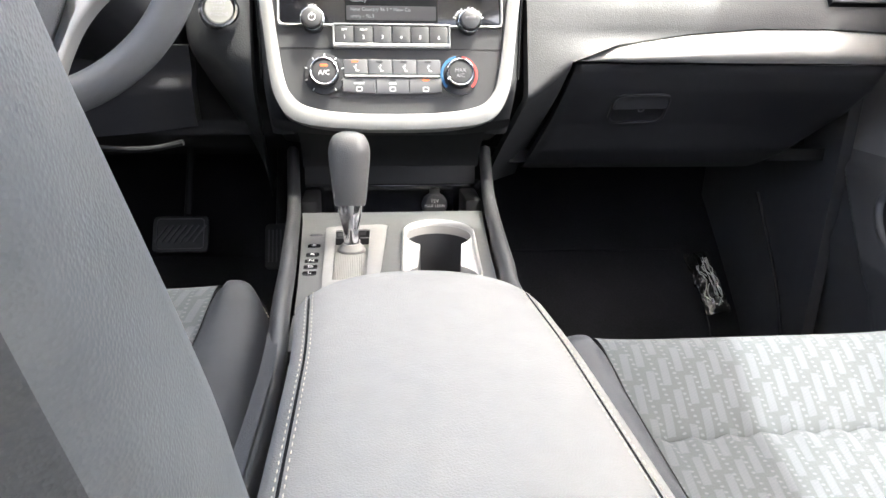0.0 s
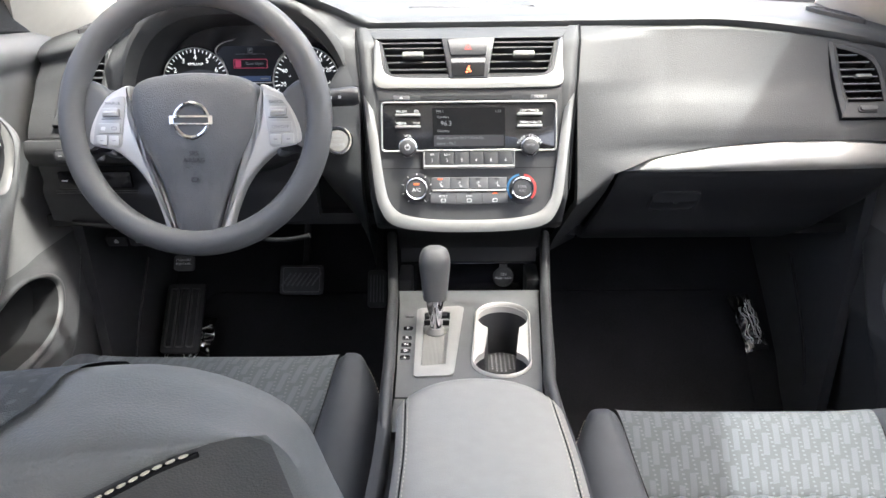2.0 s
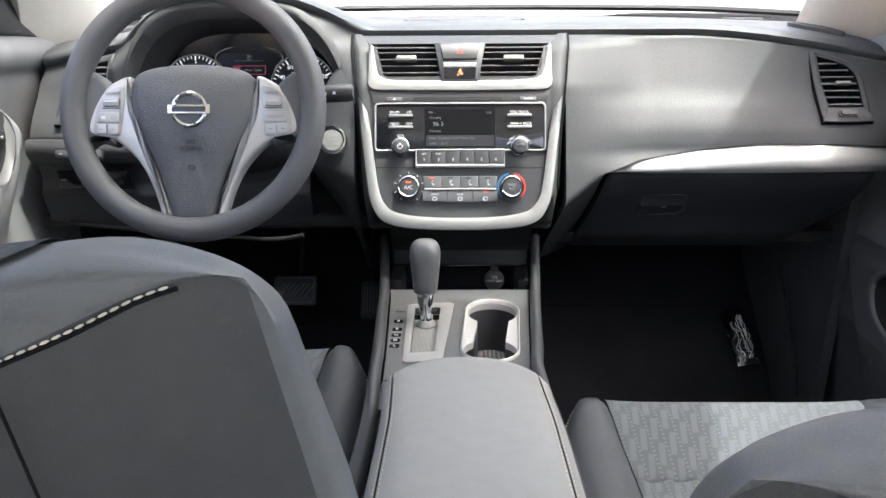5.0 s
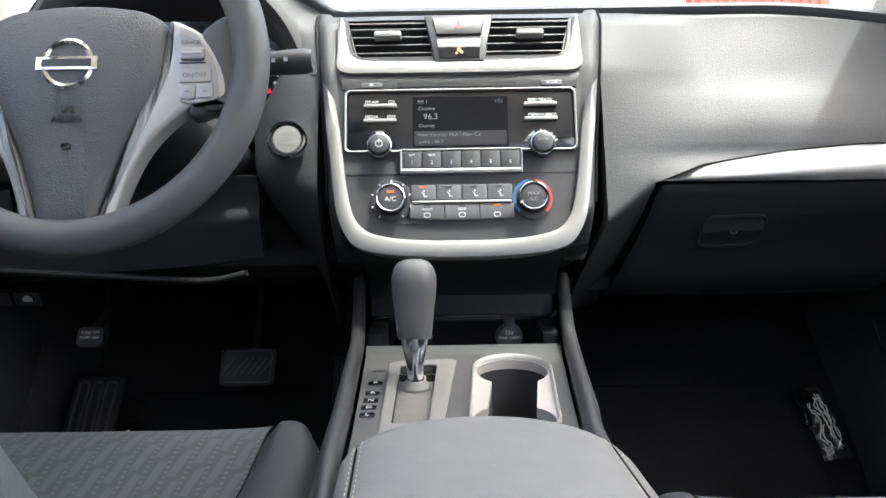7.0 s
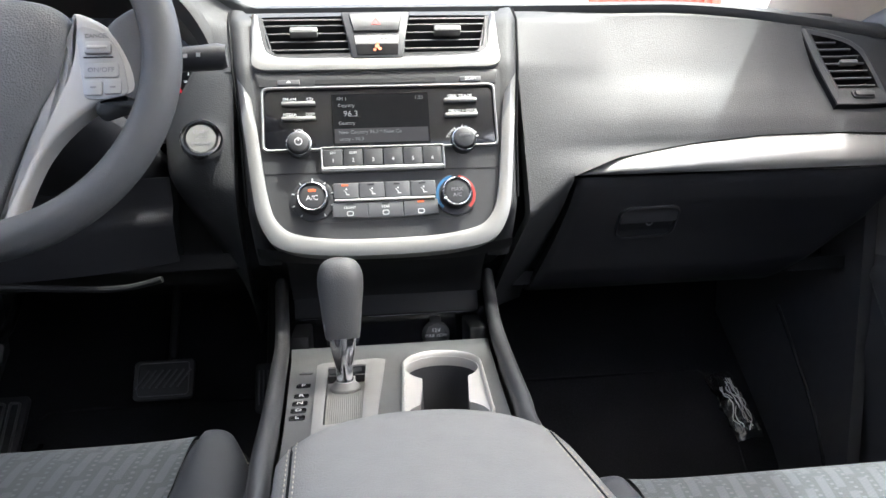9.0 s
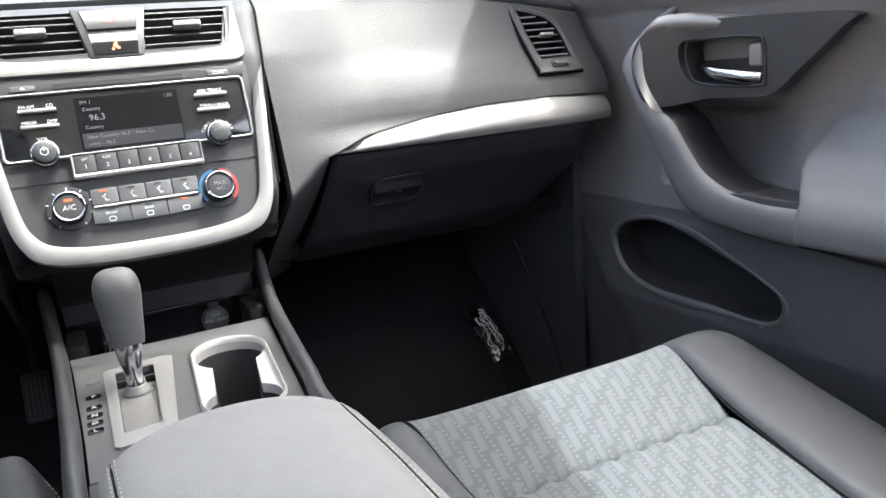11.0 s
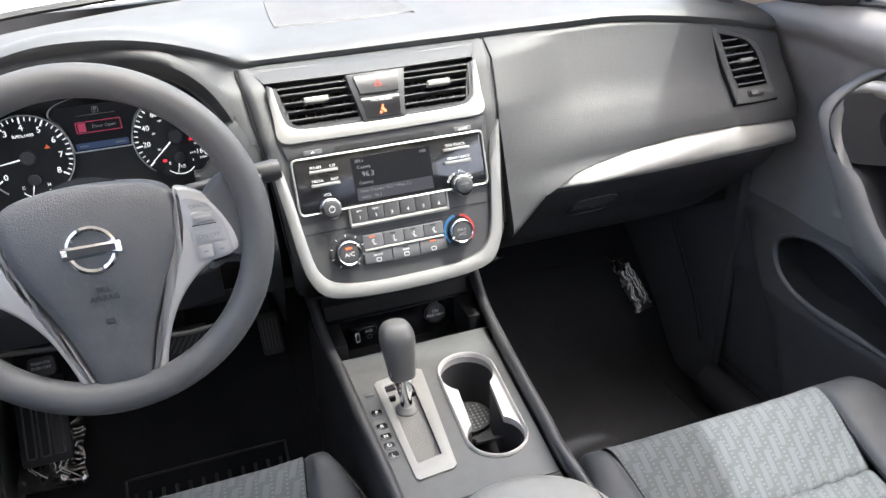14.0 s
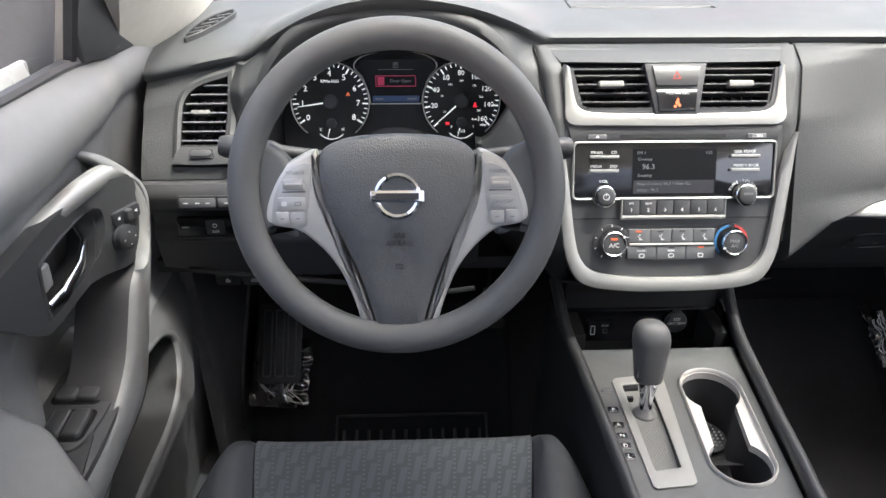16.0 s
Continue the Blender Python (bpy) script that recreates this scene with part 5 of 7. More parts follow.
# ---- centre console ----
cons = thing("centre_console", "grey centre console with gear lever and cup holders", "centre console")


def cz(y):
    return 0.4425 + 0.03 * (y - 0.7)


CUPA, CUPB = (0.050, 0.853, 0.041), (0.041, 0.719, 0.040)


def cup_outline(grow=0.0, waist=0.019, n=20):
    """Two round cups joined by a waist, counter-clockwise from above."""
    ax, ay, ar = CUPA
    bx, by, br = CUPB
    pts = []
    for i in range(n + 1):
        a = radians(-52 + 284 * i / n)
        pts.append((ax + (ar + grow) * math.cos(a), ay + (ar + grow) * math.sin(a)))
    for i in range(n + 1):
        a = radians(128 + 284 * i / n)
        pts.append((bx + (br + grow) * math.cos(a), by + (br + grow) * math.sin(a)))
    return pts


def hull_outline(grow, n=20):
    ax, ay, ar = CUPA
    bx, by, br = CUPB
    pts = []
    for i in range(n + 1):
        a = radians(-4 + 188 * i / n)
        pts.append((ax + (ar + grow) * math.cos(a), ay + (ar + grow) * math.sin(a)))
    for i in range(n + 1):
        a = radians(176 + 188 * i / n)
        pts.append((bx + (br + grow) * math.cos(a), by + (br + grow) * math.sin(a)))
    return pts


def on_console(bm, lift=0.0):
    """Lays a flat body onto the sloping console top."""
    for v in bm.verts:
        v.co.z += cz(v.co.y) + lift
    return bm


def plate_with_holes(outer, holes, z0, z1):
    """A flat plate with openings, filled by triangles."""
    bm = bmesh.new()
    es = []
    for loop in [outer] + holes:
        vs = [bm.verts.new((p[0], p[1], z1)) for p in loop]
        es += [bm.edges.new((vs[i - 1], vs[i])) for i in range(len(vs))]
    bmesh.ops.triangle_fill(bm, edges=es, use_beauty=True)
    r = bmesh.ops.extrude_face_region(bm, geom=bm.faces[:])
    for v in r["geom"]:
        if isinstance(v, bmesh.types.BMVert):
            v.co.z = z0
    return bm


side = [(-0.102, 0.632), (-0.104, 0.70), (-0.109, 0.80), (-0.114, 0.90), (-0.118, 0.948)]
sider = [(0.117, 0.948), (0.112, 0.90), (0.103, 0.80), (0.095, 0.70), (0.089, 0.632)]
LEV = [(-0.072, 0.862), (-0.0315, 0.866), (-0.037, 0.708), (-0.071, 0.703)]
top = part("top_plate", on_console(plate_with_holes(side + sider, [LEV, hull_outline(-0.0005)], -0.004, 0.0)), CONS, cons, "scuffed grey film-finished top", 30)
# side walls of the console down to the floor
for s, ex in ((-1, side), (1, sider[::-1])):
    E = spline([(s * 0.106, 0.05), (s * 0.104, 0.30), (s * 0.098, 0.50)] + ex + [(s * 0.127, 1.06)], 4)
    k = len(E) - 1
    part("side_wall", sheet(lambda u, v: (E[round(u * k)][0] + s * (0.018 + 0.02 * v), E[round(u * k)][1], cz(E[round(u * k)][1]) + 0.012 - (cz(E[round(u * k)][1]) + 0.012) * v), k, 8, 0.01, (-s, 0, 0)), DARK, cons, smooth=50)
    rail = [Vector((p[0] + s * 0.010, p[1], cz(p[1]) + 0.012 + 0.06 * smooth01(0.95, 1.12, p[1]) - 0.02 * smooth01(0.62, 0.50, p[1]))) for p in E]
    part("side_rail", tube(rail, 0.0095, 12, squash=(0.9, 1.3)), GREY, cons, "rounded side rail", 60)
part("rear_body", block(-0.112, 0.112, -0.05, 0.60, 0.02, 0.425, 0.01), DARK, cons)
part("slot_floor", block(-0.100, 0.100, 0.570, 0.650, 0.380, 0.395), BLACK, cons, "black open slot before the armrest")
part("slot_lip", on_console(ribbon(rrect(0.152, 0.060, 0.010, 4, -0.005, 0.604), rrect(0.146, 0.054, 0.008, 4, -0.005, 0.604), -0.030, 0.0015)), BLACK, cons)
for x0, x1 in ((-0.103, -0.081), (0.071, 0.090)):
    part("slot_side", on_console(block(x0, x1, 0.560, 0.631, -0.012, -0.0005, 0.001)), CONS, cons)
# open tray under the stack
tray = part("tray", block(-0.118, 0.128, 0.948, 1.075, 0.385, 0.398), BLACK, cons, "black open tray with sockets")
part("tray_lip", block(-0.118, 0.128, 0.944, 0.950, 0.385, cz(0.948) - 0.002, 0.001), BLACK, tray)
part("tray_back", sheet(lambda u, v: (-0.120 + 0.25 * u, 1.045 + 0.006 * v, 0.398 + 0.070 * v), 6, 4, 0.01, (0, 1, 0)), GLOSS, tray)
part("tray_ledge", block(-0.118, 0.118, 1.028, 1.050, 0.465, 0.4675, 0.001), GLOSS, tray)
part("tray_upper", sheet(lambda u, v: (-0.120 + 0.240 * u, 1.036 + 0.004 * v, 0.467 + 0.026 * v), 6, 4, 0.006, (0, 1, 0)), BLACK, tray, "dark step above the sockets")
# black sheet added where only the stack's shade falls
part("tray_shade_sheet", sheet(lambda u, v: (-0.122 + 0.246 * u, 1.040 - 0.055 * v ** 1.5, 0.492 + 0.060 * v), 6, 8, 0.006, (0, 1, 0)), BLACK, tray, "black sheet added for the shade under the stack")
for x0, x1 in ((-0.122, -0.099), (0.099, 0.122)):
    part("tray_cheek", block(x0, x1, 0.975, 1.05, 0.390, 0.458, 0.004), BLACK, tray)
TBK = frame3((0, 1.044, 0.43), (1, 0, 0), (0, 0.12, 1))
SK = TBK @ Matrix.Translation((0.063, 0.004, 0))
sock = part("socket", lathe([(0.0185, 0.0), (0.0185, 0.004), (0.0165, 0.0055), (0.0165, 0.003)], 28), GREY, tray, "twelve-volt socket with a rubber cap", m=SK)
part("cap", slab(circle(0.0162, 8), 0.001, 0.0062, 0.002), RUBBER, sock, "rubber cap", m=SK)
part("hinge", slab(rrect(0.014, 0.010, 0.002, 3, 0, 0.020), 0.0, 0.005, 0.0015), RUBBER, sock, m=SK)
writing("12V", 0.0075, TBK @ Matrix.Translation((0.063, 0.010, 0.0065)), tray, WHITE)
writing("MAX 120W", 0.0060, TBK @ Matrix.Translation((0.063, 0.003, 0.0065)), tray, WHITE)
part("usb_plate", slab(rrect(0.044, 0.030, 0.002), 0, 0.003, 0.001), GLOSS, tray, "", m=TBK @ Matrix.Translation((-0.060, -0.008, 0)))
part("usb_port", ribbon(rrect(0.007, 0.016, 0.001, 2), rrect(0.005, 0.014, 0.001, 2), 0.003, 0.0045), WHITE, tray, m=TBK @ Matrix.Translation((-0.072, -0.008, 0)))
part("aux_port", ribbon(circle(0.0045, 16), circle(0.003, 16), 0.003, 0.0045), GREY, tray, m=TBK @ Matrix.Translation((-0.052, -0.010, 0)))
writing("AUX", 0.006, TBK @ Matrix.Translation((-0.052, 0.000, 0.0034)), tray, WHITE)

# gear gate and lever
gate_o = [(-0.084, 0.872), (-0.078, 0.878), (-0.018, 0.886), (-0.010, 0.880), (-0.0255, 0.686), (-0.031, 0.681), (-0.076, 0.677), (-0.080, 0.681)]
gate_i = [(-0.072, 0.862), (-0.070, 0.8635), (-0.036, 0.867), (-0.0315, 0.864), (-0.037, 0.710), (-0.039, 0.7085), (-0.069, 0.704), (-0.071, 0.706)]
part("gear_gate", on_console(ribbon(gate_o, gate_i, -0.004, 0.003, dome=0.002)), GATE, cons, "satin silver gear gate frame", 50)
part("gate_wall", on_console(ribbon(gate_i, [(p[0] * 0.985 - 0.0008, 0.785 + (p[1] - 0.785) * 0.985) for p in gate_i], -0.04, 0.0015)), DARK, cons)


def cover(u, v):
    x = -0.0725 + 0.042 * u
    y = 0.866 - 0.165 * v
    rib = 0.00022 * math.sin(u * math.pi * 44) * smooth01(0.36, 0.42, v)
    return x, y, cz(y) - 0.009 + 0.005 * math.sin(v * math.pi) + rib


part("slide_cover", sheet(cover, 176, 16, 0.004, (0, 0, -1)), COVER, cons, "finely ribbed grey slide cover", 70)
part("gate_notch", on_console(block(-0.072, -0.062, 0.838, 0.842, -0.009, 0.001)), BLACK, cons)
part("gate_notch", on_console(block(-0.043, -0.0325, 0.838, 0.842, -0.009, 0.001)), BLACK, cons)
lever = thing("gear_lever", "grained grey gear lever with a chrome neck", "gear lever")
part("collar", lathe([(0.0165, -0.004), (0.0155, 0.002), (0.0125, 0.005), (0.010, 0.008)], 28), COVER, lever, m=Matrix.Translation((-0.053, 0.813, cz(0.813) - 0.004)))
ax0, ax1, ax2 = Vector((-0.053, 0.812, 0.441)), Vector((-0.0535, 0.818, 0.492)), Vector((-0.051, 0.840, 0.574))
part("neck", tube([ax0, ax0.lerp(ax1, 0.4), ax1.lerp(ax0, 0.2), ax1 + Vector((0, 0.002, 0.006))], [0.0085, 0.0085, 0.0125, 0.0145], 20, squash=(1.0, 0.85)), CHROME, lever, "chrome neck", 60)
KM = frame3(ax1, (1, 0, 0), Vector((0, 0.262, 0.965)))
prof = [(0.000, 0.0150, 0.0135, 0.0), (0.004, 0.0165, 0.0150, 0.0), (0.018, 0.0180, 0.0175, 0.001), (0.034, 0.0195, 0.0200, 0.002), (0.050, 0.0212, 0.0222, 0.003), (0.062, 0.0215, 0.0230, 0.003), (0.072, 0.0195, 0.0212, 0.002), (0.079, 0.0150, 0.0165, 0.001), (0.0825, 0.008, 0.009, 0.0)]
bm = bmesh.new()
rings = [[bm.verts.new((1.08 * a * math.copysign(abs(math.cos(t)) ** 0.8, math.cos(t)), h, off + 1.08 * b * math.copysign(abs(math.sin(t)) ** 0.8, math.sin(t)))) for t in np.linspace(0, 2 * math.pi, 29)[:-1]] for h, a, b, off in spline(prof, 3)]
for a, b in zip(rings, rings[1:]):
    for i in range(28):
        bm.faces.new((a[i - 1], a[i], b[i], b[i - 1]))
bm.faces.new(rings[0][::-1])
bm.faces.new(rings[-1])
part("knob", bm, mat("knob_skin", (0.105, 0.104, 0.103), 0.45, var=0.06, bump=0.35, bscale=800), lever, "grained grey knob", 60, KM)
part("release_button", slab(rrect(0.017, 0.012, 0.004, 4), 0, 0.006, 0.002), DARK, lever, "dark release button with a bright rim", m=frame3(ax1 + Vector((-0.0175, 0.001, 0.018)), (0, 0.2, 1), (0, -1, 0.2)))
part("button_rim", ribbon(rrect(0.020, 0.015, 0.005, 4), rrect(0.017, 0.012, 0.004, 4), 0, 0.0025), SATIN, lever, m=frame3(ax1 + Vector((-0.0175, 0.001, 0.018)), (0, 0.2, 1), (0, -1, 0.2)))
for k, (t, y) in enumerate((("LOCK", 0.856), ("P", 0.816), ("R", 0.787), ("N", 0.767), ("D", 0.749), ("L", 0.731))):
    bx = part("gear_mark", on_console(slab(rrect(0.0145, 0.0115 if k else 0.009, 0.003, 3, -0.0950, y), -0.003, 0.0008, 0.0004)), GLOSS if k else GREY, cons, "dark window with a gear letter")
    L = Matrix.Translation((-0.0950, y, cz(y) + 0.001))
    writing(t, 0.0085 if k else 0.0045, L, bx, WHITE if k else ENGR)

# cup holders
cup = part("cup_holder", on_console(ribbon(hull_outline(0.0022), hull_outline(-0.0012), -0.004, 0.0035, dome=0.0015)), SATIN, cons, "bright-rimmed double cup holder", 60)
co, ho = cup_outline(-0.002), hull_outline(-0.0005)
bm = plate_with_holes(ho, [co], -0.012, -0.0015)
for v in bm.verts:
    d = abs(v.co.y - 0.786)
    v.co.z -= 0.002 * max(0, 1 - d / 0.05)
part("waist_lobe", on_console(bm), SATIN, cup, "satin lobes between the cups", 50)
bm = bmesh.new()
r0 = [bm.verts.new((p[0], p[1], 0.0)) for p in co]
r1 = [bm.verts.new((0.046 + (p[0] - 0.046) * 0.90, 0.786 + (p[1] - 0.786) * 0.94, -0.070)) for p in co]
for i in range(len(co)):
    bm.faces.new((r0[i - 1], r0[i], r1[i], r1[i - 1]))
bm.faces.new(r1)
part("well", on_console(bm, -0.012), DARK, cup, "dark cup wells", 60)
part("well_mat", slab(circle(0.034, 28), 0, 0.003, 0.001), RUBBER, cup, "dimpled rubber mat", m=Matrix.Translation((0.048, 0.845, 0.3675)))
bm = bmesh.new()
for i in range(-4, 5):
    for j in range(-4, 5):
        if math.hypot(i, j) < 4.3:
            slab(circle(0.0016, 6, 0.048 + 0.0068 * i, 0.845 + 0.0068 * j), 0.3700, 0.3718, bm=bm)
tagged(part("mat_dimples", bm, ENGR, cup, "pale dimples"), kind="stuff")
part("divider", sheet(lambda u, v: (0.044 + (2 * u - 1) * (0.020 - 0.008 * math.sin(v * math.pi)), 0.800 - 0.050 * v, 0.372 + 0.035 * v), 8, 8, 0.004, (0, 0, -1)), GREY, cup, "grey sloping divider", 50)

# armrest lid
arm = thing("armrest", "padded grey vinyl armrest lid with pale stitching", "armrest")


def arm_top(u, v, lift=0.0):
    a = 2 * u - 1
    y0 = 0.604 - 0.046 * abs(a) ** 2.4
    y = y0 - v * (y0 + 0.02)
    hw = 0.0945 + 0.004 * smooth01(0.56, 0.20, y)
    edge = abs(a) ** 8
    fr = max(0.0, 1 - v / 0.05)
    return 0.003 + 0.006 * smooth01(0.58, 0.42, y) + a * hw, y, 0.499 - 0.004 * a * a - 0.010 * edge - 0.018 * fr ** 2 + lift


part("cushion", sheet(arm_top, 40, 50, 0.061, (0, 0, -1)), ARMV, arm, "smooth grey vinyl cushion", 70)
for s in (0.055, 0.945):
    for w in (-0.014, 0.014):
        stitches([arm_top(s + w, v, 0.0006) for v in np.linspace(0.012, 0.98, 50)], arm, 0.0036, 0.0034, 0.00042)
    part("seam", tube([arm_top(s, v, -0.0008) for v in np.linspace(0.01, 0.98, 40)], 0.0013, 6), SEAM, arm)
part("lid_base", block(-0.094, 0.094, 0.0, 0.560, 0.422, 0.442, 0.006), DARK, arm)

# ---- seats ----
def seat(cx, fy, dz, by, bz, name_label, wide=0.25, bulge=1.0, front=0.178, slim=1.0, outer=0.0):
    """A front seat: cx middle, fy front edge, dz cushion lift; by, bz shift of the backrest."""
    t = thing("front_seat_unit", name_label, "car seat", "front seats")
    path = spline([(0.050, 0.16), (0.010, 0.22), (-0.008, 0.30), (0.000, 0.350), (0.022, 0.372), (0.060, 0.371), (0.110, 0.352), (0.143, 0.336), (0.150, 0.326), (0.158, 0.335), (0.25, 0.322), (0.40, 0.297), (0.56, 0.285)], 5)
    n = len(path) - 1
    plain = [(d, z if d < 0.10 else float(np.interp(d, [0.10, 0.15, 0.25, 0.40, 0.56], [0.3565, 0.343, 0.322, 0.297, 0.285]))) for d, z in path]
    arc = [0.0]
    for a, b in zip(path, path[1:]):
        arc.append(arc[-1] + math.dist(a, b))

    def wf(d):
        return front / 0.178 * float(np.interp(d, [-0.01, 0.03, 0.15, 0.30, 0.56], [0.178, 0.176, 0.163, 0.150, 0.138]))

    def insert(u, v):
        d, z = path[round(v * n)]
        a = 2 * u - 1
        pucker = 0.003 * math.sin(u * 60) * math.exp(-((d - 0.15) / 0.02) ** 2)
        crown = -0.010 * a * a * smooth01(0.02, 0.1, d) + 0.006 * (abs(a) ** 6)
        return cx + a * wf(d), fy - d, z + dz + pucker + crown * 0.6
    part("cushion_insert", sheet(insert, 30, n, uv=lambda u, v: ((2 * u - 1) * 0.17, arc[round(v * n)])), CLOTH, t, "patterned dark cloth cushion panel", 70)
    for s in (-1, 1):
        def bolster(u, v):
            d, z = plain[round(v * n)]
            x0 = wf(d)
            wo = wide + (outer if s > 0 else 0.0) - 0.040 * (1 - smooth01(-0.02, 0.12, d))
            z += dz
            k = smooth01(0.0, 0.06, d)
            prof = [(x0 - 0.001, z - 0.003), (x0 + 0.010, z + 0.008 * k + 0.002), (x0 + 0.32 * (wo - x0), z + 0.018 * k), (x0 + 0.62 * (wo - x0), z + 0.017 * k), (x0 + 0.85 * (wo - x0), z + 0.008 * k - 0.002), (wo, z - 0.018), (wo + 0.006, z - 0.06), (wo - 0.01, max(z - 0.16, 0.10 + dz))]
            x, zz = spline(prof, 4)[round(u * 28)]
            return cx + s * x, fy - d + 0.006 * (1 - k) * u, zz
        part("bolster", sheet(bolster, 28, n), BOLV, t, "smooth dark vinyl side bolster", 70)
        part("seam", tube([Vector(bolster(0.03, v)) + Vector((0, 0, 0.0005)) for v in np.linspace(0.25, 1, 40)], 0.0012, 6), SEAM, t)
        edge = [Vector(bolster(0.71, v)) + Vector((s * 0.0012, 0, 0.0012)) for v in np.linspace(0.22, 1.0, 50)]
        stitches(edge, t, 0.004, 0.003, 0.0006)
        part("piping", tube([p + Vector((s * 0.003, 0, -0.003)) for p in edge], 0.0012, 6), SEAM, t)
    part("base", block(cx - wide + 0.02, cx + wide - 0.02, fy - 0.55, fy - 0.03, 0.05, 0.20 + dz, 0.02), DARK, t)
    for s in (-1, 1):
        part("rail", block(cx + s * 0.19 - 0.02, cx + s * 0.19 + 0.02, fy - 0.58, fy - 0.02, 0.012, 0.055, 0.004), GREY, t)

    # backrest: rings from the cushion to the shoulders
    W = [(0.26, 0.225, 0.055), (0.34, 0.245, 0.066), (0.42, 0.275, 0.074), (0.50, 0.318, 0.076), (0.58, 0.318, 0.072), (0.64, 0.312, 0.068), (0.70, 0.304, 0.062), (0.750, 0.297, 0.057), (0.772, 0.288, 0.051), (0.784, 0.275, 0.042), (0.789, 0.252, 0.030), (0.791, 0.18, 0.012)]
    W = [(z, w * slim, d) for z, w, d in W]
    rows = spline(W, 4)

    def yc(z):
        return 0.098 + (0.66 - z) * 0.36

    def lobe(z):
        """How far the side bolsters stand forward."""
        return bulge * (0.075 + 0.12 * max(0.0, 0.66 - z)) * smooth01(0.795, 0.745, z) * smooth01(0.24, 0.36, z) * (1 - 0.30 * smooth01(0.60, 0.74, z))

    def seam_z(x):
        """Height of the stitched seam across the rear shoulder."""
        return float(np.interp(abs(x), [0.07, 0.137, 0.176, 0.216, 0.248, 0.268], [0.743, 0.746, 0.754, 0.770, 0.785, 0.790]))

    def ring(z, w, d, m=56):
        out = []
        for i in range(m):
            a = 2 * math.pi * i / m
            ca, sa = math.cos(a), math.sin(a)
            x = w * math.copysign(abs(ca) ** 0.62, ca) * (1 - (0.092 - 0.040 * bulge) * smooth01(0.0, 0.9, sa))
            y = (d + (lobe(z) if sa > 0 else 0.0)) * math.copysign(abs(sa) ** (0.75 - (0.10 * bulge if sa > 0 else 0.0)), sa)
            hollow = (0.035 + lobe(z)) * max(0, 1 - (x / 0.17) ** 2) ** 0.7 * smooth01(0.0, 0.6, sa) * smooth01(0.80, 0.70, z)
            zz = z + (0.008 * math.exp(-((abs(x) - 0.22) / 0.05) ** 2) - 0.006 * math.exp(-(x / 0.12) ** 2)) * smooth01(0.72, 0.785, z)
            lift = smooth01(0.0, -0.4, sa) * (seam_z(x / slim) - 0.750)
            zz += lift * (min(1.0, (z - 0.26) / 0.49) if z <= 0.750 else max(0.0, 1 - (z - 0.750) / 0.041))
            out.append((cx + x, yc(z) + y - hollow + by, zz + bz))
        return out
    bm = bmesh.new()
    R = [[bm.verts.new(p) for p in ring(*r)] for r in rows]
    for a, b in zip(R, R[1:]):
        for i in range(len(a)):
            bm.faces.new((a[i - 1], a[i], b[i], b[i - 1]))
    bm.faces.new(R[-1])
    bm.faces.new(R[0][::-1])
    # the rear faces take the shaded copy of the same vinyl
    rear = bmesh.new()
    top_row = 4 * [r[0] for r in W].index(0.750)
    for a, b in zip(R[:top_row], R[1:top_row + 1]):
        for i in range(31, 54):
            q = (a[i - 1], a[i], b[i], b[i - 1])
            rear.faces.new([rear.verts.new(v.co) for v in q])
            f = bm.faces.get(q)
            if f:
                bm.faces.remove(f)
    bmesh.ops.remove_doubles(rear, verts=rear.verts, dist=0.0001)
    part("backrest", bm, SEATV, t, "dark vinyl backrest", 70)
    part("backrest_rear", rear, SEATB, t, "rear of the backrest, its shade put into a darker colour", 70)

    # cloth panel wrapped over the top of the backrest
    ZW = [r[0] for r in rows]

    def shell(x, z, rear):
        """A point of the backrest's skin, behind or in front."""
        w, d = float(np.interp(z, ZW, [r[1] for r in rows])), float(np.interp(z, ZW, [r[2] for r in rows]))
        ca = min(abs(x) / w, 0.9999) ** (1 / 0.62)
        sa = math.sqrt(max(0, 1 - ca * ca))
        if not rear:
            d += lobe(z)
        hollow = 0.0 if rear else (0.035 + lobe(z)) * max(0, 1 - (x / 0.17) ** 2) ** 0.7 * smooth01(0.0, 0.6, sa) * smooth01(0.80, 0.70, z)
        zz = z + (0.008 * math.exp(-((abs(x) - 0.22) / 0.05) ** 2) - 0.006 * math.exp(-(x / 0.12) ** 2)) * smooth01(0.72, 0.785, z)
        return Vector((cx + x, yc(z) + (-d if rear else d) * sa ** 0.75 - hollow + by, zz + bz))

    def wrap(u, v):
        a = 2 * u - 1
        k = v * 40
        edge_w = 0.186 - 0.018 * smooth01(14, 30, k) if k > 14 else 0.150 + 0.036 * k / 14
        x = a * edge_w
        top_z = 0.7895
        if k <= 10:
            return shell(x, 0.757 + (top_z - 0.757) * math.sin(k / 10 * math.pi / 2), True) + Vector((0, -0.0016, 0.0012))
        if k <= 18:
            p, q = shell(x, top_z, True), shell(x, top_z, False)
            w = (k - 10) / 8
            return p.lerp(q, w) + Vector((0, -0.0016 + 0.0032 * w, 0.0022 + 0.002 * math.sin(w * math.pi)))
        return shell(x, top_z - (top_z - 0.40) * ((k - 18) / 22) ** 1.3, False) + Vector((0, 0.0016, 0.0012))
    part("backrest_insert", sheet(wrap, 30, 40, uv=lambda u, v: ((2 * u - 1) * 0.18, 0.07 * min(v * 2.2, 1) + 0.42 * max(0, v - 0.45))), CLOTH, t, "patterned cloth panel over the backrest", 70)
    # contrast stitching across the rear shoulder
    pth = []
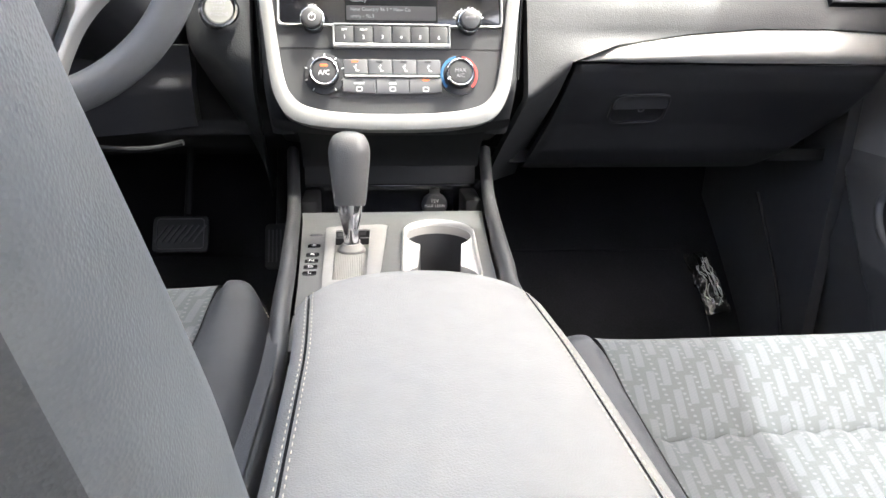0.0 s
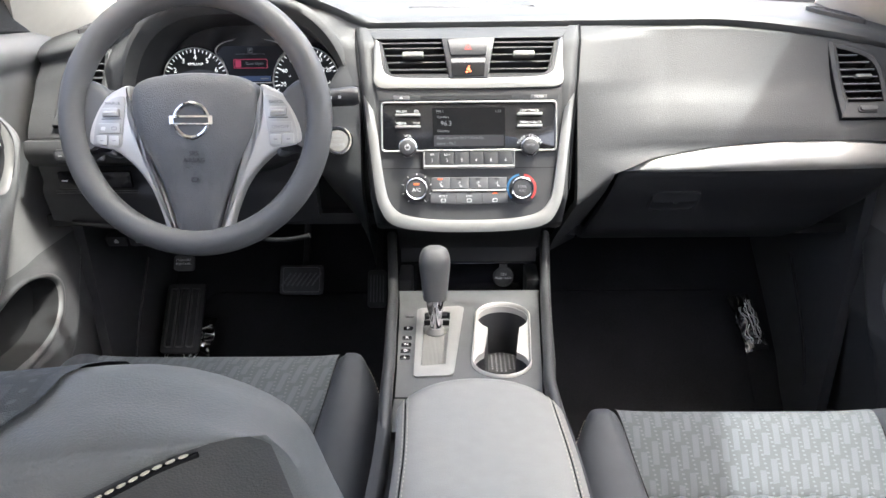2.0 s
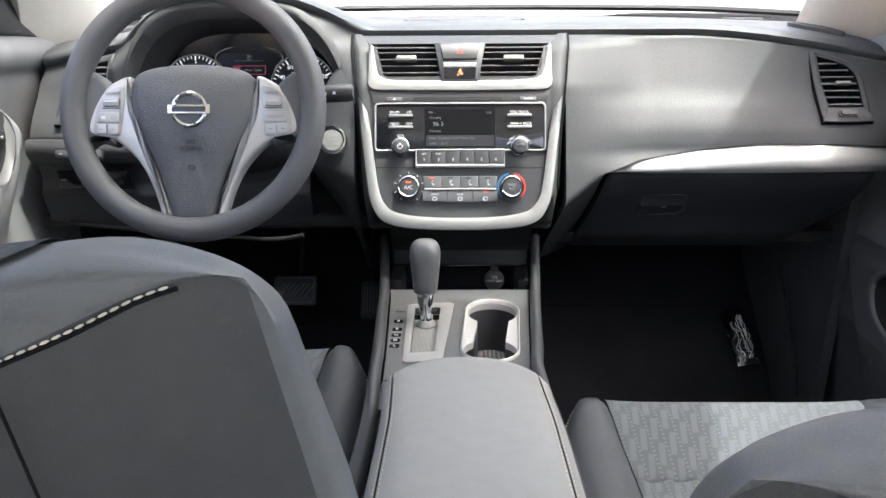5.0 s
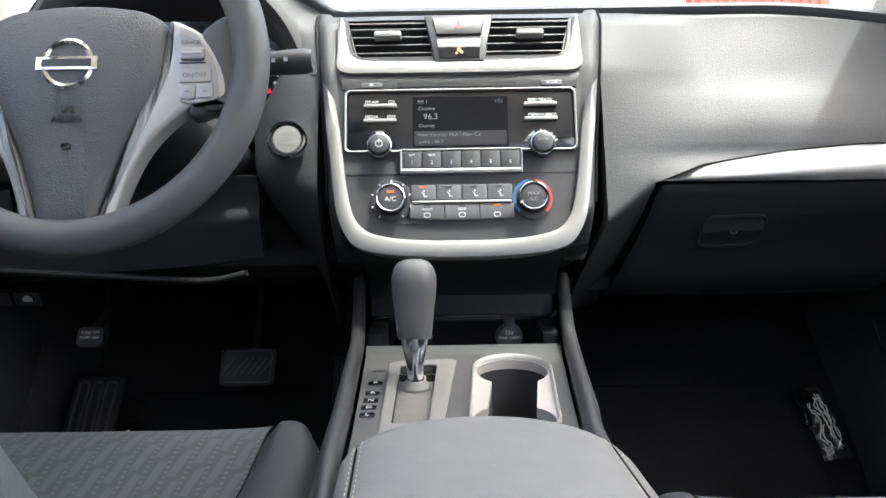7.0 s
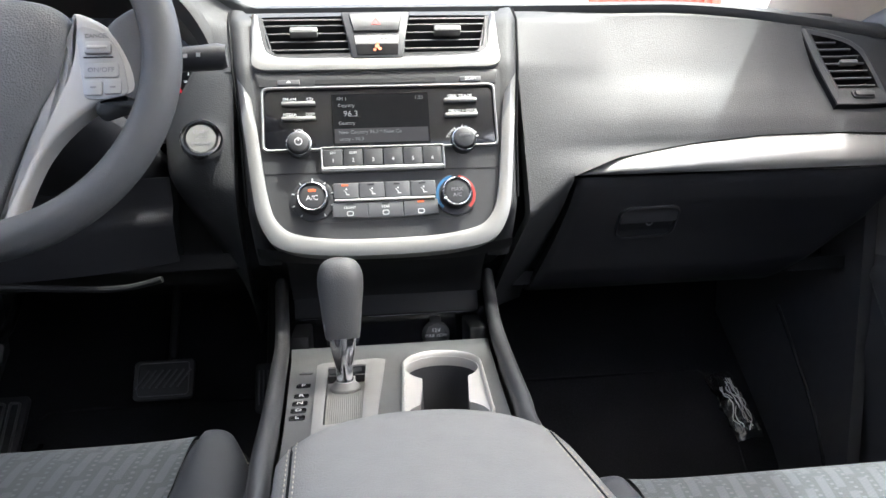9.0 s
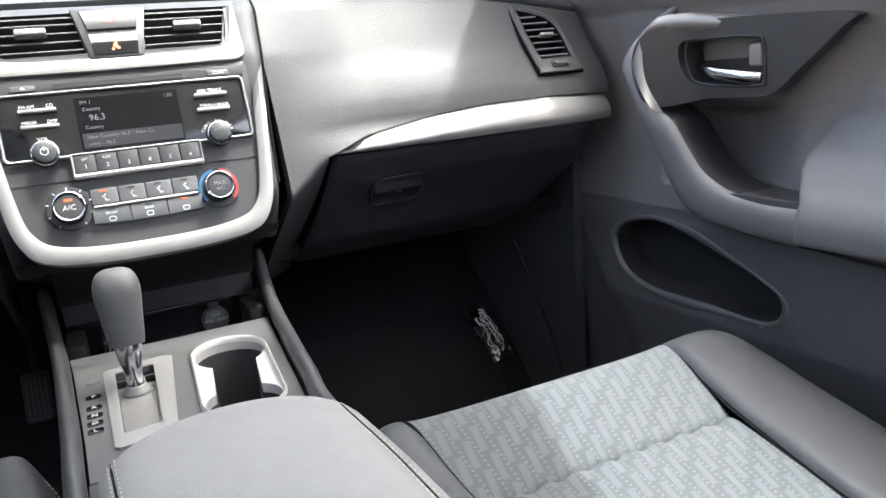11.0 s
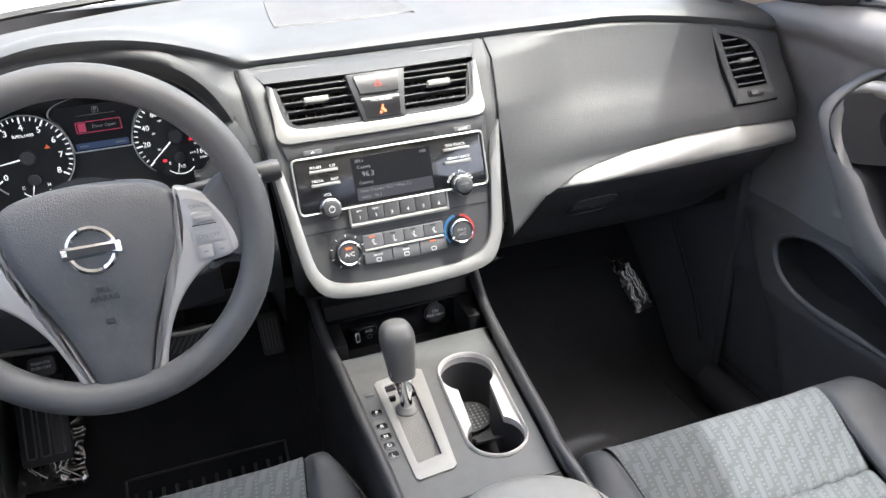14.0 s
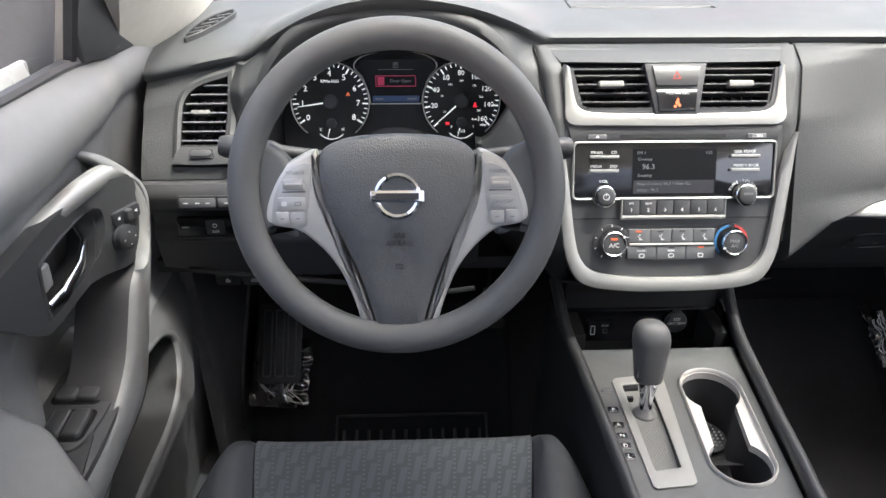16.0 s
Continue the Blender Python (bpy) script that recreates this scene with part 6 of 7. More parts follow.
    for x in np.linspace(-0.262, 0.262, 61) * slim:
        w, d = 0.297 * slim, 0.057
        ca = min(abs(x) / w, 0.9999) ** (1 / 0.62)
        pth.append((cx + x, yc(0.750) - d * math.sqrt(max(0, 1 - ca * ca)) ** 0.75 + by - 0.0014, seam_z(x / slim) + bz + 0.001))
    stitches(pth, t, 0.0040, 0.0014, 0.0007)
    part("shoulder_seam", tube([Vector(p) + Vector((0, 0.0006, -0.002)) for p in pth], 0.0012, 6), SEAM, t)
    for s in (-1, 1):
        part("back_seam", tube([(cx + s * 0.185, yc(z) - float(np.interp(z, [r[0] for r in W], [r[2] for r in W])) * 0.985 + by - 0.0002, z + bz) for z in np.linspace(0.45, 0.740, 12)], 0.0009, 6), SEAM, t)
    # headrest on two posts
    bm = soft_box(0.29, 0.11, 0.185, 0.04, 3.2, 20)
    part("headrest", bm, SEATV, t, "dark padded headrest", 70, Matrix.Translation((cx, 0.040 + by, 0.910 + bz)) @ pose(0, 0, 0, -8, 0, 0))
    for s in (-1, 1):
        part("headrest_post", tube([(cx + s * 0.07, 0.045 + by, 0.79 + bz), (cx + s * 0.07, 0.02 + by, 0.86 + bz)], 0.006, 10), CHROME, t)
    return t


seat(-0.388, 0.838, 0.026, 0.030, -0.012, "driver seat in patterned cloth and dark vinyl", 0.256, 0.85, 0.187)
seat(0.378, 0.722, 0.000, -0.050, -0.060, "passenger seat in patterned cloth and dark vinyl", 0.250, 0.2, slim=0.98, outer=0.045)
bk = thing("seat_belt_buckle", "black seat belt buckle with a red button", "buckle")
part("body", block(-0.015, 0.015, -0.010, 0.010, -0.06, 0.0, 0.004), DARK, bk, m=pose(-0.126, 0.485, 0.380, -20, 0, 0))
part("button", block(-0.011, 0.011, -0.007, 0.007, 0.0, 0.004, 0.0015), REDP, bk, m=pose(-0.126, 0.485, 0.380, -20, 0, 0))

# ---- doors ----
POCK = spline([(1.002, 0.440), (0.984, 0.405), (0.945, 0.382), (0.88, 0.371), (0.78, 0.372), (0.69, 0.371), (0.660, 0.382), (0.660, 0.408), (0.70, 0.428), (0.78, 0.452), (0.86, 0.472), (0.92, 0.478), (0.978, 0.466)], 4, True)


def inside(y, z, poly):
    """Signed distance to an outline; negative inside."""
    best, odd = 9.0, False
    k = len(poly)
    for i in range(k):
        ay, az = poly[i - 1]
        by_, bz_ = poly[i]
        dy, dz_ = by_ - ay, bz_ - az
        w = min(max(((y - ay) * dy + (z - az) * dz_) / (dy * dy + dz_ * dz_ + 1e-12), 0), 1)
        best = min(best, math.hypot(y - ay - w * dy, z - az - w * dz_))
        if (az > z) != (bz_ > z) and y < ay + (z - az) / (bz_ - az) * dy:
            odd = not odd
    return -best if odd else best


DQ = spline([(0.05, 0.745), (0.15, 0.735), (0.28, 0.722), (0.34, 0.712), (0.36, 0.712), (0.42, 0.722), (0.475, 0.732), (0.50, 0.742), (0.60, 0.760), (0.66, 0.764), (0.70, 0.761), (0.75, 0.752), (0.785, 0.744), (0.806, 0.741), (0.816, 0.731), (0.836, 0.722), (0.860, 0.729), (0.876, 0.750), (0.890, 0.768)], 4)
DZ, DX = [p[0] for p in DQ], [p[1] for p in DQ]


def door_x(y, z):
    # the belt roll and its crease sink towards the rear
    x = float(np.interp(z + 0.022 * smooth01(1.08, 0.60, y) * smooth01(0.72, 0.80, z) * smooth01(0.884, 0.84, z), DZ, DX))
    # the nose behind the dashboard end leans outward
    x += 0.012 * smooth01(0.93, 1.02, y) * smooth01(0.46, 0.52, z)
    # crease from the tip of the lower panel
    yc_ = float(np.interp(z, [0.13, 0.347, 0.487, 0.60], [0.93, 1.007, 1.126, 1.20]))
    x += 0.020 * smooth01(yc_ - 0.004, yc_ + 0.012, y) * smooth01(0.50, 0.48, z)
    # deep grip hollow over the switch ledge
    x += 0.062 * smooth01(0.535, 0.550, z) * smooth01(0.668, 0.640, z) * smooth01(0.655, 0.80, y) * smooth01(0.915, 0.88, y)
    return x


YS = list(np.linspace(1.20, 1.045, 28)) + list(np.linspace(1.04, 0.62, 84)) + list(np.linspace(0.60, -0.24, 22))
ZS = [0.06, 0.14, 0.22, 0.28] + list(np.linspace(0.32, 0.50, 48)) + list(np.linspace(0.508, 0.884, 56))
GRID = [[door_x(y, z) for z in ZS] for y in YS]


def door(s, label):
    t = thing("door_1" if s > 0 else "door_2", label, "car door", "", "structure")
    cut = [j for j, z in enumerate(ZS) if z <= 0.5001][-1]
    for name, a, b, m_, lab in (("upper_panel", cut, len(ZS) - 1, DOORV, "grained grey upper door panel"), ("lower_panel", 0, cut, LOWV, "hard plastic lower panel with a map pocket")):
        bm = bmesh.new()
        g = [[bm.verts.new((s * r[j], y, ZS[j])) for j in range(a, b + 1)] for r, y in zip(GRID, YS)]
        for i in range(1, len(YS)):
            for j in range(1, b - a + 1):
                ym, zm = (YS[i - 1] + YS[i]) / 2, (ZS[a + j - 1] + ZS[a + j]) / 2
                if inside(ym, zm, POCK) > 0.004 and not (ym < 0.595 and 0.512 < zm < 0.605):
                    bm.faces.new((g[i - 1][j - 1], g[i][j - 1], g[i][j], g[i - 1][j]))
        part(name, bm, m_, t, lab, 50)

    def X(y, z, x):
        return Vector((s * x, y, z))
    # pull strap that sweeps from the top trim down into the armrest
    so = spline([(0.850, 0.808), (0.900, 0.782), (0.932, 0.744), (0.936, 0.718), (0.917, 0.690), (0.893, 0.648), (0.862, 0.602), (0.833, 0.557), (0.808, 0.524), (0.770, 0.508), (0.700, 0.500), (0.640, 0.496), (0.585, 0.493)], 6)
    sn = spline([(0.845, 0.800), (0.878, 0.778), (0.902, 0.748), (0.903, 0.718), (0.890, 0.690), (0.862, 0.660), (0.828, 0.640), (0.800, 0.605), (0.768, 0.572), (0.725, 0.552), (0.680, 0.545), (0.640, 0.543), (0.598, 0.543)], 6)
    sx = spline([(v,) for v in (0.744, 0.727, 0.707, 0.696, 0.692, 0.690, 0.690, 0.690, 0.689, 0.688, 0.687, 0.686, 0.686)], 6)
    rows = []
    for a, dx in ((-0.30, 0.080), (-0.22, 0.034), (-0.10, 0.015), (0.0, 0.006), (0.10, 0.002), (0.28, 0.0), (0.55, -0.001), (0.80, 0.001), (0.93, 0.004), (0.985, 0.011)):
        rows.append([X(p[0] + (q[0] - p[0]) * a, p[1] + (q[1] - p[1]) * a, x[0] + dx) for p, q, x in zip(so, sn, sx)])
    strap = part("pull_strap", loft(rows), DOORV, t, "grained sweeping pull strap", 60)
    # inner wall of the strap in DARK: the grip's shade is in its colour
    rows = [[X(p[0] + (q[0] - p[0]) * a, p[1] + (q[1] - p[1]) * a, x[0] + dx) for p, q, x in zip(so, sn, sx)] for a, dx in ((0.982, 0.010), (1.0, 0.014), (1.01, 0.030), (1.01, 0.072))]
    part("grip_wall", loft(rows), DARK, strap, "wall of the grip, its shade put into a dark colour", 60)
    si = spline([(0.56, 0.742, 0.756), (0.66, 0.753, 0.744), (0.76, 0.764, 0.727), (0.83, 0.771, 0.711), (0.868, 0.768, 0.699), (0.889, 0.746, 0.692), (0.891, 0.715, 0.688), (0.879, 0.688, 0.686), (0.858, 0.663, 0.686)], 5)
    rows = []
    for off, dx in ((-0.013, 0.012), (-0.011, 0.001), (-0.004, -0.003), (0.004, -0.001), (0.009, 0.006), (0.010, 0.016)):
        row = []
        for i, p in enumerate(si):
            q0, q1 = si[max(i - 1, 0)], si[min(i + 1, len(si) - 1)]
            ty, tz = q1[0] - q0[0], q1[1] - q0[1]
            l_ = math.hypot(ty, tz)
            k_ = 0.45 + 0.75 * smooth01(0, 14, i)
            row.append(X(p[0] - tz / l_ * off * k_, p[1] - ty / l_ * off * k_, p[2] + dx))
        rows.append(row)
    part("silver_trim", loft(rows), SILVER, t, "wide silver trim edging", 60)
    bz_ = spline([(0.868, 0.660), (0.785, 0.669), (0.70, 0.670), (0.672, 0.677), (0.640, 0.702), (0.585, 0.745), (0.575, 0.760), (0.70, 0.770), (0.82, 0.773), (0.872, 0.765), (0.896, 0.738), (0.897, 0.705)], 3, True)
    F = frame3((s * 0.728, 0, 0), (0, 1, 0), (0, 0, 1))
    # local z of F points to +x; the cabin is on the other side for the passenger door
    def lay(poly, a, b, bev=0.0):
        bm = slab(poly, a, b, bev)
        if s > 0:
            for v in bm.verts:
                v.co.z = -v.co.z
        return bm
    def band(o, i, a, b, dome=0.0):
        bm = ribbon(o, i, a, b, dome=dome)
        if s > 0:
            for v in bm.verts:
                v.co.z = -v.co.z
        return bm
    bowl = spline([(0.828, 0.742), (0.822, 0.705), (0.795, 0.687), (0.700, 0.682), (0.688, 0.692), (0.690, 0.735), (0.705, 0.747), (0.80, 0.750)], 4, True)
    pl = plate_with_holes(bz_, [bowl], -0.014, 0.004)
    if s > 0:
        for v in pl.verts:
            v.co.z = -v.co.z
    def bend(bm):
        for y_ in np.linspace(0.79, 0.895, 9):
            bmesh.ops.bisect_plane(bm, geom=bm.verts[:] + bm.edges[:] + bm.faces[:], plane_co=(y_, 0, 0), plane_no=(1, 0, 0))
        for v in bm.verts:
            v.co.z += (1 if s < 0 else -1) * 0.036 * smooth01(0.785, 0.90, v.co.x)
        return bm
    bend(pl)
    part("handle_plate", pl, GREY, t, "smooth grey plate round the handle", 40, F)
    hb = part("handle_bowl", band(bowl, [(0.765 + (y - 0.765) * 0.93, 0.716 + (z - 0.716) * 0.9) for y, z in bowl], -0.028, 0.005, 0.001), DARK, t, m=F)
    part("bowl_floor", lay(bowl, -0.034, -0.030), DARK, hb, m=F)
    part("door_handle", tube([X(0.822, 0.722, 0.744), X(0.806, 0.712, 0.730), X(0.77, 0.702, 0.722), X(0.72, 0.695, 0.721), X(0.697, 0.694, 0.726)], [0.004, 0.007, 0.008, 0.009, 0.006], 14, squash=(0.6, 1.0)), CHROME, t, "chrome inner door handle", 60)
    part("lock_lever", block(-0.007, 0.007, -0.011, 0.011, -0.014, 0.014, 0.004, 3), GATE, t, "satin lock lever", m=Matrix.Translation((s * 0.733, 0.708, 0.722)))
    # armrest
    prof = spline([(0.770, 0.722), (0.7605, 0.700), (0.757, 0.680), (0.753, 0.660), (0.748, 0.641), (0.741, 0.622), (0.732, 0.604), (0.721, 0.587), (0.706, 0.569), (0.691, 0.551), (0.682, 0.529), (0.680, 0.509), (0.684, 0.498), (0.700, 0.493)], 4)
    kp_ = len(prof) - 1

    def padding(u, v):
        x, z = prof[round(v * kp_)]
        y0 = float(np.interp(z, [0.50, 0.55, 0.585, 0.600, 0.618, 0.65], [0.612, 0.614, 0.636, 0.636, 0.632, 0.630]))
        y = y0 + (-0.24 - y0) * u ** 1.6
        e = max(0.0, 1 - u / 0.05) ** 2
        # its upper front end runs out into the door panel
        x += (door_x(y, z) + 0.004 - x) * (1 - smooth01(0.0, 0.40, u)) * smooth01(0.592, 0.650, z)
        return X(y, z - 0.006 * e, x + 0.010 * e)
    part("armrest_pad", sheet(padding, 40, kp_, 0.02, (s, 0, 0)), DOORV, t, "padded dark vinyl armrest", 60)
    part("armrest_lip", tube([X(0.61, 0.496, 0.690), X(0.50, 0.4925, 0.684), X(0.30, 0.491, 0.683), X(-0.2, 0.491, 0.683)], 0.0022, 8), SEAM, t)
    swp = spline([(0.822, 0.745), (0.814, 0.724), (0.79, 0.708), (0.74, 0.694), (0.615, 0.690), (0.606, 0.700), (0.606, 0.775), (0.70, 0.780), (0.812, 0.778)], 3, True)
    T = Matrix(((0, s, 0, 0), (1, 0, 0, 0), (0, 0, 1, 0.548), (0, 0, 0, 1)))
    part("switch_panel", slab(swp, -0.03, 0.0, 0.002), GREY, t, "grey window switch panel", m=T)
    if s < 0:
        base = spline([(0.817, 0.732), (0.808, 0.714), (0.770, 0.703), (0.700, 0.703), (0.652, 0.712), (0.645, 0.735), (0.655, 0.764), (0.70, 0.776), (0.79, 0.779), (0.812, 0.770)], 4, True)
        sb = part("switch_bezel", slab(base, 0.0, 0.004, 0.002), GREY, t, "raised switch surround", m=T)
        for y, w, xa, xb in ((0.793, 0.034, 0.7215, 0.7695), (0.745, 0.044, 0.718, 0.767), (0.684, 0.044, 0.714, 0.757)):
            h_ = (xb - xa) / 2
            part("switch_well", slab(rrect(w + 0.008, 2 * h_ + 0.007, 0.008, 4, y, (xa + xb) / 2), 0.003, 0.0046), SEAM, sb, m=T)
            for x in (xa + h_ / 2, xb - h_ / 2):
                part("window_switch", slab(rrect(w, h_ - 0.0008, 0.006, 4, y, x), 0.003, 0.011, 0.0035, 3), GLOSS if y > 0.78 else GREY, t, "window switch", m=T)
        for y, x in ((0.795, 0.758), (0.792, 0.733), (0.799, 0.735), (0.752, 0.757)):
            part("pictogram", ribbon(rrect(0.006, 0.0045, 0.0008, 2, y, x), rrect(0.0048, 0.0034, 0.0006, 2, y, x), 0.011, 0.0114), WHITE, t, m=T)
        Q = frame3((-0.7010, 0.848, 0), (0.45, 0.893, 0), (0, 0, 1))
        part("mirror_switch", slab(rrect(0.040, 0.0165, 0.003, 3, 0.008, 0.724), -0.012, 0.002, 0.001), DARK, t, "mirror selector switch", m=Q)
        part("mirror_slider", slab(rrect(0.009, 0.015, 0.002, 3, 0.008, 0.724), 0.002, 0.008, 0.002), GREY, t, m=Q)
        for y in (-0.005, 0.021):
            part("mark", slab([(y - 0.002, 0.724), (y + 0.002, 0.722), (y + 0.002, 0.726)], 0.002, 0.0026), WHITE, t, m=Q)
        kn = part("mirror_knob", lathe([(0.0172, -0.012), (0.0172, 0.001), (0.0150, 0.002), (0.0145, 0.008), (0.0115, 0.0095)], 32), DARK, t, "round mirror adjuster", m=Q @ Matrix.Translation((-0.001, 0.699, 0)))
        part("knob_face", slab(circle(0.0112, 28), 0.0085, 0.0098, 0.0005), GREY, kn, m=Q @ Matrix.Translation((-0.001, 0.699, 0)))
        for a in (0, 90, 180, 270):
            part("mark", slab(circle(0.0013, 3, -0.001 + 0.008 * math.cos(radians(a)), 0.699 + 0.008 * math.sin(radians(a))), 0.0098, 0.0103), WHITE, kn, m=Q)
    else:
        part("window_switch", slab(rrect(0.030, 0.015, 0.003, 3, 0.775, 0.735), 0.0, 0.006, 0.002), SATIN, t, "window switch", m=T)
        part("lock_switch", slab(rrect(0.030, 0.015, 0.003, 3, 0.808, 0.737), 0.0, 0.005, 0.002), GLOSS, t, "lock switch", m=T)
        for y in (0.803, 0.814):
            part("pictogram", slab(rrect(0.005, 0.004, 0.001, 2, y, 0.737), 0.005, 0.0055), WHITE, t, m=T)
    pc = (0.83, 0.42)

    def pocket_ring(grow, dx):
        out = []
        for y, z in POCK:
            l_ = math.hypot(y - pc[0], z - pc[1])
            k_ = (l_ + grow) / l_
            y1, z1 = pc[0] + (y - pc[0]) * k_, pc[1] + (z - pc[1]) * k_
            out.append(X(y1, z1, door_x(y1, z1) + dx))
        return out + out[:1]
    part("pocket_rim", loft([pocket_ring(g_, d_) for g_, d_ in ((0.015, 0.004), (0.011, -0.0010), (0.005, -0.0016), (0.0, 0.0004), (-0.002, 0.006))]), LOWV, t, "rounded lip of the map pocket", 60)
    bm = loft([pocket_ring(g_, d_) for g_, d_ in ((-0.002, 0.005), (-0.004, 0.020), (-0.010, 0.046))])
    bm.verts.ensure_lookup_table()
    n_ = len(POCK) + 1
    bm.faces.new([bm.verts[2 * n_ + i] for i in range(n_ - 1)])
    part("map_pocket", bm, BLACK, t, "black inside of the map pocket", 60)
    # skin out of view, added to stop light leaking past the strap
    part("outer_skin", block(min(s * 0.840, s * 0.852), max(s * 0.840, s * 0.852), -0.24, 1.00, 0.05, 0.872, 0.004), BODY, t, "painted outer skin")
    # sill, sail and window
    part("sill", tube([X(1.06, 0.874, 0.752), X(0.90, 0.884, 0.760), X(0.6, 0.884, 0.768), X(-0.24, 0.884, 0.770)], 0.008, 8), GREY, t)
    sail = [(1.20, 0.86), (1.015, 0.868), (0.945, 0.880), (0.940, 1.03), (0.98, 1.06)]
    S_ = frame3((s * 0.755, 0, 0), (0, 1, 0), (0, 0, 1))
    part("mirror_sail", lay(sail, -0.012, 0.010, 0.006), DARK, t, "black triangular mirror cover", m=S_)
    part("window_frame", tube([X(0.935, 0.88, 0.765), X(0.90, 1.03, 0.712), X(0.76, 1.165, 0.662), X(0.56, 1.258, 0.635), X(0.3, 1.275, 0.638), X(-0.2, 1.275, 0.638)], [0.012, 0.013, 0.02, 0.024, 0.026, 0.026], 8), DARK, t)
    w = part("window_pane", sheet(lambda u, v: (s * (0.772 - 0.12 * v), 0.93 - (1.15 + 0.02 * v) * u - 0.22 * v * (1 - u), 0.875 + 0.38 * v), 8, 6), GLASS, t, "clear door glass")
    return t


door(1, "closed passenger door with chrome handle and armrest")
door(-1, "closed driver door with window and mirror switches")
for s in (-1, 1):
    kp = thing("kick_panel", "black plastic footwell side panel", "kick panel", "footwell panels")
    part("panel", sheet(lambda u, v: (s * (0.705 + 0.02 * v - 0.02 * u * u), 1.11 + 0.41 * u, 0.02 + 0.60 * v), 10, 8, 0.02, (s, 0, 0)), KICK, kp, smooth=60)
    part("sill_step", tube([(s * 0.70, 1.10, 0.06), (s * 0.69, 0.80, 0.075), (s * 0.69, 0.2, 0.08), (s * 0.69, -0.2, 0.08)], 0.035, 12, squash=(1, 1.3)), DARK, kp, smooth=60)
    part("edge", tube(spline([(s * 0.665, 1.24, 0.40), (s * 0.672, 1.20, 0.33), (s * 0.678, 1.15, 0.24), (s * 0.68, 1.12, 0.16)], 6), 0.003, 8), BLACK, kp)

# ---- pedals ----
def pedal(name, label, x, y, z, w, h, tilt, arm_to):
    t = thing(name, label, "pedal", "pedals")
    M = pose(x, y, z, tilt, 0, 0)
    part("pad", slab(rrect(w, h, 0.008, 4), -0.010, 0.0, 0.003), RUBBER, t, m=M)
    part("arm", tube([M @ Vector((0, 0.01, -0.010)), M @ Vector((0, 0.05, -0.05)), Vector(arm_to)], 0.008, 8), BLACK, t)
    return t, M


bp, BM_ = pedal("brake_pedal", "black ribbed rubber brake pedal", -0.363, 1.303, 0.320, 0.096, 0.066, 58, (-0.35, 1.45, 0.55))
for i in range(7):
    part("rib", block(-0.0015, 0.0015, -0.018, 0.018, 0.0, 0.0022), BTN, bp, m=BM_ @ pose(-0.033 + 0.011 * i, 0, 0, 0, 0, -35))
part("rib", ribbon(rrect(0.082, 0.056, 0.006, 3), rrect(0.079, 0.053, 0.005, 3), 0, 0.002), BTN, bp, m=BM_)
gp, GM_ = pedal("accelerator_pedal", "black narrow ribbed accelerator pedal", -0.200, 1.325, 0.288, 0.042, 0.085, 58, (-0.19, 1.47, 0.55))
for i in range(5):
    part("rib", block(-0.0012, 0.0012, -0.030, 0.030, 0.0, 0.002), BTN, gp, m=GM_ @ Matrix.Translation((-0.014 + 0.007 * i, 0, 0)))
kp2, KM_ = pedal("parking_brake_pedal", "small black foot-operated parking brake pedal", -0.575, 1.193, 0.405, 0.042, 0.032, 62, (-0.57, 1.40, 0.55))
writing("PUSH ON", 0.0068, KM_ @ Matrix.Translation((0, 0.006, 0.0004)), kp2, WHITE)
writing("PUSH OFF", 0.0068, KM_ @ Matrix.Translation((0, -0.002, 0.0004)), kp2, WHITE)
part("rib", block(-0.016, 0.016, -0.012, -0.010, 0, 0.001), GREY, kp2, m=KM_)
fr = thing("footrest", "black ribbed plastic footrest on the toe board", "footrest")
FM = pose(-0.632, 1.287, 0.236, 48, 0, 0)
part("plate", slab(rrect(0.086, 0.16, 0.008, 4), -0.01, 0.0, 0.003), DARK, fr, m=FM)
# ribs in a paler grey, the light on their edges put into the colour
for i in range(3):
    part("rib", ribbon(rrect(0.018, 0.135, 0.004, 3, -0.024 + 0.024 * i, 0), rrect(0.013, 0.130, 0.003, 3, -0.024 + 0.024 * i, 0), 0, 0.005, dome=0.0015), BTN, fr, m=FM)

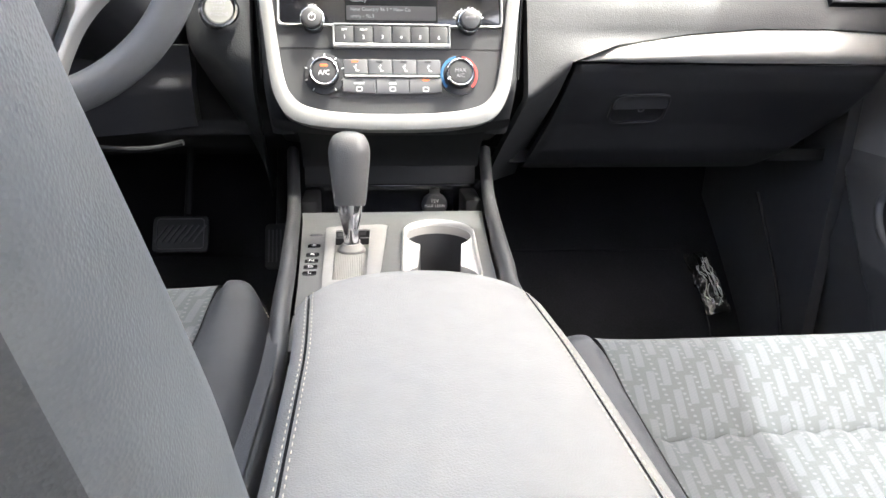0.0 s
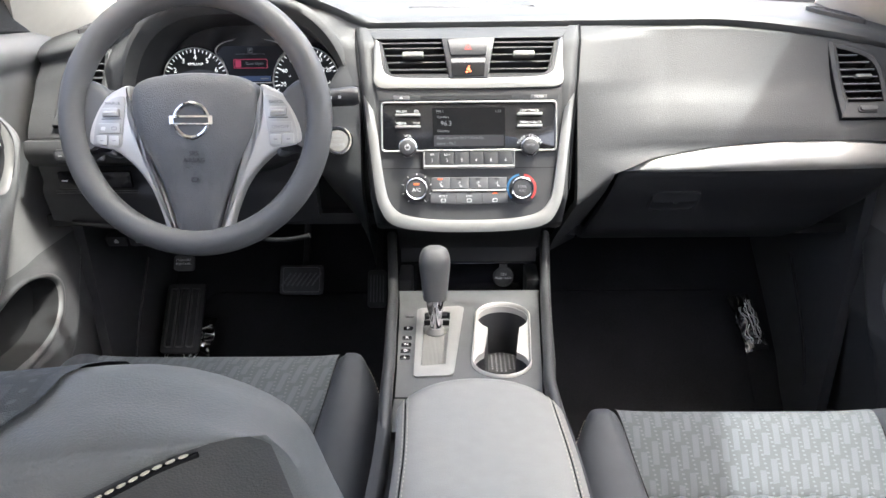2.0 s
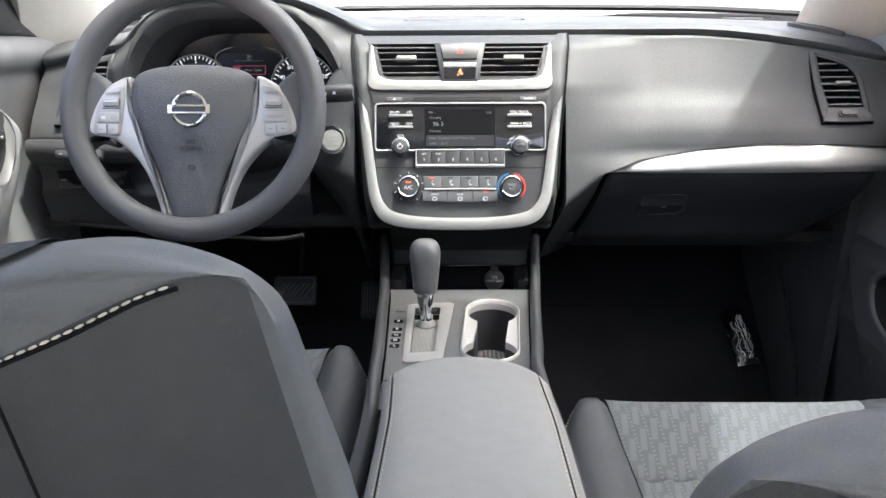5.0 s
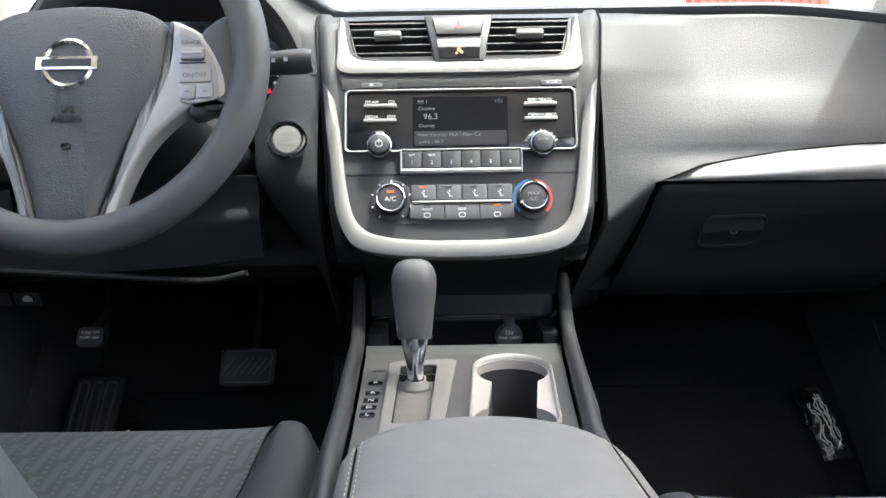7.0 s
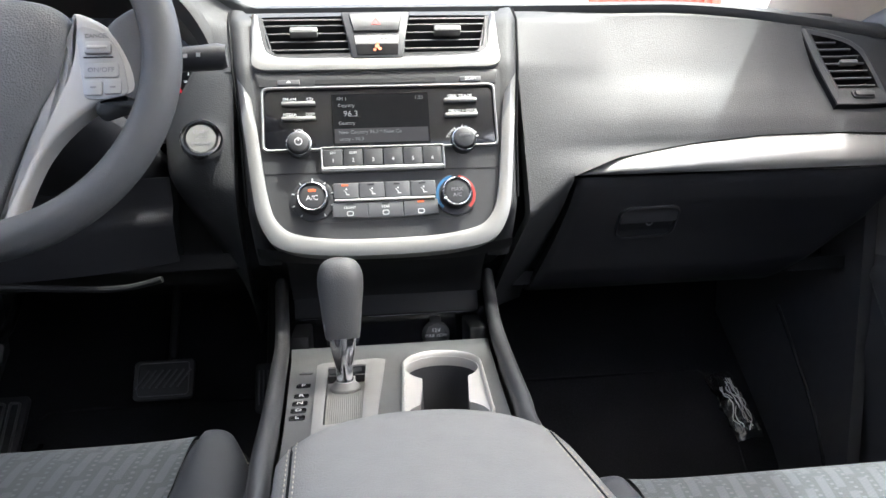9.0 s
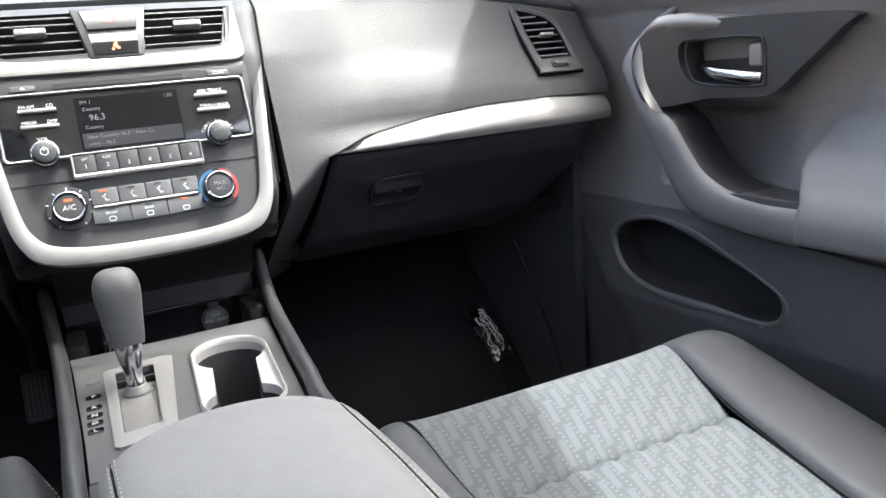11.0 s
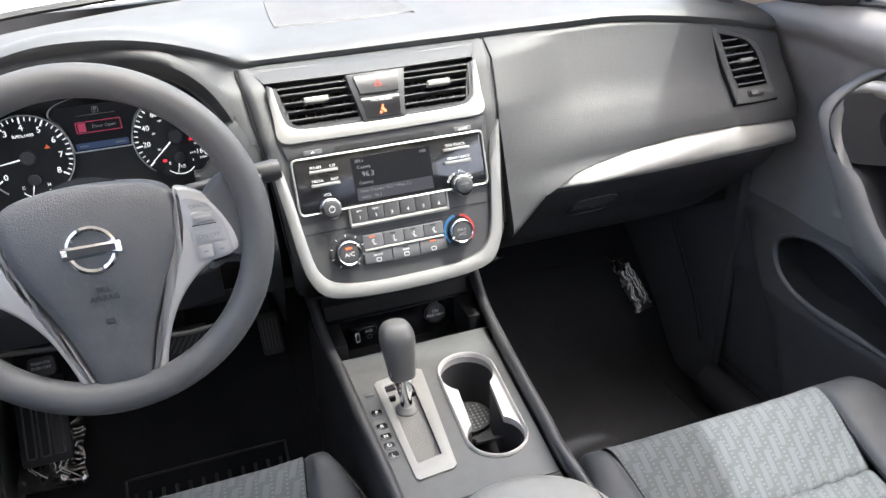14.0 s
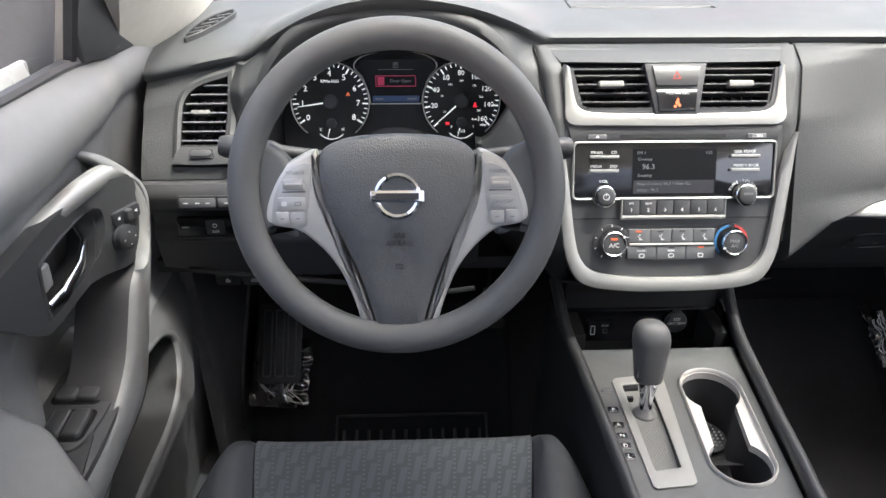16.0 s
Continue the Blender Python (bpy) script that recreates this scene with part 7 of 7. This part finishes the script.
# ---- mats and loose things ----
def floor_mat(x0, x1, label, ribs):
    t = thing("floor_mat", label, "floor mat", "floor mats")
    part("mat", sheet(lambda u, v: (x0 + (x1 - x0) * u, 0.62 + 0.80 * v, floor_z(0.62 + 0.80 * v) + 0.006 + 0.003 * noise.noise((u * 9, v * 12, x0))), 24, 40, 0.006, (0, 0, -1)), CARPET, t, smooth=60)
    rim = [(x0, 0.62), (x1, 0.62), (x1, 1.40), (x1 - 0.03, 1.42), (x0 + 0.03, 1.42), (x0, 1.40)]
    path = [p for a, b in zip(rim, rim[1:] + rim[:1]) for p in [(a[0] + (b[0] - a[0]) * k / 12, a[1] + (b[1] - a[1]) * k / 12) for k in range(12)]]
    part("edging", tube([(p[0], p[1], floor_z(p[1]) + 0.008) for p in path], 0.003, 8, closed=True), CARPET, t, "dark bound edge")
    if ribs:
        w = x1 - x0
        fz = [(x0 + 0.10, 0.80), (x1 - 0.05, 0.80), (x1 - 0.05, 1.26), (x0 + 0.10, 1.26)]
        pad_p = [p for a, b in zip(fz, fz[1:] + fz[:1]) for p in [(a[0] + (b[0] - a[0]) * k / 12, a[1] + (b[1] - a[1]) * k / 12) for k in range(12)]]
        hp = part("heel_pad", tube([(p[0], p[1], floor_z(p[1]) + 0.012) for p in pad_p], 0.003, 8, closed=True), RUBBER, t, "ribbed rubber heel pad")
        for i in range(12):
            x = x0 + 0.115 + (w - 0.18) * i / 11
            part("rib", tube([(x, yy, floor_z(yy) + 0.011) for yy in np.linspace(0.82, 1.24, 12)], 0.0035, 6), RUBBER, hp)
        part("hook", tube([(-0.205, 0.95, 0.03), (-0.222, 0.955, 0.042), (-0.222, 0.985, 0.042), (-0.205, 0.99, 0.03)], 0.005, 8), GREY, t, "grey mat hook")
    return t


floor_mat(-0.625, -0.165, "black driver floor mat with a ribbed heel pad", True)
floor_mat(0.165, 0.64, "plain black carpet passenger floor mat", False)


def bag(a, b, w, seed, label):
    """A crumpled clear plastic pouch lying on the toe board."""
    t = thing("plastic_bag", label, "plastic bag", "plastic pouches")
    a, b = Vector(a), Vector(b)
    ax = (b - a).normalized()
    side_ = ax.cross(Vector((0, -0.7, 0.7))).normalized()
    up = side_.cross(ax).normalized()
    if up.z < 0:
        up = -up
    ln = (b - a).length

    def f(u, v):
        p = a + ax * (ln * v) + side_ * (w * (u - 0.5) * (1 + 0.15 * noise.noise((v * 5, seed, 0))))
        h = 0.010 * abs(noise.noise((u * 3.5 + seed, v * 7, 0))) + 0.009 * abs(noise.noise((u * 9 + seed, v * 4 - u * 6, 3))) + 0.012 * math.sin(u * math.pi)
        return p + up * (0.004 + h * math.sin(max(min(v, 1 - v), 0.02) * math.pi) ** 0.4)
    part("pouch", sheet(f, 26, 46, 0.003, (0, 0.3, -0.6)), FOIL, t, smooth=50)
    # white strips along the folds: painted glints of the clear plastic
    bm = bmesh.new()
    for k in range(7):
        u0 = 0.2 + 0.6 * ((k * 0.37 + seed) % 1)
        pts = [f(min(max(u0 + 0.30 * noise.noise((k, v * 5, seed)), 0.05), 0.95), v) + up * 0.001 for v in np.linspace(0.12 + 0.06 * (k % 3), 0.75 + 0.05 * (k % 4), 14)]
        tube(pts, 0.0011, 5, bm)
    part("crease", bm, mat("plastic_glint" + str(seed), (0.75, 0.74, 0.72), 0.2, spec=1.0, coat=1.0), t, "white strips for the glints along the folds", 60)
    return t


bag((0.634, 1.395, 0.232), (0.655, 1.300, 0.138), 0.052, 1.0, "crumpled clear plastic pouch on the carpet")
bag((-0.628, 1.335, 0.215), (-0.640, 1.240, 0.110), 0.115, 2.0, "crumpled clear plastic pouch by the footrest")
